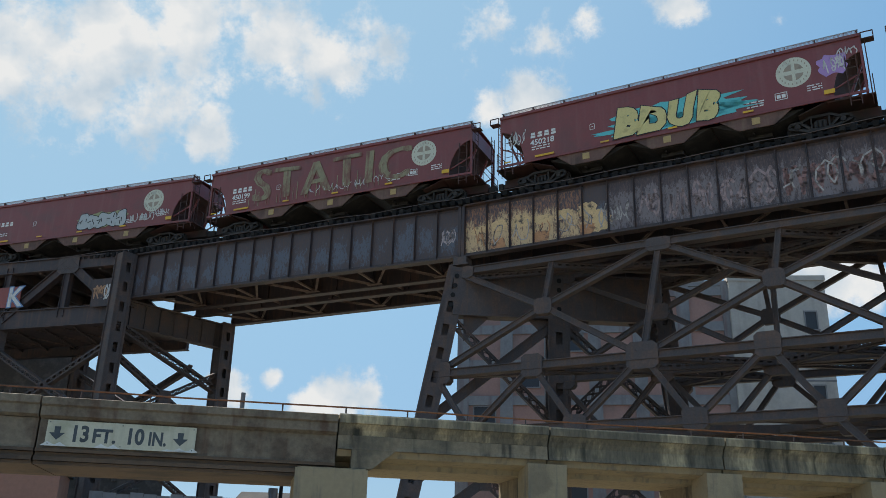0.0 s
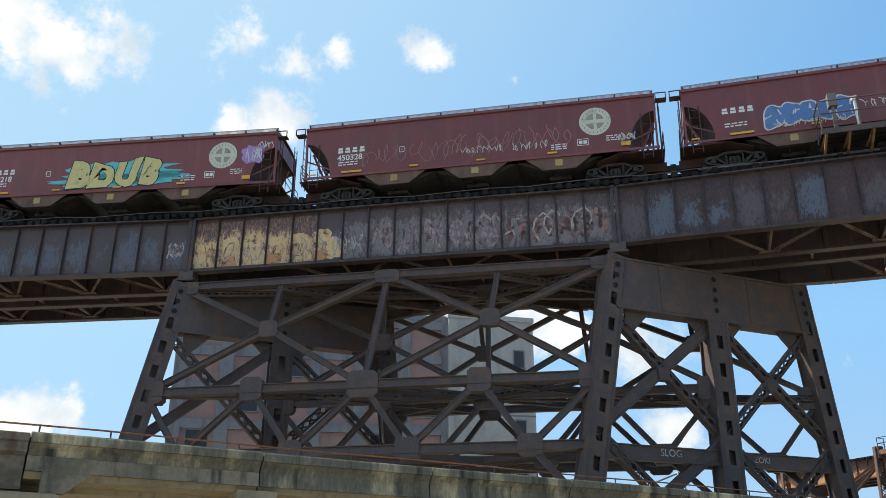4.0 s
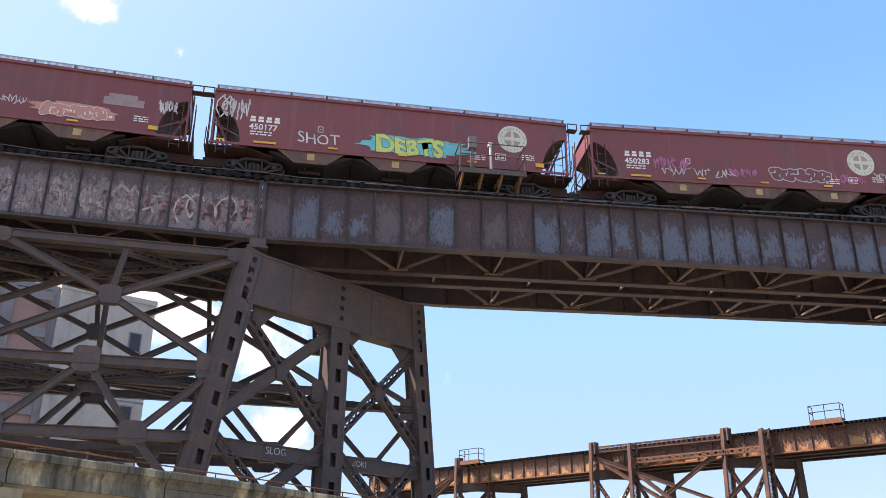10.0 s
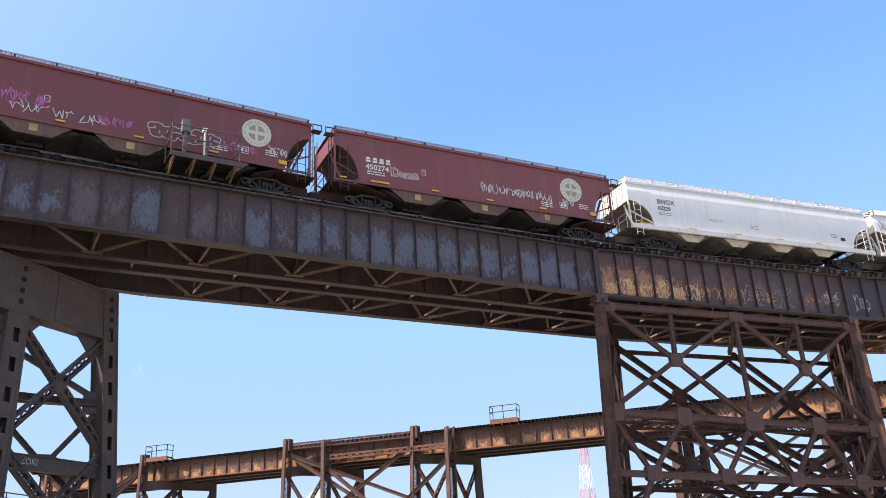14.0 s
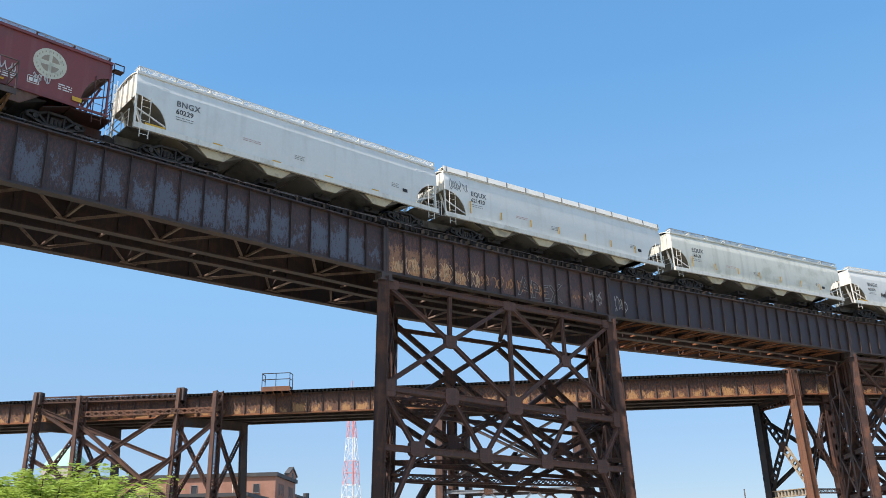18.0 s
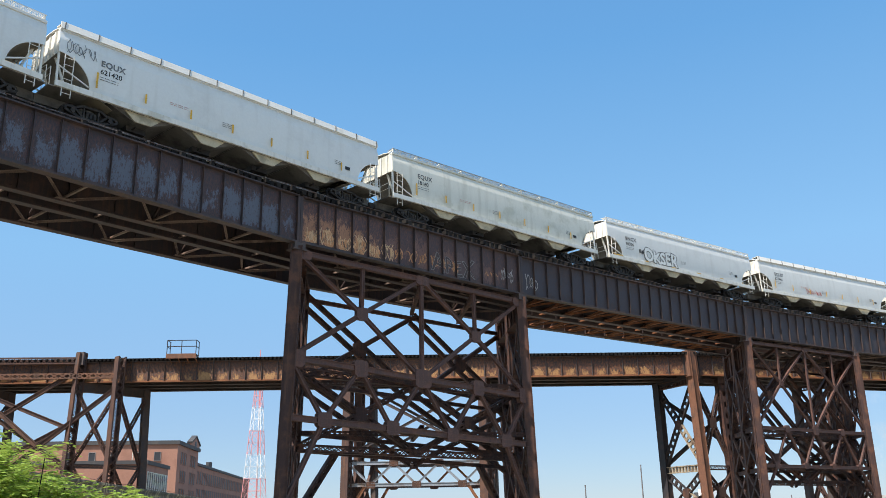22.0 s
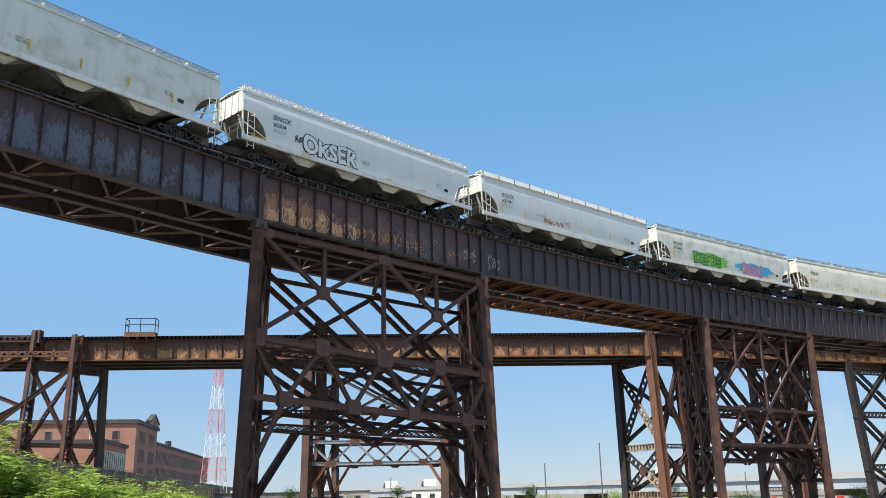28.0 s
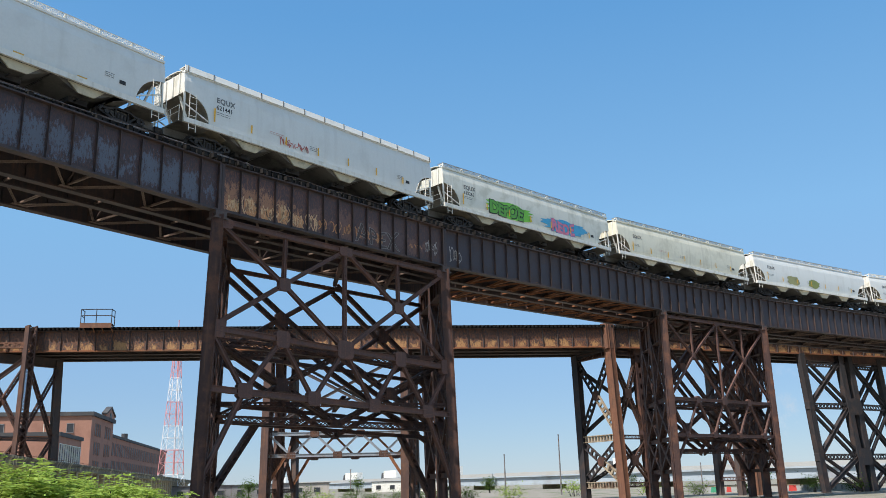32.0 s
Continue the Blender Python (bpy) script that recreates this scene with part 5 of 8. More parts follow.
proto_round = hopper_car("light grey covered hopper car with four bays and orange side marks", LE, 4, GREY, GREY_DARK, CREAM, CREAM, ROOF_WHITE, True,
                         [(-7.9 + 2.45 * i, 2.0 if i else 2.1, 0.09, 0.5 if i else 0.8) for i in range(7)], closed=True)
proto_open = hopper_car("light grey covered hopper car with open roof walkways", LE, 4, GREY, GREY_DARK, CREAM, CREAM, GALVANISED, True,
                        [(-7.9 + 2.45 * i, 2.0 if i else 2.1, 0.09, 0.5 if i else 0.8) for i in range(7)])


def decal(car, me, x, y, z, name="lettering", label="", mat=None):
    return part(name, me, mat, car, label, m=pose(x, y, z))


def bars(car, x, z, rows, w, h, gap, mat, y):
    """Small print that cannot be read."""
    rng = random.Random(int(x * 100) + int(z * 10) + 5)
    g = Geo()
    for i in range(rows):
        xx = x
        while xx < x + w:
            q = rng.uniform(0.12, 0.3)
            g.box(xx, min(xx + q, x + w), y - 0.004, y, z - i * gap, z - i * gap + h)
            xx += q + 0.06
    part("small_print", g, mat, car)


GRAF = {}


def paint(name, col):
    if name not in GRAF:
        GRAF[name] = plain(name, col)
    return GRAF[name]


def spray(car, text, x, z, size, fill, edge=None, y=-1.60, thick=0.02, edge_w=0.05, shear=0.0, spread=0.0, name="graffiti"):
    """A sprayed word: a wide outline with the fill in front of it."""
    wob = 0.35 if size > 2 else 1.0

    def loose(me):
        for v in me.vertices:
            a, b = v.co.x / size, v.co.z / size
            v.co.x += size * wob * (0.05 * math.sin(b * 5.2 + a * 1.3) + 0.06 * b * math.sin(a * 2.1))
            v.co.z += size * wob * (0.09 * math.sin(a * 3.1 + 0.6) * (0.3 + b) + 0.03 * math.sin(a * 9.0))
        return me
    if edge:
        decal(car, loose(lettering(text, size, edge, name, thick + edge_w, spread, shear)), x, y, z, name)
    decal(car, loose(lettering(text, size, fill, name, thick, spread, shear)), x, y - 0.006, z, name)


def throw_up(car, x0, x1, z0, z1, fill, edge, y, seed, n=5, rim=0.06, name="graffiti"):
    """Fat bubble forms in a row: a wide outline, the fill in front of it, and small counters."""
    rng = random.Random(seed)
    g_edge, g_fill, g_eye = Geo(), Geo(), Geo()
    w = (x1 - x0) / n
    for i in range(n):
        cx, cz = x0 + (i + 0.5) * w, (z0 + z1) / 2 + rng.uniform(-0.06, 0.06) * (z1 - z0)
        rx, rz, lean, ph = w * rng.uniform(0.5, 0.62), (z1 - z0) / 2 * rng.uniform(0.82, 1.0), rng.uniform(-0.15, 0.25), rng.uniform(0, 6.28)

        def ring(k):
            out = []
            for j in range(22):
                a = 2 * math.pi * j / 22
                c, s_ = math.cos(a), math.sin(a)
                q = 1 / max(abs(c) ** 3.2 + abs(s_) ** 3.2, 1e-3) ** (1 / 3.2) * (1 + 0.10 * math.sin(3 * a + ph) + 0.05 * math.sin(5 * a - ph))
                px, pz = c * (rx * q + k), s_ * (rz * q + k)
                out.append((cx + px + lean * pz, cz + pz))
            return out
        lift = 0.001 * (i % 2)
        g_edge.prism(ring(rim), y - 0.003 - lift, y)
        g_fill.prism(ring(0.0), y - 0.007 - lift, y - 0.004)
        for q in range(3):
            k = rng.choice((-1, 1))
            u, v = rng.uniform(-0.55, 0.55) * rx, rng.uniform(-0.6, 0.6) * rz
            tilt = rng.uniform(-0.5, 0.5)
            ln_ = rz * rng.uniform(0.35, 0.6)
            if q == 0:
                g_eye.bar((cx + k * rx * 0.25, y - 0.010, cz + rz * 0.15), (cx + k * rx * 0.95, y - 0.010, cz + rz * rng.uniform(-0.15, 0.3)), 0.006, 0.05)
            else:
                g_eye.bar((cx + u - tilt * ln_ * 0.5, y - 0.010 - 0.002 * q, cz + v - ln_ / 2), (cx + u + tilt * ln_ * 0.5, y - 0.010 - 0.002 * q, cz + v + ln_ / 2), 0.006, 0.055)
    for g in (g_edge, g_fill, g_eye):
        tagged(part(name, g, fill if g is g_fill else edge, car), kind="stuff")


def splash(car, x0, x1, z0, z1, mat, y, seed, n=26, name="graffiti"):
    """An uneven cloud of colour behind sprayed letters."""
    rng = random.Random(seed)
    g = Geo()
    loop = []
    for i in range(n):
        a = 2 * math.pi * i / n
        k = 1 + rng.uniform(-0.22, 0.18)
        c, s_ = math.cos(a), math.sin(a)
        q = 1 / max(abs(c) ** 3 + abs(s_) ** 3, 1e-3) ** (1 / 3)
        loop.append(((x0 + x1) / 2 + c * q * k * (x1 - x0) / 2, (z0 + z1) / 2 + s_ * q * min(k, 1.05) * (z1 - z0) / 2))
    g.prism(loop, y - 0.003, y)
    part(name, g, mat, car)


def scribble(car, x0, x1, z0, z1, mat, y, seed, strokes=7, w=0.05, name="graffiti"):
    """A spray-can tag: quick strokes with sharp turns and a few curls."""
    rng = random.Random(seed)
    g = Geo()
    cell = (x1 - x0) / strokes
    for i in range(strokes):
        c0 = x0 + cell * i
        pts, up = [], rng.random() < 0.5
        for k in range(rng.randint(4, 6)):
            u = rng.uniform(0.0, 0.35) if up else rng.uniform(0.65, 1.0)
            pts.append(Vector((c0 + cell * (-0.12 + 1.25 * (0.15 + 0.7 * k / 5) + rng.uniform(-0.28, 0.28)), 0, z1 - (z1 - z0) * u)))
            up = not up if rng.random() < 0.8 else up
        path = []
        bow = rng.uniform(-0.25, 0.25)
        for p, q in zip(pts[:-1], pts[1:]):
            d = q - p
            side = Vector((-d.z, 0, d.x)) * bow
            path += [p, p.lerp(q, 0.33) + side, p.lerp(q, 0.67) + side]
        path.append(pts[-1])
        for p, q in zip(path[:-1], path[1:]):
            d = q - p
            if d.length < 1e-3:
                continue
            n = Vector((-d.z, 0, d.x)).normalized() * (w / 2)
            e = d.normalized() * (w * 0.35)
            c = [p - e - n, q + e - n, q + e + n, p - e + n]
            g.quadbox([(v.x, y - 0.003, v.z) for v in c], [(v.x, y, v.z) for v in c])
    tagged(part(name, g, mat, car), kind="stuff")


BADGE = paint("pale_badge", (0.58, 0.57, 0.46))
BADGE_MARK = paint("badge_shadow", (0.33, 0.27, 0.21))


def badge(car, x, z, r):
    g = Geo()
    y = -1.585
    loop = [(x + r * math.cos(2 * math.pi * i / 32), z + r * math.sin(2 * math.pi * i / 32)) for i in range(32)]
    g.prism(loop, y - 0.004, y)
    part("emblem", g, BADGE, car, "pale round emblem with a cross")
    g = Geo()
    q = r * 0.58
    for sx in (-1, 1):
        for sz in (-1, 1):
            pts = [(x + sx * q * 0.16, z + sz * q * 0.22)] + [(x + sx * q * math.cos(a), z + sz * q * math.sin(a)) for a in (0.25, 0.55, 0.85, 1.15, 1.4)]
            g.prism(pts, y - 0.008, y - 0.004)
    for i in range(22):
        a = 2 * math.pi * i / 22
        if abs(math.sin(a)) < 0.12:
            continue
        cx_, cz_ = x + r * 0.80 * math.cos(a), z + r * 0.80 * math.sin(a)
        g.bar((cx_, y - 0.006, cz_ - 0.045), (cx_, y - 0.006, cz_ + 0.045), 0.035, 0.004, (1, 0, 0))
    tagged(part("emblem_mark", g, BADGE_MARK, car), kind="stuff")


def red_marks(car, number, seed):
    y = -1.585
    half = 8.3
    g = Geo()
    x0 = -half + 1.62
    for i in range(4):
        xa = x0 + i * 0.36
        g.box(xa, xa + 0.25, y - 0.004, y, 2.51, 2.63).box(xa + 0.02, xa + 0.23, y - 0.004, y, 2.66, 2.79)
    tagged(part("reporting_mark", g, WHITE, car), "white block letters worn down", kind="stuff")
    if number:
        decal(car, lettering(number, 0.42, WHITE, "car_number", 0.008), x0 - 0.02, y - 0.003, 2.11, "car_number")
    bars(car, x0 + 0.05, 1.97, 2, 0.95, 0.06, 0.13, WHITE, y)
    bars(car, half - 4.75, 1.84, 3, 0.75, 0.055, 0.11, WHITE, y)
    bars(car, half - 2.25, 2.06, 3, 0.6, 0.05, 0.11, WHITE, y)
    if seed:
        badge(car, half - 2.70, 2.90, 0.72)
    g = Geo()
    for a, b in (((-0.24, -0.16), (0.24, -0.16)), ((0.24, -0.16), (0.24, 0.16)), ((0.24, 0.16), (-0.24, 0.16)), ((-0.24, 0.16), (-0.24, -0.16))):
        g.bar((half - 3.3 + a[0], y - 0.003, 1.88 + a[1]), (half - 3.3 + b[0], y - 0.003, 1.88 + b[1]), 0.006, 0.03)
    g.box(half - 3.48, half - 3.32, y - 0.005, y, 1.79, 1.96).box(half - 3.28, half - 3.12, y - 0.005, y, 1.79, 1.96)
    part("inspection_panel", g, WHITE, car)
    g = Geo()
    for a, b in (((-0.11, -0.14), (0.11, -0.14)), ((0.11, -0.14), (0.11, 0.14)), ((0.11, 0.14), (-0.11, 0.14)), ((-0.11, 0.14), (-0.11, -0.14)), ((-0.04, 0.0), (0.04, 0.0))):
        g.bar((-half + 4.8 + a[0], y - 0.003, 2.42 + a[1]), (-half + 4.8 + b[0], y - 0.003, 2.42 + b[1]), 0.006, 0.025)
    part("stencil", g, WHITE, car)


def grey_marks(car, number, ln, make):
    y = -1.556
    half = ln / 2
    x0 = -half + 2.0
    decal(car, lettering("BNGX" if make == "flat" else "EQUX", 0.42, GREY_INK, "reporting_mark", 0.012, 0.08), x0 - 0.02, y - 0.003, 2.92, "reporting_mark", "dark grey block letters")
    if number:
        decal(car, lettering(number, 0.36, BLACK, "car_number", 0.006), x0 - 0.02, y - 0.003, 2.52, "car_number")
    bars(car, x0, 2.34, 2, 0.9, 0.03, 0.12, GREY_INK, y)
    bars(car, half - 3.4, 2.3, 3, 0.5, 0.025, 0.1, GREY_INK, y)
    bars(car, -half + 5.6, 2.3, 2, 1.0, 0.03, 0.1, paint("faded_red_stencil", (0.55, 0.33, 0.30)), y)
    bars(car, -half + 8.6, 2.2, 3, 0.6, 0.025, 0.1, GREY_INK, y)
    part("data_panel", Geo().box(half - 2.6, half - 2.25, y - 0.004, y, 1.95, 2.15), BLACK, car)


# offset of each car's near end along the train at the start, and its make
CARS = [("red", 62.3, ""), ("red", 80.4, ""), ("red", 98.55, "450199"), ("red", 116.92, "450218"), ("red", 135.2, "450328"), ("red", 153.15, ""), ("red", 170.95, "450177"),
        ("red", 188.95, "450283"), ("red", 206.95, "450274"), ("flat", 224.95, "60229"), ("round", 244.1, "621420"), ("open", 264.9, "18160"), ("flat", 286.0, "60304"),
        ("round", 305.75, "621441"), ("open", 326.6, "615265"), ("open", 347.5, ""), ("open", 368.6, ""), ("flat", 389.4, "")]
PALE_CREAM = material("pale_cream_paint", (0.74, 0.71, 0.58), 0.4, 0.0, (0.60, 0.57, 0.45), 0.6, 0.4, 8, 0.05, 0.04, 6, streak=(0.50, 0.46, 0.36), streak_amount=0.4, streak_scale=0.6)
PALE_SAGE = material("pale_sage_paint", (0.68, 0.68, 0.61), 0.4, 0.0, (0.52, 0.52, 0.44), 0.6, 0.4, 8, 0.05, 0.04, 6, streak=(0.44, 0.43, 0.36), streak_amount=0.4, streak_scale=0.6)
LENGTHS = {"red": LR, "flat": LG, "round": LE, "open": LE}
PROTO = {"red": proto_red, "flat": proto_flat, "round": proto_round, "open": proto_open}
used, train = set(), []
for make, off, number in CARS:
    c = PROTO[make] if make not in used else copy_thing(PROTO[make], Matrix())
    train.append((c, off + (8.3 if make == "red" else LENGTHS[make] / 2), LENGTHS[make]))
    used.add(make)
for (make, off, number), (c, mid, ln) in zip(CARS, train):
    tone = {264.9: PALE_SAGE, 326.6: PALE_SAGE, 347.5: PALE_CREAM}.get(off)
    if tone:
        for ch in c.children:
            if ch.name.split(".")[0] in ("side_sheet", "end_sheet", "eave_rail", "roof"):
                ch.data = ch.data.copy()
                ch.data.materials[0] = tone
        tagged(c, "pale cream covered hopper car with four bays, orange marks", "freight car", "cars of the train")
    (red_marks(c, number, off != 153.15) if make == "red" else grey_marks(c, number, ln, make))

FAINT = paint("faint_pink_spray", (0.33, 0.17, 0.16))
CYAN, PALE_Y = paint("cyan_spray", (0.10, 0.48, 0.50)), paint("pale_yellow_spray", (0.62, 0.52, 0.22))
WHITE_SPRAY, LILAC, SILVER = paint("white_spray", (0.6, 0.58, 0.56)), paint("lilac_spray", (0.40, 0.24, 0.50)), paint("silver_spray", (0.42, 0.44, 0.44))
BLUE_SPRAY, PINK, GREEN = paint("blue_spray", (0.10, 0.20, 0.42)), paint("pink_spray", (0.62, 0.20, 0.30)), paint("green_spray", (0.16, 0.50, 0.06))
SALMON, OLIVE, SKY_SPRAY = paint("salmon_spray", (0.50, 0.22, 0.18)), paint("olive_spray", (0.30, 0.30, 0.14)), paint("light_blue_spray", (0.06, 0.36, 0.60))


def train_graffiti():
    c = [t[0] for t in train]
    Y = -1.592
    # silver block letters, second car
    splash(c[1], 0.1, 3.9, 1.58, 2.63, OLIVE, Y, 3)
    throw_up(c[1], 0.1, 3.7, 1.56, 2.6, SILVER, BLACK, Y - 0.004, 11, 5, 0.05)
    scribble(c[1], 4.0, 5.8, 1.63, 2.18, WHITE_SPRAY, Y, 12, 5, 0.06)
    scribble(c[1], 5.9, 6.9, 1.83, 2.28, WHITE_SPRAY, Y, 9, 4, 0.04)
    # tall faded letters
    DRIPPED = material("faded_olive_spray", (0.275, 0.245, 0.145), 0.7, 0.0, (0.19, 0.085, 0.065), 1.9, 0.78, 9, 0.2, 0.0, stretch=(1.0, 1.0, 0.5))
    for k in range(3):
        spray(c[2], "STATIC", -5.4 + 0.11 * k, 1.73, 2.75, DRIPPED, None, Y - 0.004 * k, 0.0, 0.0, 0.0, 0.16)
    for k in range(26):
        x = -5.5 + 0.37 * k + 0.1 * math.sin(k * 2.7)
        part("paint_drip", Geo().box(x, x + 0.05, Y - 0.003, Y, 1.48, 1.98 + 0.6 * abs(math.sin(k * 1.9))), DRIPPED, c[2])
    scribble(c[2], -1.4, 2.2, 1.63, 2.08, WHITE_SPRAY, Y - 0.004, 4, 9, 0.035)
    scribble(c[2], 2.6, 5.2, 1.68, 2.08, WHITE_SPRAY, Y - 0.004, 5, 7, 0.035)
    # yellow letters on cyan
    splash(c[3], -3.0, 3.9, 1.5, 2.23, CYAN, Y, 21, 40)
    splash(c[3], -2.4, 3.2, 1.58, 2.88, CYAN, Y, 22, 36)
    spray(c[3], "BDUB", -2.4, 1.62, 1.68, PALE_Y, BLACK, Y - 0.004, 0.13, 0.045, 0.2, 0.14)
    splash(c[3], 6.55, 7.8, 2.33, 3.38, LILAC, Y, 31, 22)
    scribble(c[3], 6.8, 7.6, 2.48, 3.18, WHITE_SPRAY, Y - 0.008, 32, 3, 0.05)
    scribble(c[3], -7.9, -6.9, 2.18, 3.08, WHITE_SPRAY, Y, 33, 4, 0.04)
    scribble(c[3], 7.4, 8.2, 3.08, 3.58, WHITE_SPRAY, Y, 36, 3, 0.04)
    # scrawls on the next
    scribble(c[4], -5.5, 2.0, 1.63, 2.78, FAINT, Y, 41, 9, 0.03)
    scribble(c[4], -1.0, 4.6, 1.78, 2.98, FAINT, Y - 0.004, 42, 6, 0.035)
    scribble(c[4], -0.6, 1.4, 1.83, 2.18, WHITE_SPRAY, Y - 0.008, 44, 6, 0.03)
    scribble(c[4], 1.8, 3.4, 1.73, 2.18, WHITE_SPRAY, Y - 0.008, 45, 5, 0.03)
    scribble(c[4], 6.6, 7.4, 1.78, 2.18, WHITE_SPRAY, Y, 43, 4, 0.05)
    # blue outlined piece and salmon piece
    throw_up(c[5], -4.9, -1.3, 1.54, 2.63, BLUE_SPRAY, WHITE_SPRAY, Y, 13, 5, 0.07)
    scribble(c[5], -4.6, -1.6, 1.48, 1.78, WHITE_SPRAY, Y - 0.008, 51, 8, 0.03)
    scribble(c[5], -1.4, 1.6, 1.88, 2.38, WHITE_SPRAY, Y, 52, 8, 0.035)
    splash(c[5], 1.9, 5.2, 1.58, 2.33, SALMON, Y, 53, 26)
    throw_up(c[5], 2.3, 4.9, 1.62, 2.28, SALMON, WHITE_SPRAY, Y - 0.004, 14, 5, 0.03)
    part("paint_patch", Geo().box(4.7, 6.4, Y - 0.003, Y, 2.5, 2.88).box(4.9, 6.1, Y - 0.003, Y, 2.88, 3.08), paint("dull_grey_cover", (0.30, 0.22, 0.21)), c[5])
    scribble(c[5], 7.0, 7.9, 2.38, 3.08, WHITE_SPRAY, Y, 55, 4, 0.06)
    # white word, and yellow letters on cyan
    spray(c[6], "SHOT", -4.55, 1.66, 0.75, WHITE_SPRAY, None, Y, 0.0)
    scribble(c[6], -8.0, -6.7, 2.48, 3.78, WHITE_SPRAY, Y, 61, 6, 0.06)
    splash(c[6], -1.6, 3.4, 1.53, 2.48, CYAN, Y, 62, 44)
    spray(c[6], "DEBTS", -0.95, 1.58, 1.12, paint("lime_spray", (0.55, 0.60, 0.16)), paint("teal_outline", (0.03, 0.16, 0.17)), Y - 0.004, 0.05, 0.03)
    # pink and grey tags
    MAGENTA = paint("magenta_spray", (0.50, 0.15, 0.30))
    scribble(c[7], -5.2, -3.4, 1.88, 2.58, MAGENTA, Y, 71, 6, 0.06)
    scribble(c[7], -4.8, -1.2, 1.58, 2.08, WHITE_SPRAY, Y - 0.004, 72, 7, 0.04)
    scribble(c[7], -1.4, 0.0, 1.68, 2.18, MAGENTA, Y, 73, 5, 0.08)
    throw_up(c[7], 0.7, 3.8, 1.63, 2.33, MAROON, SILVER, Y, 15, 5, 0.05)
    scribble(c[7], 4.0, 5.6, 1.68, 2.18, MAGENTA, Y, 75, 5, 0.05)
    scribble(c[7], 6.2, 7.2, 1.88, 2.38, WHITE_SPRAY, Y - 0.01, 76, 5, 0.05)
    # scrawls on the last red car
    spray(c[8], "Demo", -5.35, 1.95, 0.62, MAROON, WHITE_SPRAY, Y, 0.0, 0.035)
    scribble(c[8], -0.1, 4.3, 1.88, 2.48, WHITE_SPRAY, Y, 81, 13, 0.045)
    scribble(c[8], 5.0, 5.8, 1.88, 2.28, WHITE_SPRAY, Y, 82, 4, 0.04)
    # grey cars
    G = -1.558
    scribble(c[10], -9.4, -8.0, 3.0, 3.7, paint("grey_marker", (0.16, 0.17, 0.19)), G, 101, 4, 0.028)
    scribble(c[12], -5.7, -4.9, 2.0, 2.5, BLACK, G, 120, 4, 0.04)
    spray(c[12], "OKSER", -5.2, 1.62, 1.35, GREY, BLACK, G, 0.06, 0.055, 0.05, 0.0)
    scribble(c[13], -3.4, -1.2, 1.7, 2.2, paint("red_stencil", (0.5, 0.12, 0.1)), G, 131, 6, 0.04)
    splash(c[14], -5.4, -0.2, 1.6, 2.8, GREEN, G, 141, 34)
    spray(c[14], "DEPOE", -5.1, 1.72, 1.2, paint("deep_green_spray", (0.10, 0.34, 0.05)), BLACK, G - 0.004, 0.06, 0.06, 0.05)
    splash(c[14], 1.0, 6.6, 1.6, 2.7, SKY_SPRAY, G, 142, 38)
    spray(c[14], "REDE", 2.0, 1.6, 1.25, PINK, BLUE_SPRAY, G - 0.004, 0.05, 0.04)
    splash(c[16], -4.6, -2.6, 1.6, 2.5, OLIVE, G, 161, 20)
    splash(c[16], -1.0, 1.0, 1.6, 2.5, paint("moss_spray", (0.22, 0.26, 0.08)), G, 162, 20)


train_graffiti()


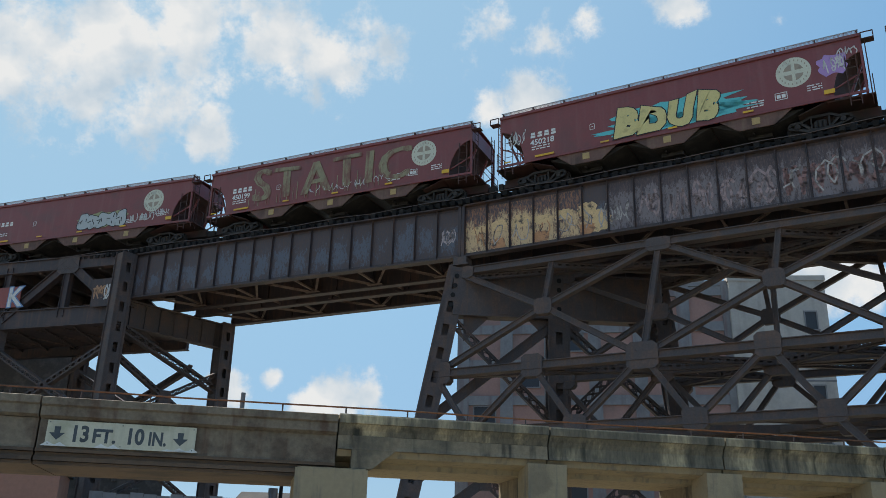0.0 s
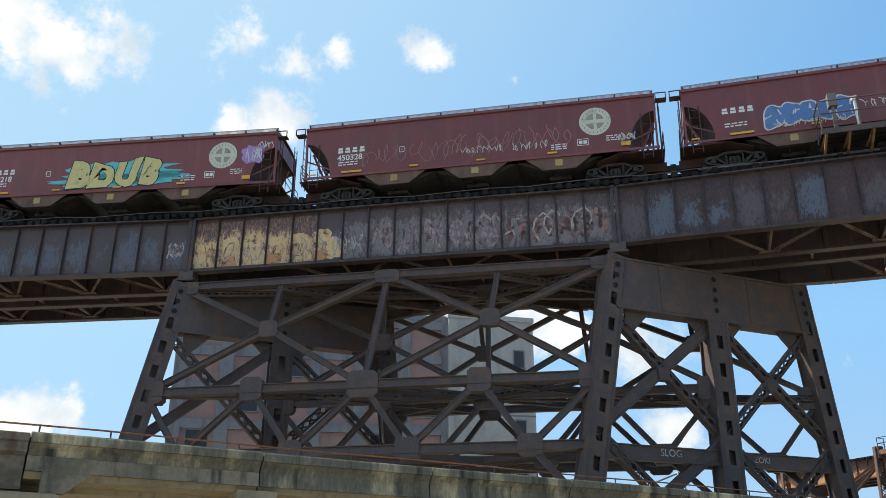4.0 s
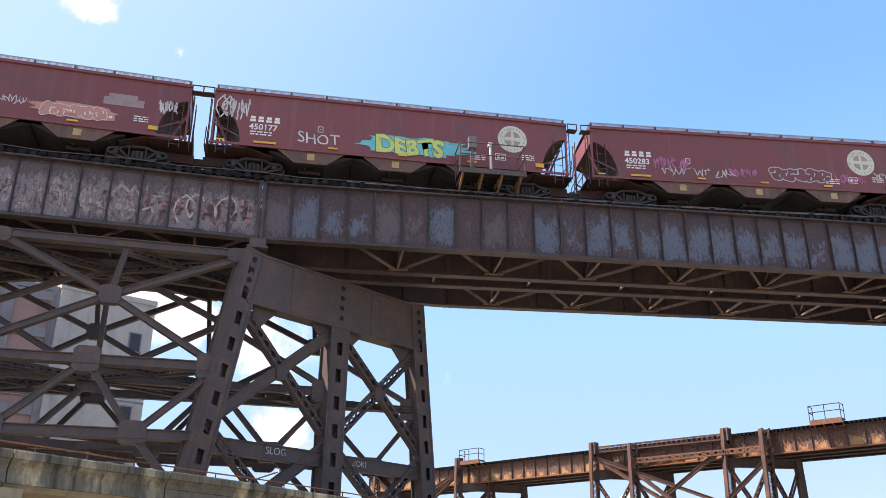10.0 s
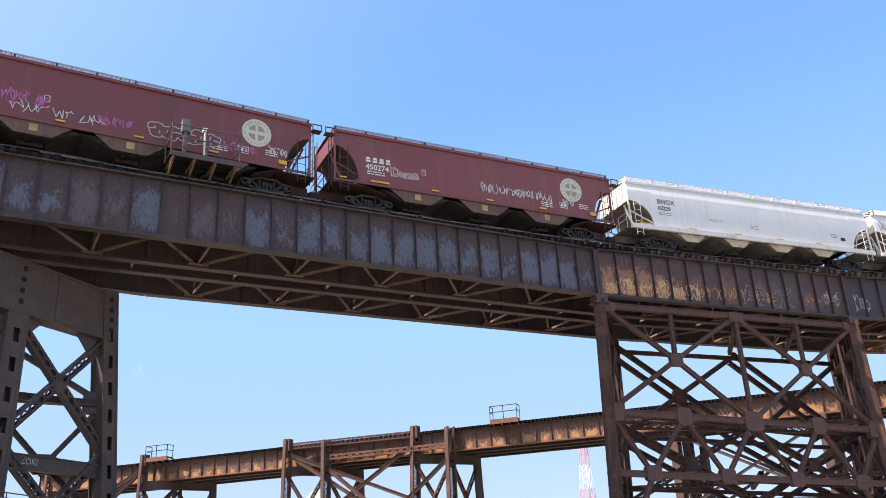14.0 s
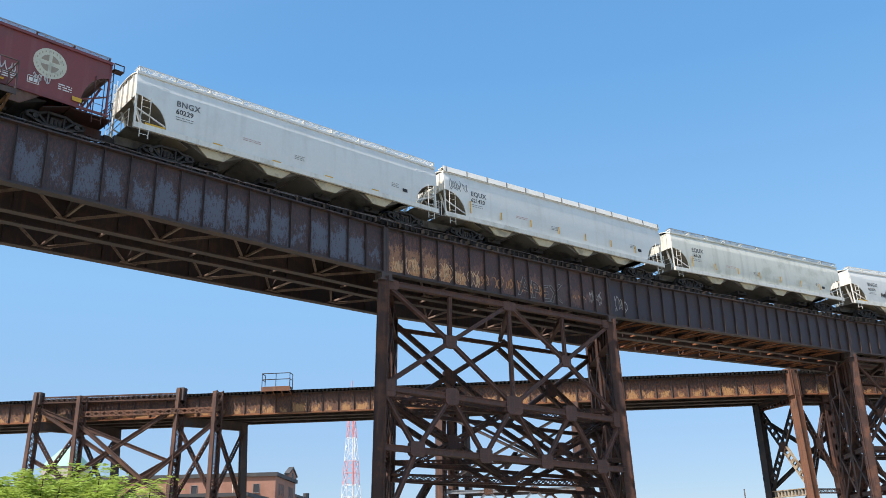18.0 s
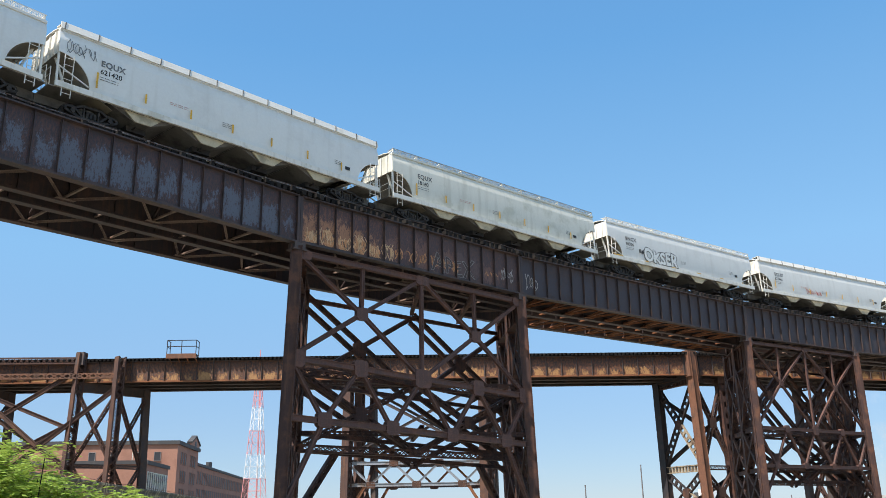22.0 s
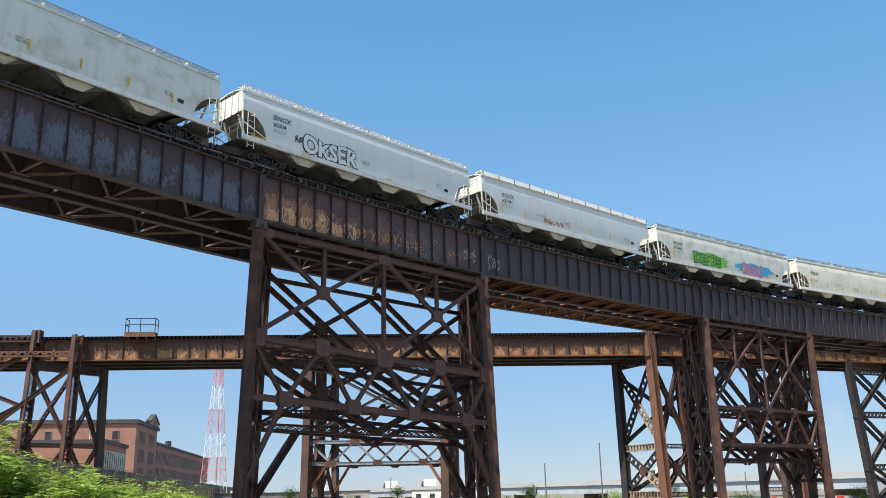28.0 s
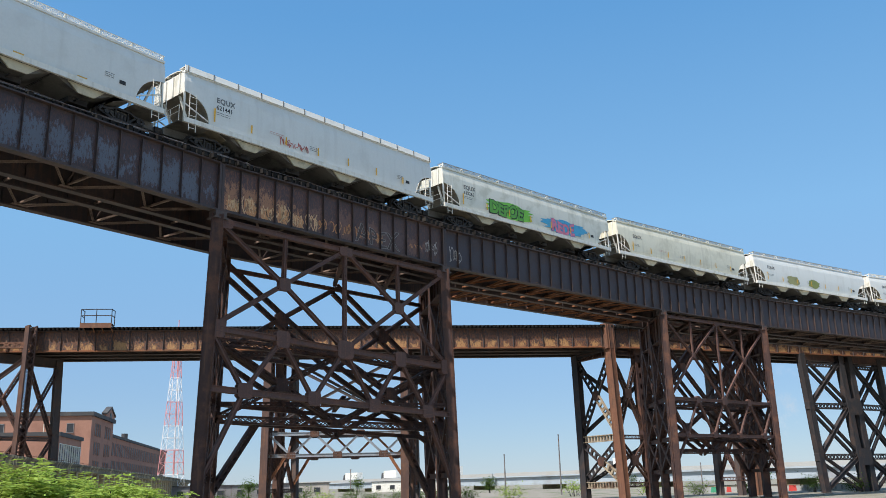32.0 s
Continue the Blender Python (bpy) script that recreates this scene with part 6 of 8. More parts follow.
def girder_graffiti():
    Y = -0.004
    org, crm, pnk, wht = worn_paint("old_orange_spray", (0.52, 0.25, 0.12), 0.45), worn_paint("old_cream_spray", (0.66, 0.45, 0.23), 0.3), worn_paint("old_pink_spray", (0.30, 0.17, 0.16)), worn_paint("old_white_spray", (0.42, 0.38, 0.36))
    b, d, a = SPAN["b"], SPAN["d"], SPAN["a"]
    worn_rose = worn_paint("old_rose_spray", (0.34, 0.25, 0.25), 0.55)
    for i in range(6):
        x = 0.35 + i * 1.12
        splash(b, x + 0.1, x + 1.0, 17.05, 17.5 + 0.12 * (i % 3), crm, Y - 0.001 * i, 200 + i, 22)
        if i % 2:
            splash(b, x + 0.1, x + 0.9, 16.15, 16.7, org, Y - 0.008, 220 + i, 18)
        scribble(b, x + 0.2, x + 1.0, 16.3, 17.5, wht if i % 3 else org, Y - 0.012, 320 + i, 1, 0.05)
    splash(b, 6.2, 7.6, 16.2, 17.3, crm, Y - 0.002, 208, 26)
    scribble(b, 7.0, 8.4, 16.3, 17.7, wht, Y - 0.01, 231, 4, 0.06)
    for i in range(9):
        scribble(b, 9.0 + i * 1.2, 10.0 + i * 1.2, 16.3, 17.9, worn_rose if i < 5 else pnk, Y - 0.008, 330 + i, 2, 0.11 if i < 5 else 0.16)
    for i in range(3):
        scribble(b, 15.0 + i * 1.4, 16.2 + i * 1.4, 16.4, 17.9, wht, Y - 0.012, 345 + i, 1, 0.07)
    DEEP = worn_paint("dull_brown_spray", (0.065, 0.045, 0.044))
    brn, dim = worn_paint("old_rust_spray", (0.55, 0.26, 0.12), 0.5), worn_paint("old_tan_spray", (0.66, 0.42, 0.24), 0.4)
    for i in range(6):
        x = 0.35 + i * 1.12
        if i < 5:
            splash(d, x + 0.1, x + 0.95, 16.12, 16.85 + 0.25 * (i % 2), brn, Y, 260 + i, 22)
        scribble(d, x + 0.1, x + 0.95, 16.2, 17.0 + 0.3 * (i % 2), dim, Y - 0.006, 270 + i, 3, 0.055)
    for i in range(6):
        scribble(d, 6.9 + i * 0.95, 7.6 + i * 0.95, 16.4, 17.2, brn, Y - 0.006, 300 + i, 2, 0.07)
    spray(d, "APEX", 9.9, 16.25, 1.55, DEEP, paint("chalk_spray", (0.27, 0.25, 0.235)), Y - 0.004, 0.0, 0.03, 0.0, 0.04)
    scribble(d, 14.6, 16.0, 16.7, 17.1, brn, Y, 292, 3, 0.06)
    scribble(d, 16.2, 17.4, 16.6, 17.6, wht, Y, 291, 4, 0.06)
    tr = SPAN["truss"]
    part("tagged_plate", Geo().box(33.0, 34.9, -0.5, -0.42, 15.5, 17.2), GIRDER, tr)
    scribble(tr, 33.1, 34.0, 16.0, 16.9, worn_paint("tag_orange", (0.45, 0.25, 0.14), 0.2), -0.5, 401, 3, 0.08)
    scribble(tr, 33.9, 34.8, 15.8, 17.0, WHITE_SPRAY, -0.504, 402, 3, 0.08)
    e2 = SPAN["e"]
    scribble(e2, 0.6, 1.7, 16.4, 17.6, wht, Y, 293, 5, 0.05)
    scribble(a, 20.2, 20.9, 16.7, 17.6, worn_paint("pale_pink_spray", (0.5, 0.42, 0.42)), Y, 295, 3, 0.06)


girder_graffiti()


def motions():
    """The train gathers speed as it rolls by."""
    def run(t):
        return 3.657 * t + 0.018 * t * t + 0.00018 * t ** 3
    for car, mid, ln in train:
        rows = []
        reach = ln / 2 - 2.0
        for k in range(33):
            s = mid - run(k)
            a, b = on(s - reach, 0, Z_RAIL), on(s + reach, 0, Z_RAIL)
            c = (a + b) / 2
            rows.append((float(k), pose(c.x, c.y, c.z, 0, 0, math.degrees(math.atan2(b.y - a.y, b.x - a.x)))))
        walk(car, rows)


# ---- second viaduct, behind ----
FAR_PTS = [(84.2, 103.0), (86.3, 84.5), (88.4, 64.6), (90.6, 46.3), (94.5, 13.0), (98.3, -17.5), (104.8, -35.4), (113.8, -56.8), (122.4, -76.4)]
FZ_TOP, FZ_BOT = 18.35, 16.2


def far_frame(a, b):
    d = Vector((b[0] - a[0], b[1] - a[1], 0))
    return Matrix.Translation((a[0], a[1], 0)) @ Matrix.Rotation(math.atan2(d.y, d.x), 4, "Z"), d.length


def far_span(a, b):
    """Plate girder span seen from its sunny side: x along it toward the right, the near face at -y when it runs that way."""
    f, ln = far_frame(a, b)
    t = thing("girder_span", "rusty orange plate girder span of the farther viaduct", "bridge girder", "girder spans of the farther viaduct", m=f)
    # the near side is to the right of travel (-y)
    zt, zb = FZ_TOP, FZ_BOT
    part("top_flange", Geo().box(0.05, ln - 0.05, -0.24, 0.24, zt, zt + 0.06), STEEL, t)
    part("bottom_flange", profile_bar([(-0.24, zb - 0.06), (0.24, zb - 0.06), (0.24, zb), (0.02, zb), (0.02, zb + 0.14), (-0.02, zb + 0.14), (-0.02, zb + 0.01), (-0.24, zb)], 0.05, ln - 0.05), RUST, t)
    n = max(1, round((ln - 0.1) / 1.75))
    w = (ln - 0.1) / n
    for i in range(n):
        part("web_panel", web_panel(w, zt - zb, WEB_FAR), WEB_FAR, t, m=pose(0.05 + (i + 0.5) * w, 0, (zt + zb) / 2))
    for i in range(n + 1):
        part("stiffener", stiffener_mesh(zt - zb - 0.02, STEEL, 0.14), STEEL, t, m=pose(0.05 + i * w, -0.021, (zt + zb) / 2))
    for y in (2.4, 4.8, 7.2):
        loop = [(y - 0.22, zb - 0.08), (y + 0.22, zb - 0.08), (y + 0.22, zb), (y + 0.02, zb), (y + 0.02, zt), (y - 0.02, zt), (y - 0.02, zb), (y - 0.22, zb)]
        part("inner_girder", profile_bar(loop, 0.05, ln - 0.05), STEEL, t)
    # ties with ragged ends
    g = Geo()
    rng = random.Random(int(abs(a[0] * 7 + a[1])))
    x = 0.2
    while x < ln:
        o = rng.uniform(-0.08, 0.05)
        g.box(x - 0.11, x + 0.11, -0.62 + o, 7.8, zt + 0.06, zt + 0.3)
        x += 0.44
    tagged(part("tie_bed", g, TIE, t), kind="stuff")
    for k in range(2):
        part("walk_board", Geo().box(0, ln, -0.50 + 0.34 * k, -0.18 + 0.34 * k, zt + 0.3, zt + 0.345), TIE, t)
    # Unseen boarding added to keep sunlight between the ties off the inner girders.
    part("deck_board", Geo().box(0, ln, 0.45, 7.7, zt + 0.305, zt + 0.34), TIE, t)
    part("guard_timber", Geo().box(0, ln, 0.24, 0.42, zt + 0.3, zt + 0.44), TIE, t)
    return t


for a_pt, b_pt in zip(FAR_PTS[:-1], FAR_PTS[1:]):
    far_span(a_pt, b_pt)


def v3(p, z):
    return Vector((p[0], p[1], z))


FAR_STEEL = material("brown_rusted_steel", (0.070, 0.038, 0.032), 0.8, 0.0, (0.115, 0.056, 0.036), 0.7, 0.55, 10, 0.3, 0.25, 20, streak=(0.15, 0.07, 0.04), streak_amount=0.6)


RED_LEG = material("red_rusted_steel", (0.18, 0.080, 0.048), 0.8, 0.0, (0.11, 0.058, 0.042), 0.7, 0.55, 10, 0.3, 0.25, 20, streak=(0.26, 0.13, 0.07), streak_amount=0.5)


# Near portal steel paled; light from the sky is put into its colour.
PALE_STEEL = material("skylit_blue_grey_steel", (0.27, 0.30, 0.34), 0.7, 0.0, (0.20, 0.16, 0.14), 1.0, 0.45, 10, 0.2, 0.15)


def far_tower(left, right, label, near_mat=FAR_STEEL, top_out=19.3, portal=False, beam=False, far_mat=STEEL):
    """Two cross frames, each of a near, a middle and a far leg, joined by crossed braces."""
    t = thing("trestle_tower", label, "trestle tower", "towers of the farther viaduct")
    rows = (left, right)
    for row in rows:
        side = (v3(row[2], 0) - v3(row[0], 0)).normalized()
        for i, (p, zt) in enumerate(zip(row, (top_out, top_out - 0.5 if i_tall(row) else FZ_BOT, FZ_BOT - 0.1))):
            drift = (v3(row[0], 0) - v3(row[2], 0)).normalized() * (0.6, 0.2, -0.5)[i]
            foot = v3(p, GROUND) + drift
            if i < 2 and near_mat is not FAR_STEEL:
                column(v3(p, zt), foot, 0.66, 0.6, side, near_mat, t, holes=False)
            elif i < 2:
                part("leg", laced_member(v3(p, zt), foot, 0.95 if near_mat is FAR_STEEL else 0.66, 0.85 if near_mat is FAR_STEEL else 0.6, side, 0.75, 0.1), near_mat, t)
                part("base_plate", Geo().box(foot.x - 0.5, foot.x + 0.5, foot.y - 0.5, foot.y + 0.5, GROUND - 0.1, GROUND + 0.12), CONCRETE, t)
            else:
                column(v3(p, zt), foot, 0.6, 0.6, side, far_mat, t, holes=False)
        n = side.cross(Vector((0, 0, 1)))
        part("cap_girder", plate_member(v3(row[0], FZ_BOT - 0.55), v3(row[2], FZ_BOT - 0.55), 0.5, 1.0, n, 0.06), STEEL, t)
        for za, zb in ((15.0, 7.4), (7.4, 1.4)):
            for p, q in ((row[0], row[1]), (row[1], row[2])):
                for z0, z1 in ((za, zb), (zb, za)):
                    a, b = v3(p, z0), v3(q, z1)
                    part("cross_brace", laced_member(a, b, 0.42 if near_mat is FAR_STEEL else 0.62, 0.3, (b - a).normalized().cross(n), 0.6 if near_mat is FAR_STEEL else 0.9, 0.07 if near_mat is FAR_STEEL else 0.1), BROWN_STEEL, t)
            part("strut", laced_member(v3(row[0], zb), v3(row[2], zb), 0.42, 0.4, (0, 0, 1), 0.45), STEEL, t)
        part("leg_cap", Geo().box(row[0][0] - 0.42, row[0][0] + 0.42, row[0][1] - 0.42, row[0][1] + 0.42, top_out - 1.3, top_out + 0.1), STEEL, t)
    d = (v3(right[0], 0) - v3(left[0], 0)).normalized()
    n = d.cross(Vector((0, 0, 1)))
    for i in (0, 1):
        a, b = left[i], right[i]
        if not portal:
            for z0, z1 in ((17.6, 7.0), (7.0, 17.6), (17.6, 11.0), (12.0, 3.0), (3.0, 12.0)) if i == 0 else ((15.6, 3.0), (3.0, 15.6)):
                part("diagonal", plate_member(v3(a, z0), v3(b, z1), 0.46 if near_mat is FAR_STEEL else 0.3, 0.42 if near_mat is FAR_STEEL else 0.3, n, 0.05), FAR_STEEL, t)
    if beam:
        part("deck_lattice", laced_member(v3(left[0], 18.5), v3(right[0], 18.5), 0.75, 0.3, (0, 0, 1), 0.6, 0.07), FAR_STEEL, t)
        part("lower_lattice", laced_member(v3(left[1], 16.75), v3(right[1], 16.75), 0.62, 0.3, (0, 0, 1), 0.9, 0.14), RED_LEG, t)
    if portal:
        for row_i in (0, 2):
            a, b = left[row_i], right[row_i]
            zt, zb = 7.2, 4.95
            for z in (zt, zb):
                part("portal_beam", plate_member(v3(a, z), v3(b, z), 0.3, 0.34, n, 0.04), PALE_STEEL if row_i == 0 else STEEL, t)
            for k in range(6):
                p, q = v3(a, zb).lerp(v3(b, zb), k / 6), v3(a, zb).lerp(v3(b, zb), (k + 1) / 6)
                p.z, q.z = (zt, zb) if k % 2 == 0 else (zb, zt)
                part("web_member", plate_member(p, q, 0.22, 0.24, n, 0.03), PALE_STEEL if row_i == 0 else RUST, t)
                part("gusset_plate", gusset(q, d, (0, 0, 1), n, 0.95, 0.7, 0.3), FAR_STEEL, t)
            for u0, z0, u1, z1 in ((0.13, zb, 0.0, 2.0), (0.87, zb, 1.0, 2.0)):
                part("knee_brace", plate_member(v3(a, 0).lerp(v3(b, 0), u0) + Vector((0, 0, z0)), v3(a, 0).lerp(v3(b, 0), u1) + Vector((0, 0, z1)), 0.3, 0.3, n, 0.03), RUST, t)
            for z0, z1 in ((15.6, 8.0), (8.0, 15.6)):
                part("diagonal", plate_member(v3(a, z0), v3(b, z1), 0.3, 0.3, n, 0.03), STEEL, t)
    return t


def i_tall(row):
    return row[1][1] > 30


far_tower([(87.3, 64.2), (87.9, 59.1), (95.6, 59.2)], [(89.9, 48.1), (90.0, 43.7), (96.4, 43.4)], "rusty laced steel tower of the farther viaduct", beam=True)
far_tower([(84.5, 84.5), (88.6, 82.5), (93.0, 80.5)], [(83.2, 100.0), (87.5, 99.0), (91.5, 97.0)], "rusty laced steel tower of the farther viaduct")
far_tower([(94.0, 19.3), (96.2, 18.5), (99.8, 17.6)], [(95.7, 4.8), (97.8, 4.4), (101.6, 4.0)], "far tower with a pale portal truss and curved knees", portal=True, top_out=16.1)
def ladder_member(a, b, w, d, side, pitch=0.75):
    """Two flat chords joined by broad batten plates."""
    g = Geo()
    a, b = Vector(a), Vector(b)
    ax = (b - a).normalized()
    sd = Vector(side) - ax * Vector(side).dot(ax)
    sd.normalize()
    for k in (-1, 1):
        g.bar(a + sd * (k * (w / 2 - 0.05)), b + sd * (k * (w / 2 - 0.05)), 0.1, d, sd)
    n = max(2, int((b - a).length / pitch))
    for i in range(n):
        p, q = a.lerp(b, (i + 0.3) / n), a.lerp(b, (i + 0.7) / n)
        g.bar(p, q, w - 0.12, d * 0.6, sd)
    return g


# Steel darkened for faces turned from the sun; the shade is in the colour.
DARK_STEEL = material("shade_dark_steel", (0.030, 0.028, 0.032), 0.75, 0.0, (0.060, 0.040, 0.035), 0.9, 0.5, 12, 0.3, 0.25, 20, streak=(0.09, 0.05, 0.035), streak_amount=0.4)
CREAM_STEEL = material("mottled_cream_steel", (0.36, 0.30, 0.22), 0.75, 0.0, (0.13, 0.085, 0.06), 1.2, 0.6, 12, 0.3, 0.2, 20, streak=(0.20, 0.10, 0.05), streak_amount=0.5)


def orange_tower():
    """A skewed tower: one dark and two red legs, broad battened crosses between the first pair, thin laced ones between the second."""
    t = thing("trestle_tower", "rusty orange steel tower with broad battened braces", "trestle tower", "towers of the farther viaduct")
    dark, red, rear = ((103.9, -15.2), (103.9, -15.4)), ((98.4, -18.2), (98.3, -18.75)), ((100.7, -21.6), (100.5, -22.2))

    def at(leg, z):
        k = (18.8 - z) / 19.3
        return v3(leg[0], z).lerp(v3(leg[1], z), k)
    for leg, zt, w, mat in ((dark, 16.0, 0.85, DARK_STEEL), (red, 18.8, 0.9, RED_LEG), (rear, 17.6, 0.95, BROWN_STEEL)):
        side = at(red, 0) - at(dark, 0) if leg is not rear else at(rear, 0) - at(red, 0)
        column(at(leg, zt), at(leg, GROUND), w, 0.7, side, mat, t, holes=leg is rear)
    for a, b, mat, laced in ((dark, red, BROWN_STEEL, False), (red, rear, FAR_STEEL, True)):
        n = (at(b, 0) - at(a, 0)).cross(Vector((0, 0, 1))).normalized()
        u = (at(b, 0) - at(a, 0)).normalized()
        for za, zb in ((15.4, 6.6), (5.9, 1.4)):
            for z0, z1 in ((za, zb), (zb, za)):
                p, q = at(a, z0), at(b, z1)
                sd = (q - p).normalized().cross(n)
                if laced:
                    part("cross_brace", laced_member(p, q, 0.55, 0.34, sd, 0.5, 0.07), mat, t)
                else:
                    # the lower half of one brace is a mottled cream
                    m = p.lerp(q, 0.5)
                    part("cross_brace", ladder_member(p, m, 0.8, 0.3, sd), DARK_STEEL, t)
                    part("cross_brace", ladder_member(m, q, 0.8, 0.3, sd), CREAM_STEEL if z0 > z1 else DARK_STEEL, t)
            c = (at(a, za) + at(b, zb) + at(a, zb) + at(b, za)) / 4
            part("gusset_plate", gusset(c, u, (0, 0, 1), n, 1.0, 1.0, 0.36), mat, t)
        for z in (15.6, 6.2, 1.1):
            part("strut", ladder_member(at(a, z), at(b, z), 0.75, 0.4, (0, 0, 1), 0.5) if not laced else laced_member(at(a, z), at(b, z), 0.5, 0.34, (0, 0, 1), 0.5), CREAM_STEEL if z < 7 and not laced else mat, t)
    n = (at(red, 0) - at(dark, 0)).cross(Vector((0, 0, 1))).normalized()
    part("knee_girder", plate_member(at(dark, 15.9), at(red, 16.4), 0.5, 0.9, n, 0.06), DARK_STEEL, t)
    part("leg_cap", Geo().bar(at(red, 16.0), at(red, 18.9), 1.2, 0.95, n), RED_LEG, t)
    part("leg_cap", Geo().bar(at(rear, 15.4), at(rear, 18.0), 1.4, 1.0, n), FAR_STEEL, t)
    part("raking_beam", plate_member(at(red, 15.6), at(rear, 18.0), 0.5, 0.4, n, 0.06), RED_LEG, t)
    for z0, z1 in ((14.6, 8.6), (6.6, 12.2), (1.0, 5.4)):
        part("diagonal", plate_member(at(dark, z0), at(rear, z1), 0.36, 0.34, n, 0.04), DARK_STEEL, t)
    # the second bent, farther along
    legs = ((103.9, -35.1), (106.6, -34.1), (110.0, -32.6))
    for p in legs:
        column(v3(p, 17.5 if p is legs[0] else 16.1), v3(p, GROUND), 0.66, 0.6, (0.87, 0.4, 0), RED_LEG if p is legs[0] else STEEL, t, holes=False)
    for p, q in zip(legs[:-1], legs[1:]):
        for za, zb in ((15.0, 7.4), (7.4, 1.4)):
            for z0, z1 in ((za, zb), (zb, za)):
                a, b = v3(p, z0), v3(q, z1)
                part("cross_brace", laced_member(a, b, 0.5, 0.3, (b - a).normalized().cross(Vector((0.4, -0.9, 0))), 0.7, 0.08), BROWN_STEEL, t)
    for z in (15.6, 7.4, 1.4):
        part("strut", laced_member(v3(legs[0], z), v3(legs[2], z), 0.5, 0.4, (0, 0, 1), 0.5), BROWN_STEEL, t)


orange_tower()


def end_tower():
    """The last tower: a lone outer leg, a pair of legs beside it, and broad crossed braces."""
    t = thing("trestle_tower", "dark laced steel tower at the far end", "trestle tower", "towers of the farther viaduct")
    tops = [(108.2, -43.65), (111.3, -49.7), (112.5, -51.4), (116.5, -57.0), (118.3, -60.2)]
    lean = Vector((0.35, -0.94, 0)) * 1.25
    for p in tops:
        column(v3(p, 16.2), v3(p, GROUND) + lean, 0.72, 0.7, (0.5, -0.87, 0), DARK_STEEL, t, holes=False)
    n = Vector((0.87, 0.5, 0))

    def at(i, z):
        return v3(tops[i], z) + lean * ((16.2 - z) / 16.7)
    for i, k in ((0, 1), (3, 2)):
        for za, zb in ((15.6, 9.8), (9.8, 3.65), (3.65, -0.3)):
            p, q = at(i, za), at(k, zb)
            sd = (q - p).normalized().cross(n)
            for o in (-0.42, 0.42):
                part("cross_brace", laced_member(p + sd * o, q + sd * o, 0.34, 0.3, sd, 0.5, 0.07), DARK_STEEL, t)
            part("cross_brace", plate_member(at(k, za), at(i, zb), 0.5, 0.5, n, 0.06), DARK_STEEL, t)
        for z in (14.9, 9.8, 3.65):
            part("strut", laced_member(at(i, z), at(k, z), 0.75 if z < 12 else 0.5, 0.4, (0, 0, 1), 0.6, 0.12), DARK_STEEL, t)
    for z in (9.8, 3.65):
        part("gusset_plate", gusset((at(1, z) + at(2, z)) / 2, (0.5, -0.87, 0), (0, 0, 1), n, 2.4, 2.0, 0.9), DARK_STEEL, t)
        part("gusset_plate", gusset(at(0, z), (0.5, -0.87, 0), (0, 0, 1), n, 0.85, 1.2, 0.74), DARK_STEEL, t)
    part("cap_girder", plate_member(v3(tops[0], 15.9), v3(tops[-1], 15.9), 0.5, 0.9, n, 0.06), FAR_STEEL, t)


end_tower()


OCHRE = material("dull_ochre_paint", (0.23, 0.13, 0.06), 0.7, 0.0, (0.10, 0.06, 0.045), 2.0, 0.55, 20, 0.2, 0.0)


def refuge(m, label, length=3.1, deep=1.2, mat=STEEL, stripes=False, tall=1.12):
    """A railed refuge platform bracketed out from the deck; x along the track, -y outward, z from its floor."""
    t = thing("refuge_platform", label, "platform", "refuge platforms", m=m)
    pipe = 0.03 if stripes else 0.048
    for i in range(7):
        y = -deep + deep * i / 7
        part("floor_plank", Geo().box(0, length, y + 0.01, y + deep / 7 - 0.01, -0.06, 0.0), TIE, t)
    for x in (0.0, length / 2, length):
        part("post", Geo().tube((x, -deep, -0.1), (x, -deep, tall), pipe, 6), mat, t)
    for x in (0.0, length):
        part("post", Geo().tube((x, -0.1, -0.1), (x, -0.1, tall), pipe, 6), mat, t)
    for z in (tall * 0.54, tall - 0.02):
        g = Geo().tube((0, -deep, z), (length, -deep, z), pipe * 0.93, 6).tube((0, -deep, z), (0, 0, z), pipe * 0.93, 6).tube((length, -deep, z), (length, 0, z), pipe * 0.93, 6)
        part("railing", g, mat, t)
    part("edge_beam", Geo().box(-0.05, length + 0.05, -deep - 0.06, -deep, -0.22 if stripes else -0.5, 0.02), STEEL if stripes else RED_LEG, t)
    for i in range(4):
        x = 0.15 + (length - 0.3) * i / 3
        part("bracket", Geo().bar((x, -deep, -0.16), (x, 0.25, -0.75), 0.09, 0.09, (1, 0, 0)).bar((x, -deep, -0.13), (x, 0.4, -0.13), 0.09, 0.1, (1, 0, 0)), OCHRE if stripes else RUST, t)
    return t


fr, _ = frame_at(143.5, 146.6, -1.75, 19.62)
rf = refuge(fr, "small railed refuge platform with yellow brackets beside the track", 3.0, 1.25, STEEL, True, 1.35)
part("relay_box", Geo().box(0.5, 0.85, -0.85, -0.5, 1.3, 1.9).box(0.6, 0.75, -0.72, -0.62, 0.0, 1.3), STEEL_LIGHT, rf, "grey metal box on a post")
part("signal_post", Geo().tube((1.55, -0.6, 0.0), (1.55, -0.6, 1.6), 0.05, 8).box(1.45, 1.65, -0.7, -0.5, 1.55, 1.72), CREAM, rf, "short white post")
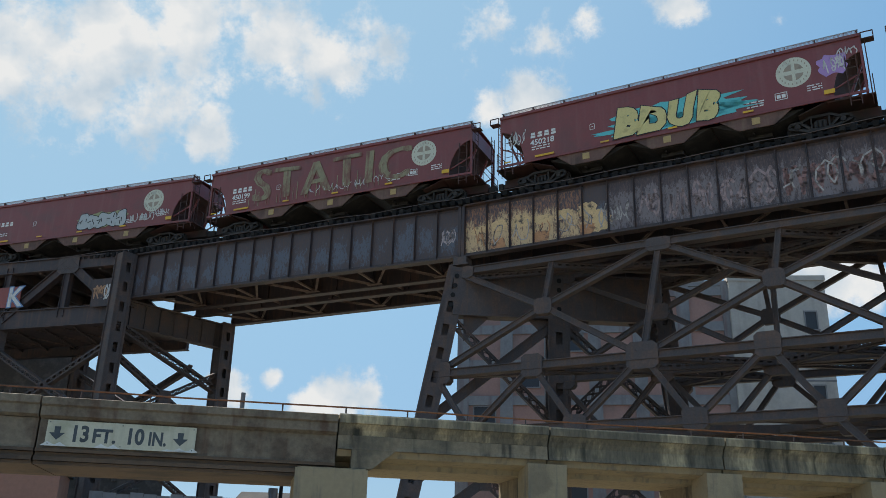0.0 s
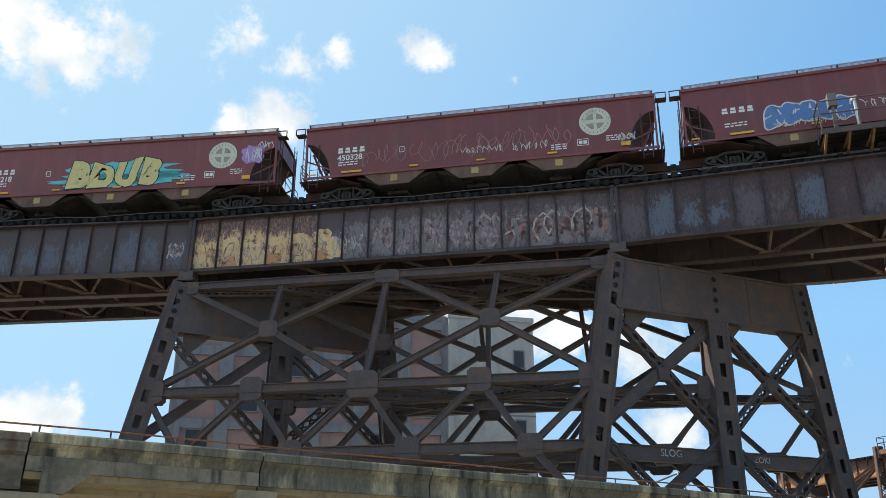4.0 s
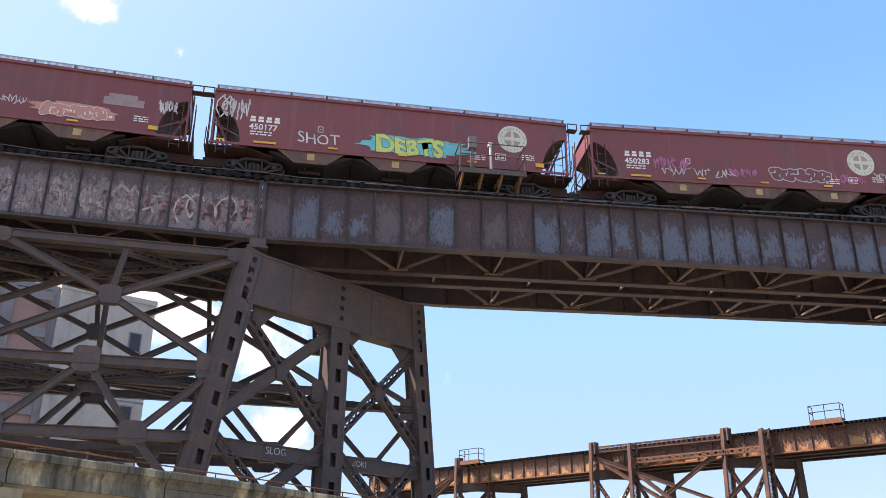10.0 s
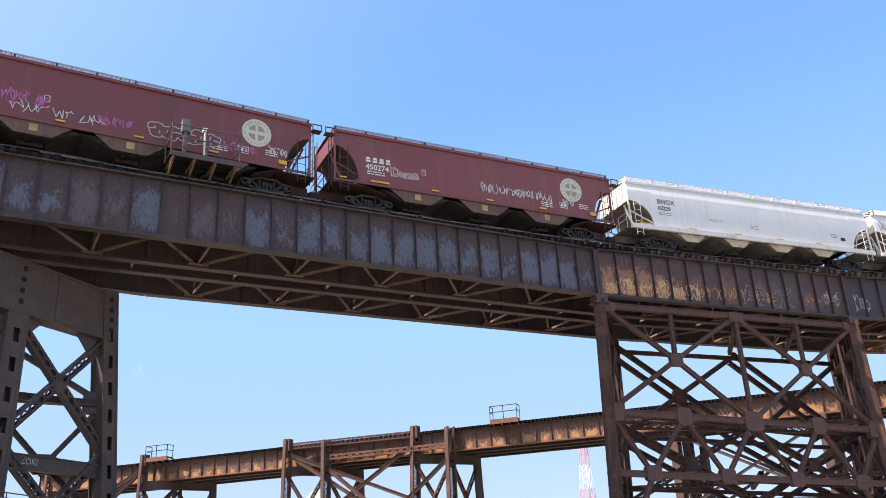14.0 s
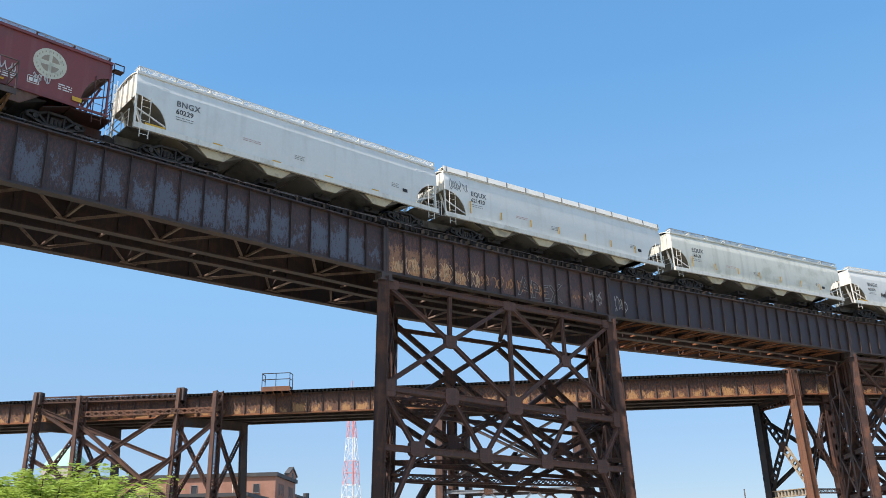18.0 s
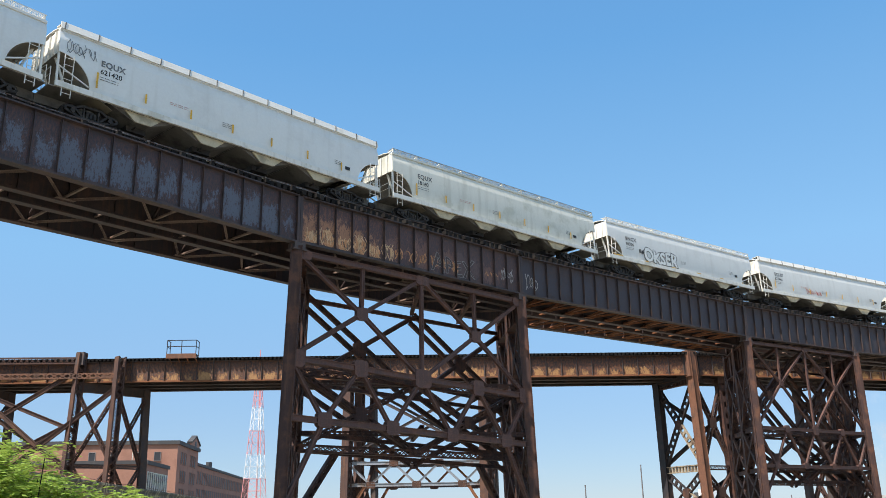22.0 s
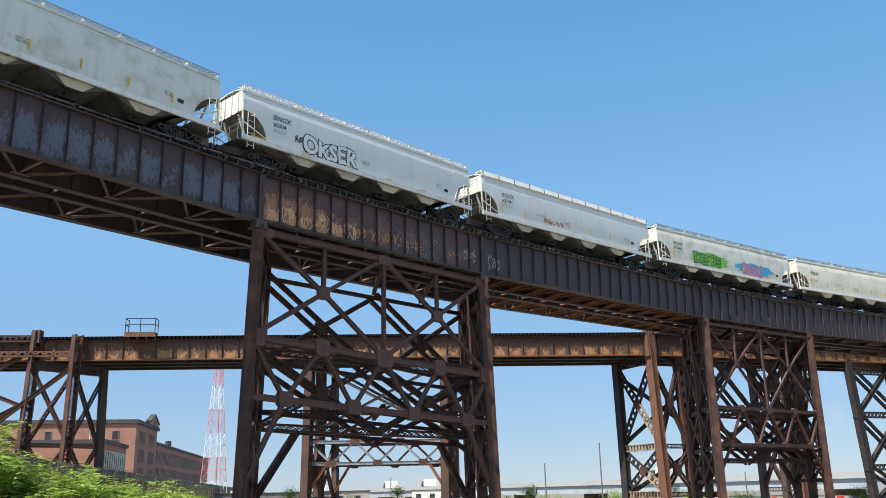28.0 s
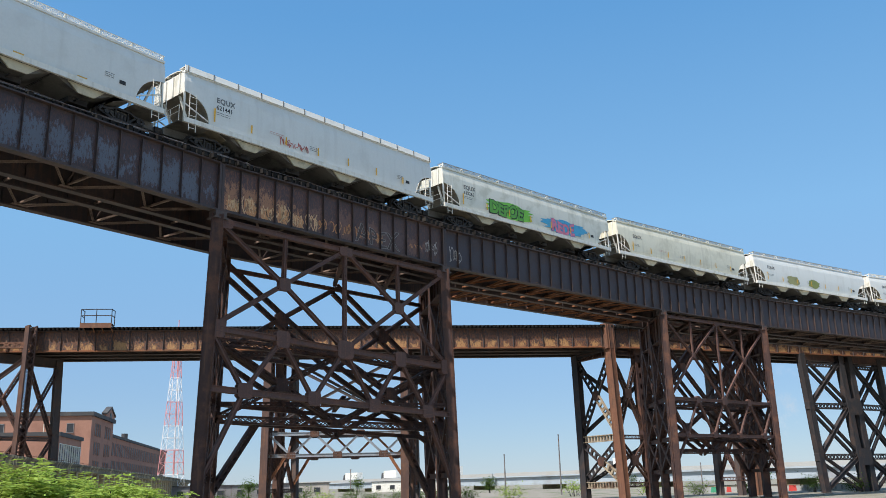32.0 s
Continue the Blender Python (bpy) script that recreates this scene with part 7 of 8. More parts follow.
for q0, q1 in (((86.2, 84.4), (86.6, 81.2)), ((91.75, 38.7), (92.1, 35.6))):
    fr, ln_ = far_frame(q0, q1)
    refuge(fr @ Matrix.Translation((0, -0.7, 18.9)), "small rusty refuge platform with a pipe railing", ln_, 1.3, DARK_STEEL, tall=1.5)


# ---- concrete viaduct in front ----
UA, UD = Vector((-9.9, 19.7, 0)), Vector((25.5, 5.5, 0)).normalized()
CV = Matrix.Translation(UA) @ Matrix.Rotation(math.atan2(UD.y, UD.x), 4, "Z")


RUST_LEDGE = material("rust_stained_ledge", (0.13, 0.085, 0.055), 0.9, 0.0, (0.07, 0.05, 0.038), 0.8, 0.5, 9, 0.25, 0.3, 18)


def concrete_viaduct():
    t = thing("concrete_viaduct", "weathered concrete viaduct with stained parapets and square columns", "viaduct", m=CV)
    joints = [-22.0, -9.0, 0.9, 7.65] + [13.0 + 4.88 * i for i in range(62)]
    rng = random.Random(8)
    for i, (u0, u1) in enumerate(zip(joints[:-1], joints[1:])):
        a, b = u0 + 0.02, u1 - 0.02
        dz = rng.uniform(-0.01, 0.012)
        # cornice with a drip moulding
        prof = [(0.0, 4.60), (-0.10, 4.66), (-0.10, 4.86), (-0.16, 4.90), (-0.16, 5.06), (-0.02, 5.09), (0.45, 5.09), (0.45, 4.60)]
        if u0 > 5:
            # plain coping over a hollowed face
            prof = [(0.02, 4.60), (-0.02, 4.72), (-0.09, 4.83), (-0.11, 4.86), (-0.16, 4.87), (-0.16, 5.05), (-0.13, 5.09), (0.45, 5.09), (0.45, 4.60)]
        g = Geo().quadbox([(a, y, z + dz) for y, z in prof], [(b, y, z + dz) for y, z in prof])
        part("cornice", g, CONCRETE_RUSTY if u0 < 5 else CONCRETE_PATCHY, t)
        if u1 <= 7.7:
            g = Geo().box(a, b, 0.05, 0.4, 3.90, 4.60)
            part("parapet_panel", g, CONCRETE_RUSTY, t)
            # ledges of the shallow deck girder
            for k, (y, z0, z1) in enumerate(((-0.02, 3.86, 3.93), (0.06, 3.76, 3.85), (-0.04, 3.66, 3.75), (0.02, 3.58, 3.65))):
                part("ledge", Geo().box(a, b, y, 3.0, z0, z1), RUST_LEDGE, t)
        else:
            prof = [(-0.03, 4.27), (0.0, 4.36), (0.02, 4.60), (0.4, 4.60), (0.4, 4.27)]
            part("parapet_panel", Geo().quadbox([(a, y, z) for y, z in prof], [(b, y, z) for y, z in prof]), CONCRETE if u0 < 9 else CONCRETE_PATCHY, t)
            prof = [(0.10, 4.27), (0.16, 4.12), (0.75, 4.04), (0.8, 3.92), (3.0, 3.92), (3.0, 4.3), (0.4, 4.3)]
            part("deck_slab", Geo().quadbox([(a, y, z) for y, z in prof], [(b, y, z) for y, z in prof]), CONCRETE_CLEAN, t)
    part("deck", Geo().box(-22, 310, 0.45, 3.0, 4.3, 4.75), CONCRETE, t)
    # columns with haunched caps
    for i in range(60):
        if i == 0:
            u0, u1, zt = 6.7, 8.42, 3.78
        else:
            u0 = 12.45 + 4.88 * (i - 1)
            u1, zt = u0 + 1.02, 4.16
        if i == 0:
            part("column", Geo().box(u0, u1, -0.12, 1.3, GROUND, zt).box(u0 + 0.05, u1 - 0.05, -0.08, 1.2, zt, zt + 0.03), CONCRETE_CLEAN, t)
            loop = [(u1 - 0.4, 4.6), (u1 - 0.4, 3.82), (u1 + 0.1, 3.82), (u1 + 0.7, 4.3), (u1 + 0.7, 4.6)]
            part("haunch", Geo().prism(loop, -0.02, 0.3), CONCRETE, t)
        else:
            part("column", Geo().box(u0, u1, -0.05, 0.8, GROUND, zt), CONCRETE_CLEAN, t)
            part("cross_wall", Geo().box(u0 + 0.12, u1 - 0.12, 0.8, 3.0, 2.4, 4.0), CONCRETE, t)
    part("column", Geo().box(-10.4, -8.6, -0.1, 1.3, GROUND, 3.6), CONCRETE_CLEAN, t)
    # pipe rail along the top
    g = Geo()
    for k in range(70):
        g.tube((-22 + k * 2.6, 0.3, 5.31 + 0.015 * math.sin(k * 1.7)), (-22 + (k + 1) * 2.6, 0.3, 5.31 + 0.015 * math.sin((k + 1) * 1.7)), 0.022, 5)
    tagged(part("pipe_rail", g, RUST, t), kind="stuff")
    for k in range(60):
        part("rail_post", Geo().tube((-21.6 + k * 1.55, 0.3, 5.05), (-21.6 + k * 1.55, 0.3, 5.31), 0.02, 5), STEEL, t)
    part("rail_stub", Geo().tube((5.33, 0.35, 5.05), (5.33, 0.35, 5.52), 0.055, 8), STEEL_LIGHT, t)


concrete_viaduct()


def fitted(text, x0, x1, z0, cap, mat, thick=0.0):
    """Words drawn to fill a width and a height."""
    me = lettering(text, 1.0, mat, "lettering", thick)
    xs, zs = [v.co.x for v in me.vertices], [v.co.z for v in me.vertices]
    kx, kz = (x1 - x0) / (max(xs) - min(xs)), cap / (max(zs) - min(zs))
    me.transform(Matrix.Translation((x0, 0, z0)) @ Matrix.Diagonal((kx, 1, kz, 1)) @ Matrix.Translation((-min(xs), 0, -min(zs))))
    return me


def clearance_sign():
    t = thing("clearance_sign", "faded cream clearance sign with dark letters and arrows", "sign", m=CV)
    x0, x1, z0, z1 = 1.1, 4.36, 3.985, 4.56
    cream = material("faded_cream_enamel", (0.56, 0.53, 0.40), 0.5, 0.0, (0.42, 0.40, 0.28), 1.2, 0.4, 18, 0.08, 0.02, streak=(0.36, 0.33, 0.22), streak_amount=0.4)
    part("panel", Geo().box(x0, x1, -0.03, 0.0, z0, z1), cream, t)
    dark = plain("dark_slate_letters", (0.06, 0.075, 0.085))
    for text, xa, xb, cap in (("13", 1.68, 2.01, 0.38), ("FT.", 2.10, 2.60, 0.32), ("10", 2.87, 3.22, 0.38), ("IN.", 3.32, 3.71, 0.32)):
        part("lettering", fitted(text, xa, xb, 4.09, cap, dark, 0.035), dark, t, m=pose(0, -0.034, 0))
    for x in (1.33, 4.02):
        loop = [(x - 0.07, 4.42), (x + 0.07, 4.42), (x + 0.06, 4.28), (x + 0.17, 4.28), (x + 0.0, 4.12), (x - 0.17, 4.28), (x - 0.06, 4.28)]
        part("arrow", Geo().prism(loop, -0.036, -0.03), dark, t)
    white = plain("flaked_white_primer", (0.66, 0.66, 0.62))
    rng = random.Random(2)
    for x in (1.3, 2.45, 3.9, 4.2):
        loop = [(x - 0.3, z0), (x - 0.15, z0 + 0.05 + rng.uniform(0, 0.05)), (x, z0 + 0.03), (x + 0.12, z0 + 0.09), (x + 0.24, z0 + 0.02), (x + 0.28 if x < 4 else x1, z0)]
        part("flake", Geo().prism(loop, -0.033, -0.03), white, t)
    for x in (x0 + 0.06, 2.72, x1 - 0.06):
        for z in (z0 + 0.05, z1 - 0.05):
            part("bolt", Geo().tube((x, -0.045, z), (x, -0.03, z), 0.014, 6), dark, t)


clearance_sign()

# ---- buildings ----
BRICK = material("red_brown_brick", (0.36, 0.185, 0.135), 0.9, 0.0, (0.30, 0.15, 0.11), 0.25, 0.5, 6, 0.12, 0.1, 10)
PINK_BRICK = material("pinkish_brick", (0.34, 0.20, 0.17), 0.9, 0.0, (0.26, 0.17, 0.15), 0.3, 0.5, 6, 0.12, 0.1, 10)
FRAME_GREY = material("grey_concrete_frame", (0.22, 0.215, 0.22), 0.9, 0.0, (0.17, 0.165, 0.17), 0.3, 0.5, 5, 0.12, 0.1, streak=(0.13, 0.07, 0.07), streak_amount=0.5, streak_scale=0.3)
BEIGE = material("beige_concrete", (0.44, 0.40, 0.36), 0.9, 0.0, (0.36, 0.33, 0.30), 0.2, 0.5, 4, 0.1, 0.1, streak=(0.26, 0.24, 0.22), streak_amount=0.5, streak_scale=0.25)
GLASS = material("dark_window_glass", (0.03, 0.033, 0.04), 0.5, 0.0, None, grain_amount=0.1, bump=0.0)
ROOF = material("dark_roofing", (0.06, 0.06, 0.065), 0.8, 0.0, (0.09, 0.085, 0.08), 0.5, 0.5)
STONE = material("dark_rubble_stone", (0.085, 0.075, 0.068), 0.9, 0.0, (0.14, 0.12, 0.105), 1.4, 0.5, 5, 0.3, 0.5, 4)


def window(t, x, z, w, h, y=0.0, frame_mat=FRAME_GREY, boards=False, m=None):
    """A window set into a wall that faces -y: recessed pane, frame and sill."""
    o = part("window", Geo().box(x - w / 2, x + w / 2, y - 0.02, y + 0.06, z, z + h), BRICK if boards else GLASS, t, m=m)
    fw = min(0.12, w * 0.14)
    g = Geo().box(x - w / 2 - fw, x - w / 2, y - 0.1, y + 0.05, z, z + h).box(x + w / 2, x + w / 2 + fw, y - 0.1, y + 0.05, z, z + h).box(x - w / 2 - fw, x + w / 2 + fw, y - 0.1, y + 0.05, z + h, z + h + fw)
    part("frame", g, frame_mat, o)
    part("sill", Geo().box(x - w / 2 - fw * 1.5, x + w / 2 + fw * 1.5, y - 0.2, y + 0.05, z - fw, z), frame_mat, o)


def loft_building():
    """The tall frame building behind the first tower."""
    m = Matrix.Translation((2.3, 84.0, GROUND)) @ Matrix.Rotation(radians(-10), 4, "Z")
    t = thing("loft_building", "tall pinkish brick loft building with a grey concrete frame", "building", m=m)
    w, h = 25.5, 28.5
    part("wall", Geo().box(0, w, 0.25, 14, 0, h), PINK_BRICK, t)
    part("roof", Geo().box(-0.2, w + 0.2, 0.0, 14.2, h, h + 0.5), FRAME_GREY, t)
    for i in range(7):
        x = i * w / 6
        part("pier", Geo().box(x - 0.6, x + 0.6, 0.0, 0.4, 0, h), FRAME_GREY, t)
    for j in range(9):
        part("floor_band", Geo().box(0, w, 0.05, 0.35, j * 3.5 - 0.45, j * 3.5 + 0.45), FRAME_GREY, t)
    for i in range(6):
        for j in range(8):
            if (i * 5 + j * 3) % 4 == 0:
                window(t, (i + 0.5) * w / 6, j * 3.5 + 1.3, 2.0, 1.6, 0.25)
    m2 = m @ Matrix.Translation((w, 0, 0)) @ Matrix.Rotation(radians(4), 4, "Z")
    s = thing("elevator_block", "plain beige concrete block with a few small windows", "building", m=m2)
    part("wall", Geo().box(0.05, 8.9, -0.4, 12, 0, h + 0.3), BEIGE, s)
    part("parapet", Geo().box(-0.05, 9.0, -0.5, 12.1, h + 0.3, h + 0.8), BEIGE, s)
    for j in range(7):
        window(s, 7.3, 3 + j * 3.5, 1.0, 1.7, -0.4)
        part("band", Geo().box(0.05, 8.9, -0.45, -0.4, 1.6 + j * 3.5, 1.75 + j * 3.5), FRAME_GREY, s)


loft_building()


def stone_building():
    m = Matrix.Translation((-36.5, 60.0, GROUND)) @ Matrix.Rotation(radians(20), 4, "Z")
    t = thing("stone_building", "dark rubble stone building with a sloping gable", "building", m=m)
    loop = [(-18, 0), (17.5, 0), (17.5, 11.8), (13.0, 14.6), (9.5, 16.4), (-18, 16.4)]
    part("wall", Geo().prism(loop, 0, 12), STONE, t)
    rng = random.Random(12)
    for i in range(130):
        x, z = rng.uniform(3, 16), rng.uniform(6.5, 13.6)
        if z > 14.4 - max(0, x - 8) * 0.36:
            continue
        w, h = rng.uniform(0.4, 1.0), rng.uniform(0.22, 0.4)
        part("stone", Geo().quadbox([(x, 0.0, z), (x + w, 0.0, z), (x + w, 0.0, z + h), (x, 0.0, z + h)], [(x + 0.05, -0.06, z + 0.04), (x + w - 0.05, -0.06, z + 0.04), (x + w - 0.05, -0.06, z + h - 0.04), (x + 0.05, -0.06, z + h - 0.04)]), STONE, t)
    # brick shed and panel wall, seen under the low viaduct
    m = Matrix.Translation((-21.5, 40.0, GROUND)) @ Matrix.Rotation(radians(18), 4, "Z")
    t = thing("brick_shed", "low brick shed with a small boarded window", "building", m=m)
    part("wall", Geo().box(-8, 4.4, 0, 6, 0, 6.0), BRICK, t)
    part("roof", Geo().box(-8.2, 4.6, -0.2, 6.2, 6.0, 6.25), ROOF, t)
    window(t, 2.6, 3.9, 0.6, 0.6)
    m = Matrix.Translation((-16.5, 43.0, GROUND)) @ Matrix.Rotation(radians(14), 4, "Z")
    t = thing("panel_fence", "tall weathered grey panel fence", "fence", m=m)
    for i in range(14):
        part("panel", Geo().box(i * 0.62, i * 0.62 + 0.6, -0.03 * (i % 2), 0.05, 0, 5.2 - 0.05 * (i % 3)), FRAME_GREY, t)
    m = Matrix.Translation((-10.4, 60.0, GROUND)) @ Matrix.Rotation(radians(5), 4, "Z")
    t = thing("low_house", "low house with a dark pitched roof beyond the viaduct", "house", m=m)
    part("wall", Geo().box(-4, 3.2, 0, 8, 0, 4.4), BEIGE, t)
    part("roof", Geo().quadbox([(-4.3, -0.3, 4.4), (3.5, -0.3, 4.4), (3.5, 8.3, 4.4), (-4.3, 8.3, 4.4)], [(-3.0, 3.9, 6.9), (1.2, 3.9, 6.9), (1.2, 4.1, 6.9), (-3.0, 4.1, 6.9)]), ROOF, t)
    t = thing("utility_pole", "wooden utility pole with a transformer and wires", "utility pole", m=Matrix.Translation((-9.3, 54.0, GROUND)))
    part("pole", Geo().tube((0, 0, 0), (0, 0, 8.2), 0.15, 8, 0.1), TIE, t)
    part("crossarm", Geo().box(-1.0, 1.0, -0.06, 0.06, 6.6, 6.75), TIE, t)
    part("transformer", Geo().tube((-0.45, -0.1, 5.4), (-0.45, -0.1, 6.4), 0.28, 12), STEEL_LIGHT, t)


stone_building()


def warehouse():
    """Brown brick warehouse beyond the second viaduct, with a long lower wing."""
    m = Matrix.Translation((203.8, 82.8, GROUND)) @ Matrix.Rotation(math.atan2(0.18, 0.983), 4, "Z")
    t = thing("warehouse", "brown brick warehouse with a dark cornice and a gable", "warehouse", m=m)
    h = 19.6
    part("wall", Geo().box(0, 26.0, 0, 62, 0, h), BRICK, t)
    part("cornice", Geo().box(-0.5, 26.5, -0.5, 62.5, h, h + 0.9), ROOF, t)
    loop = [(14.0, h), (25.0, h), (25.0, h + 1.6), (19.5, h + 3.4), (14.0, h + 1.6)]
    part("gable", Geo().prism(loop, -0.4, 0.6), BRICK, t)
    part("gable_coping", Geo().bar((13.6, 0, h + 1.6), (19.5, 0, h + 3.6), 1.3, 0.4).bar((19.5, 0, h + 3.6), (25.4, 0, h + 1.6), 1.3, 0.4), ROOF, t)
    part("round_vent", Geo().tube((19.5, -0.42, h + 1.2), (19.5, -0.5, h + 1.2), 1.1, 16), GLASS, t)
    for j in range(4):
        for k in range(2):
            for i in range(3):
                window(t, 4.6 + k * 12.0 + i * 2.5, 2.4 + j * 4.3, 1.5, 2.8, 0.0, BRICK)
    # windows of the long side, which faces -x
    turn = Matrix.Rotation(radians(-90), 4, "Z")
    for j in range(4):
        for i in range(12):
            x = -4.6 - i * 5.0
            if j > 1 or (i + j) % 3 != 0:
                window(t, x, 3.0 + j * 4.3, 1.35, 1.9, -0.03, CREAM if (i + j) % 4 == 0 else FRAME_GREY, boards=(i + j) % 4 == 0, m=turn)
    m = m @ Matrix.Translation((26.0, 1.0, 0))
    t = thing("warehouse_wing", "long lower brown brick warehouse wing with rows of narrow windows", "warehouse", m=m)
    h = 16.4
    part("wall", Geo().box(0.02, 112, 0, 24, 0, h), BRICK, t)
    part("cornice", Geo().box(0.02, 112.4, -0.4, 24, h, h + 0.7), ROOF, t)
    part("stair_head", Geo().box(2, 11, 2, 9, h + 0.7, h + 2.4), BRICK, t)
    for j in range(3):
        for i in range(30):
            window(t, 3.0 + i * 3.6, 2.6 + j * 4.6, 1.9, 3.2, 0.0, BRICK)
    part("tank", Geo().tube((46, 4, h + 0.7), (46, 4, h + 3.4), 1.0, 10), ROOF, t)
    # annex in front, with tall bright windows
    m = Matrix.Translation((138.5, 61.3, GROUND)) @ Matrix.Rotation(math.atan2(0.18, 0.983), 4, "Z")
    t = thing("annex", "low brick annex with a row of tall pale windows", "building", m=m)
    part("wall", Geo().box(0, 16, 0, 20, 0, 11.0), BRICK, t)
    part("roof", Geo().box(-0.3, 16.3, -0.3, 20.3, 11.0, 11.6), ROOF, t)
    for i in range(10):
        window(t, 1.4 + i * 1.5, 6.6, 0.85, 3.2, 0.0, CREAM)
    t = thing("domed_tower", "distant stone tower with a green copper roof", "building", m=Matrix.Translation((345, 236, GROUND)))
    part("shaft", Geo().box(-7, 7, -7, 7, 0, 39), BEIGE, t)
    part("roof", Geo().quadbox([(-7.6, -7.6, 39), (7.6, -7.6, 39), (7.6, 7.6, 39), (-7.6, 7.6, 39)], [(-2, -2, 47), (2, -2, 47), (2, 2, 47), (-2, 2, 47)]), plain("green_copper", (0.22, 0.42, 0.34)), t)


warehouse()


def mast():
    t = thing("radio_mast", "red and white lattice radio mast", "mast", m=Matrix.Translation((247.5, 77.5, GROUND)))
    # Red and white are paled; distance haze is put into both colours.
    red, white = plain("hazed_mast_red", (0.75, 0.30, 0.30)), plain("hazed_mast_white", (0.80, 0.81, 0.82))
    hgt, n = 46.5, 14

    def corner(k, z):
        w = 3.9 * (1 - z / hgt) + 0.6
        a = radians(45 + 90 * k)
        return Vector((w * math.cos(a), w * math.sin(a), z))
    zs = [hgt * (1 - (1 - i / n) ** 1.0) for i in range(n + 1)]
    for i in range(n):
        z0, z1 = zs[i], zs[i + 1]
        mat = red if (i // 2) % 2 == 1 else white
        for k in range(4):
            part("leg", Geo().bar(corner(k, z0), corner(k, z1), 0.14, 0.14), mat, t)
            g = Geo().bar(corner(k, z0), corner((k + 1) % 4, z1), 0.07, 0.07).bar(corner((k + 1) % 4, z0), corner(k, z1), 0.07, 0.07).bar(corner(k, z1), corner((k + 1) % 4, z1), 0.07, 0.07)
            part("bracing", g, mat, t)
        part("cable_ladder", Geo().box(1.5 * (1 - z0 / hgt) + 0.2, 2.0 * (1 - z0 / hgt) + 0.4, -0.3, 0.0, z0, z1), mat, t)
    part("antenna", Geo().tube((0, 0, hgt), (0, 0, hgt + 3.5), 0.12, 6), red, t)


mast()


def highway():
    t = thing("highway_bridge", "long pale concrete highway bridge on the horizon", "bridge")
    pts = [(900, 300), (585, 135), (300, -19), (207, -99), (150, -160), (90, -240)]
    for a, b in zip(pts[:-1], pts[1:]):
        f, ln = far_frame(a, b)
        for nm, y0, y1, z0, z1, mat in (("deck_slab", -6.4, 6.4, 3.3, 3.7, FRAME_BLUE), ("parapet", -6.4, -6.1, 3.7, 4.75, HIGHWAY_WHITE), ("parapet", 6.1, 6.4, 3.7, 4.75, HIGHWAY_WHITE),
                                        ("steel_beam", -5.6, -5.2, 0.9, 3.3, FRAME_BLUE), ("steel_beam", 5.2, 5.6, 0.9, 3.3, FRAME_BLUE), ("steel_beam", -0.2, 0.2, 0.9, 3.3, FRAME_BLUE)):
            g = Geo().box(0, ln, y0, y1, z0, z1)
            for j in range(len(g.v)):
                g.v[j] = f @ Vector(g.v[j])
            part(nm, g, mat, t)
        n = int(ln // 32)
        for i in range(n):
            p = f @ Vector(((i + 0.5) * ln / n, 0, 0))
            part("pier", Geo().box(p.x - 1.4, p.x + 1.4, p.y - 3.6, p.y + 3.6, GROUND, 0.95), CONCRETE_CLEAN, t)
    for (x, y), col, ln in (((412, 42), CREAM, 15.0), ((377, 22), CREAM, 13.0), ((505, 92), GREY, 15.0), ((262, -52), GREY, 6.0), ((330, -3), CREAM, 13.0)):
        v = thing("truck", "white box truck driving on the highway bridge", "truck", "trucks on the highway", m=Matrix.Translation((x, y, 4.0)) @ Matrix.Rotation(math.atan2(154, 285), 4, "Z"))
        part("box_body", Geo().box(0, ln, -1.3, 1.3, 1.0, 4.0), col, v)
        part("cab", Geo().quadbox([(ln + 0.5, -1.2, 0.6), (ln + 3.0, -1.2, 0.6), (ln + 3.0, 1.2, 0.6), (ln + 0.5, 1.2, 0.6)], [(ln + 0.5, -1.2, 3.2), (ln + 2.2, -1.2, 3.2), (ln + 2.2, 1.2, 3.2), (ln + 0.5, 1.2, 3.2)]), ROOF, v)
        for x2 in (1.5, 2.8, ln - 0.5, ln + 1.8):
            part("wheel", Geo().tube((x2, -1.3, 0.5), (x2, -1.0, 0.5), 0.5, 10), ROOF, v)


HIGHWAY_WHITE = material("pale_parapet_concrete", (0.38, 0.39, 0.39), 0.9, 0.0, (0.36, 0.35, 0.33), 0.1, 0.5, 3, 0.08, 0.05)
FRAME_BLUE = material("pale_blue_painted_beam", (0.36, 0.42, 0.48), 0.9, 0.0, (0.28, 0.30, 0.33), 0.1, 0.5, 3, 0.08, 0.05)
highway()


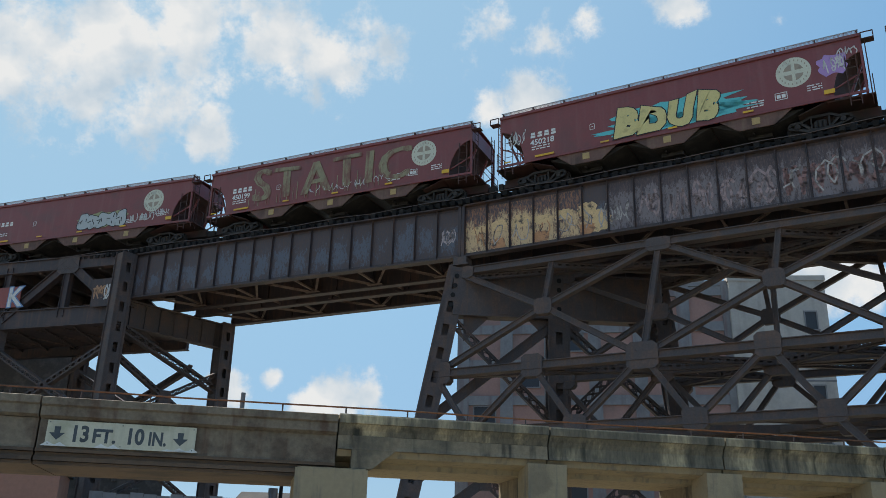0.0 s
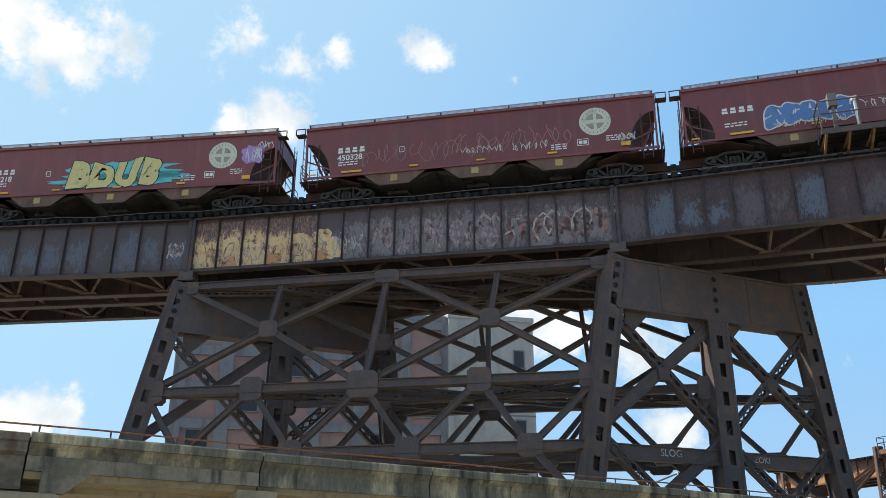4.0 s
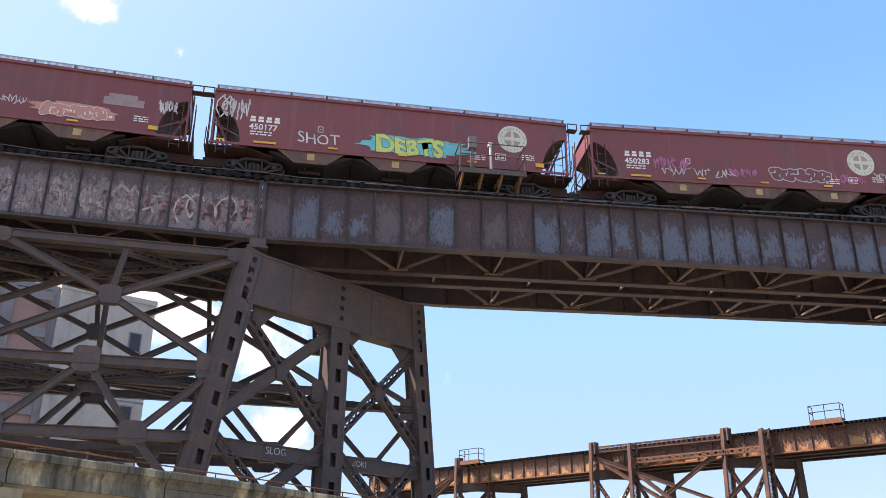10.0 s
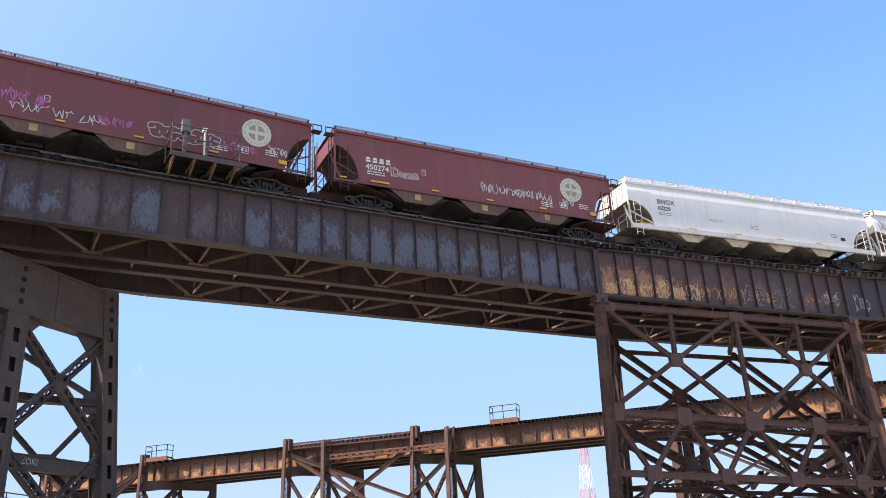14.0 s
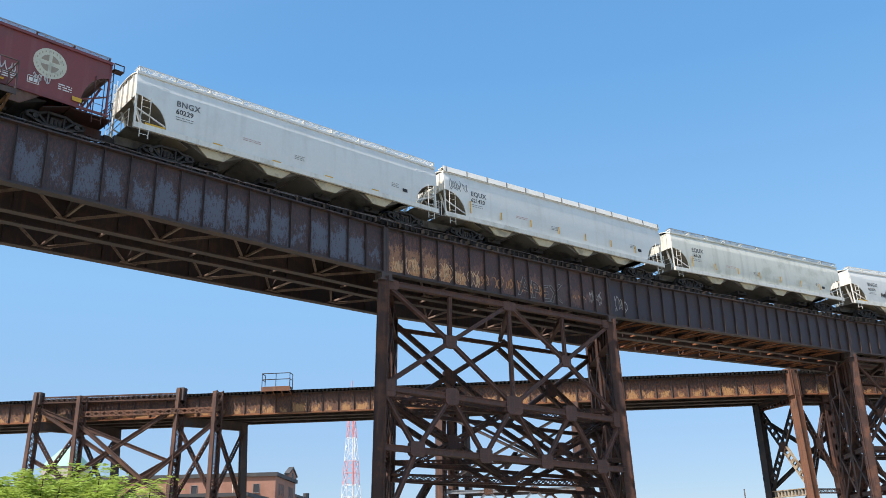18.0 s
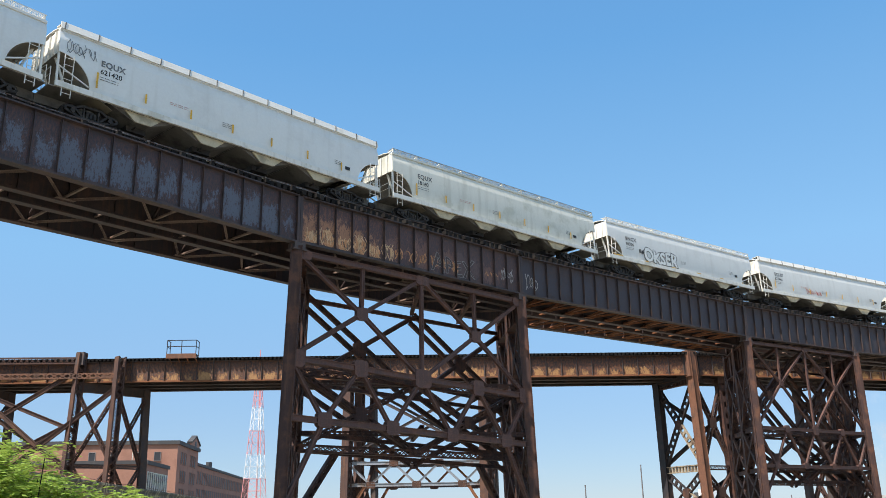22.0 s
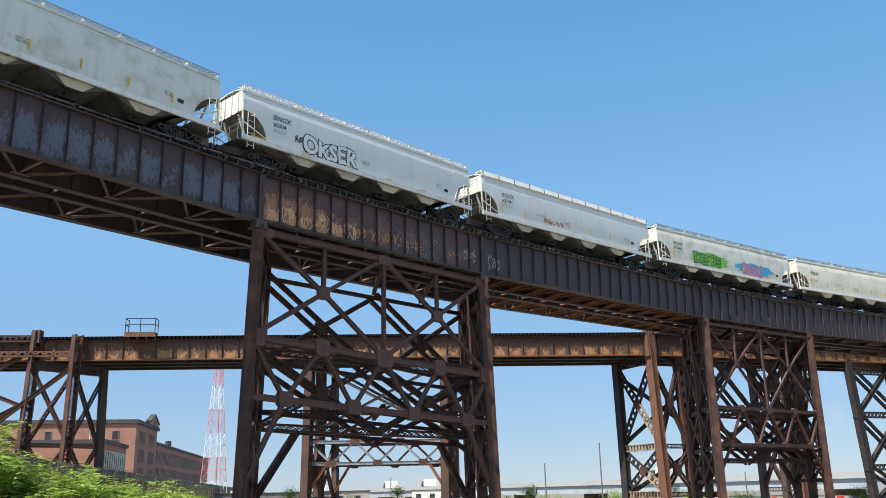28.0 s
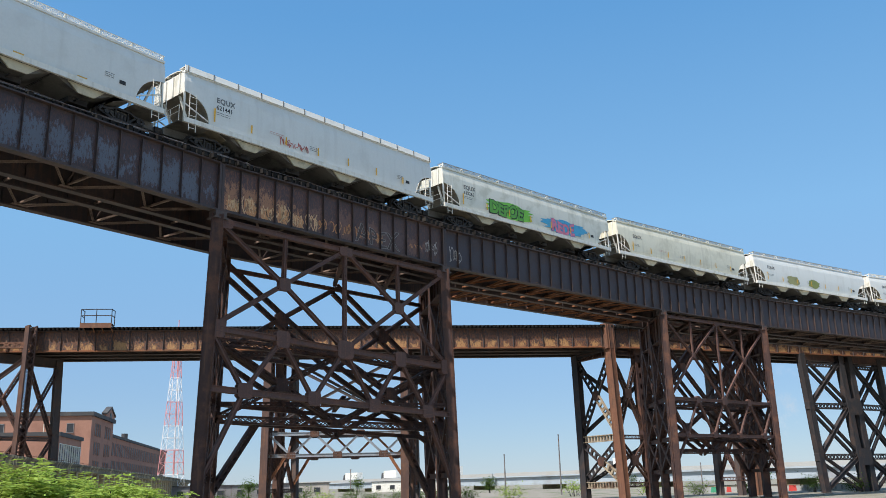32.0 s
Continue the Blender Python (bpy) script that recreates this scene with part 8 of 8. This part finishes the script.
def light_poles():
    for az, d, h in ((93.4, 150, 6.6), (96.9, 150, 9.6), (83.6, 210, 6.0), (105.5, 190, 5.0)):
        a = radians(az)
        t = thing("light_pole", "slim grey lamp post standing beyond the viaduct", "lamp post", "lamp posts", m=Matrix.Translation((d * math.sin(a), d * math.cos(a), GROUND)))
        part("pole", Geo().tube((0, 0, 0), (0, 0, h), 0.14, 8, 0.09), STEEL_LIGHT, t)
        part("cap", Geo().tube((0, 0, h), (0, 0, h + 0.15), 0.12, 8), STEEL_LIGHT, t)
    # street lamp seen through the first tower
    t = thing("street_lamp", "street lamp with a pale cobra head", "street lamp", m=Matrix.Translation((23.6, 38.0, GROUND)))
    part("pole", Geo().tube((0, 0, 0), (0, 0, 7.6), 0.09, 8, 0.06), STEEL_LIGHT, t)
    part("arm", Geo().tube((0, 0, 7.5), (1.6, 0, 8.1), 0.04, 6), STEEL_LIGHT, t)
    part("lamp_head", Geo().quadbox([(1.5, -0.14, 8.0), (2.2, -0.12, 8.05), (2.2, 0.12, 8.05), (1.5, 0.14, 8.0)], [(1.5, -0.1, 8.14), (2.1, -0.06, 8.18), (2.1, 0.06, 8.18), (1.5, 0.1, 8.14)]), CREAM, t)


light_poles()

# ---- plants ----
LEAF = leaf_material("fresh_leaves", (0.36, 0.50, 0.12), (0.52, 0.66, 0.13))
LEAF_DARK = leaf_material("tree_leaves", (0.09, 0.15, 0.045), (0.16, 0.26, 0.04))


def leaf_mass(points, size, rng, n_per):
    """Many small folded leaves round a set of twig ends."""
    v, f = [], []
    for p in points:
        for _ in range(n_per):
            q = Vector(p) + Vector((rng.gauss(0, 1), rng.gauss(0, 1), rng.gauss(0, 0.8))) * size * 2.2
            d = Vector((rng.gauss(0, 1), rng.gauss(0, 1), rng.gauss(-0.2, 0.6))).normalized()
            s = d.cross(Vector((rng.gauss(0, 0.5), rng.gauss(0, 0.5), 1))).normalized()
            k, ln = len(v), size * rng.uniform(0.7, 1.5)
            up = d.cross(s) * (ln * 0.12)
            v += [q, q + d * ln * 0.45 + s * ln * 0.26 + up, q + d * ln, q + d * ln * 0.45 - s * ln * 0.26 + up]
            f += [(k, k + 1, k + 2), (k, k + 2, k + 3)]
    return v, f


def leaf_mesh(name, v, f, mat):
    me = bpy.data.meshes.new(name)
    me.from_pydata([tuple(p) for p in v], [], f)
    me.materials.append(mat)
    return me


def frond(v, f, root, heading, length, rise, rng):
    """A drooping pinnate leaf: pairs of narrow folded leaflets along an arched stalk."""
    d = Vector((math.cos(heading), math.sin(heading), 0))
    side = Vector((-d.y, d.x, 0))
    n = 9
    for i in range(1, n + 1):
        u = i / n
        c = root + d * (length * u) + Vector((0, 0, length * (rise * math.sin(u * 2.3) - 0.45 * u * u)))
        ln = length * (0.30 - 0.16 * abs(u - 0.45)) * rng.uniform(0.85, 1.15)
        for k in (-1, 1):
            q = (side * k + d * 0.55 + Vector((0, 0, rng.uniform(-0.45, 0.1)))).normalized()
            w = q.cross(Vector((rng.gauss(0, 0.3), rng.gauss(0, 0.3), 1))).normalized() * (ln * 0.17)
            m = len(v)
            v += [c, c + q * (ln * 0.4) + w, c + q * ln, c + q * (ln * 0.4) - w]
            f += [(m, m + 1, m + 2), (m, m + 2, m + 3)]


def shrubs():
    rng = random.Random(17)
    for i in range(26):
        az = 45.6 + i * 1.16
        a = radians(az)
        d = 15.0 + rng.uniform(-1.3, 1.3)
        el = float(np.interp(az, (46, 53, 57.9, 59.5, 61.1, 62.5, 65.5, 67, 69.9, 71.9, 75), (3.4, 4.5, 4.9, 4.0, 2.3, 1.6, 1.35, 1.25, 0.75, -0.2, -2.0)))
        top = 1.6 + d * math.tan(radians(el)) - 0.06 + rng.uniform(-0.18, 0.10)
        base = Vector((d * math.sin(a), d * math.cos(a), GROUND))
        t = thing("shrub", "leafy bright green sumac shrub", "shrub", "shrubs on the bank", m=Matrix.Translation(base))
        stems, v, f = Geo(), [], []
        for k in range(20):
            an, r = rng.uniform(0, 6.28), rng.uniform(0.05, 0.75)
            tip = Vector((math.cos(an) * r, math.sin(an) * r, (top - GROUND) * (rng.uniform(0.62, 1.0) if k else 1.0)))
            stems.tube((tip.x * 0.25, tip.y * 0.25, 0), tip, 0.02, 5, 0.007)
            for q in range(11):
                frond(v, f, tip - Vector((0, 0, rng.uniform(0.0, 0.25))), rng.uniform(0, 6.28), rng.uniform(0.28, 0.5), rng.uniform(0.25, 0.9), rng)
            for q in range(16):
                frond(v, f, tip * rng.uniform(0.4, 0.95), rng.uniform(0, 6.28), rng.uniform(0.35, 0.6), rng.uniform(0.1, 0.6), rng)
        part("stems", stems, TIE, t)
        part("leaves", leaf_mesh("leaves", v, f, LEAF), LEAF, t)


shrubs()


def trees():
    rng = random.Random(23)
    spots = [(77.3, 230, 4.2), (75.4, 300, 6.0), (84.0, 260, 4.4), (92.4, 210, 3.0), (101.5, 260, 3.6), (109.0, 200, 3.6), (117, 180, 4.5), (121, 170, 5)]
    for az, d, h in spots:
        a = radians(az)
        t = thing("tree", "small leafy tree beside the distant road", "tree", "distant trees", m=Matrix.Translation((d * math.sin(a), d * math.cos(a), GROUND)))
        g = Geo().tube((0, 0, 0), (0.1, 0, h * 0.55), 0.16, 7, 0.09)
        tips = []
        for k in range(16):
            an, el = rng.uniform(0, 6.28), rng.uniform(0.1, 1.4)
            r = h * 0.42 * rng.uniform(0.5, 1.0)
            tip = Vector((math.cos(an) * math.cos(el) * r, math.sin(an) * math.cos(el) * r, h * 0.55 + math.sin(el) * r))
            g.tube((0.05, 0, h * rng.uniform(0.35, 0.55)), tip, 0.05, 5, 0.02)
            for w in range(7):
                tips.append(tip * rng.uniform(0.8, 1.0) + Vector((rng.gauss(0, 0.35), rng.gauss(0, 0.35), rng.gauss(0, 0.3))))
        part("trunk", g, TIE, t)
        v, f = leaf_mass(tips, 0.34, rng, 7)
        part("crown", leaf_mesh("crown", v, f, LEAF_DARK), LEAF_DARK, t)


trees()


def bushes():
    """Low scrub that hides the ground beyond the farther viaduct."""
    rng = random.Random(31)
    az = 72.0
    while az < 116:
        a, d = radians(az), rng.uniform(112, 135)
        h = rng.uniform(1.2, 2.3)
        t = thing("bush", "low green bush on waste ground", "bush", "bushes on the waste ground", m=Matrix.Translation((d * math.sin(a), d * math.cos(a), GROUND)))
        stems, tips = Geo(), []
        for k in range(12):
            an, r = rng.uniform(0, 6.28), rng.uniform(0.2, 1.7)
            tip = Vector((math.cos(an) * r, math.sin(an) * r, h * rng.uniform(0.4, 1.0)))
            stems.tube((tip.x * 0.4, tip.y * 0.4, 0), tip, 0.03, 5, 0.012)
            for w in range(8):
                tips.append(tip * rng.uniform(0.6, 1.0) + Vector((rng.gauss(0, 0.3), rng.gauss(0, 0.3), rng.gauss(0, 0.12))))
        part("stems", stems, TIE, t)
        v, f = leaf_mass(tips, 0.2, rng, 6)
        part("leaves", leaf_mesh("leaves", v, f, LEAF if rng.random() < 0.4 else LEAF_DARK), LEAF, t)
        az += rng.uniform(0.7, 1.9) * (1.0 if az < 90 else 2.6)


bushes()


def low_sheds():
    for az, d, w, h, mat, lab in ((80.5, 260, 16, 3.4, BEIGE, "tan low shed near the highway"), (76.2, 240, 30, 3.2, FRAME_GREY, "grey low shed near the highway"), (87.0, 330, 24, 3.6, CREAM, "white low warehouse near the highway")):
        a = radians(az)
        t = thing("shed", lab, "shed", "low sheds", m=Matrix.Translation((d * math.sin(a), d * math.cos(a), GROUND)) @ Matrix.Rotation(-a, 4, "Z"))
        part("wall", Geo().box(-w / 2, w / 2, 0, 10, 0, h), mat, t)
        part("roof", Geo().box(-w / 2 - 0.3, w / 2 + 0.3, -0.3, 10.3, h, h + 0.25), ROOF, t)
        for i in range(int(w // 5)):
            window(t, -w / 2 + 2.5 + i * 5, h * 0.3, 1.6, h * 0.35)


low_sheds()


def painted_wall():
    """A low white wall across the waste ground with blocks of colour and worn lettering."""
    p0, p1 = 135 * Vector((math.sin(radians(105.6)), math.cos(radians(105.6)), 0)), 135 * Vector((math.sin(radians(114.5)), math.cos(radians(114.5)), 0))
    f, ln = far_frame(p1, p0)
    t = thing("painted_wall", "low white wall painted with red, green and grey shapes", "wall", m=f @ Matrix.Translation((0, 0, GROUND)))
    part("wall", Geo().box(0, ln, -0.12, 0.12, 0, 0.85), HIGHWAY_WHITE, t)
    part("coping", Geo().box(0, ln, -0.18, 0.18, 0.85, 0.92), CONCRETE_CLEAN, t)
    red, green, grey = plain("wall_red", (0.55, 0.06, 0.05), 0.8), plain("wall_green", (0.05, 0.30, 0.18), 0.8), plain("wall_grey", (0.20, 0.22, 0.24), 0.8)
    for az, w, mat in ((106.2, 1.3, green), (107.0, 0.7, red), (108.4, 0.5, grey), (110.6, 1.1, red)):
        x = ln * (114.5 - az) / 8.9
        part("paint_block", Geo().prism([(x - w / 2, 0.05), (x + w / 2, 0.05), (x + w * 0.35, 0.82), (x - w * 0.45, 0.78)], 0.12, 0.126), mat, t)
        part("paint_block", Geo().prism([(x - w / 2, 0.05), (x + w / 2, 0.05), (x + w * 0.35, 0.82), (x - w * 0.45, 0.78)], -0.126, -0.12), mat, t)
    for i in range(7):
        x = ln * (114.5 - 111.3 - i * 0.33) / 8.9
        for y in (-0.126, 0.12):
            part("letter_bar", Geo().box(x - 0.1, x + 0.1, y, y + 0.006, 0.15, 0.7), grey, t)


painted_wall()


motions()
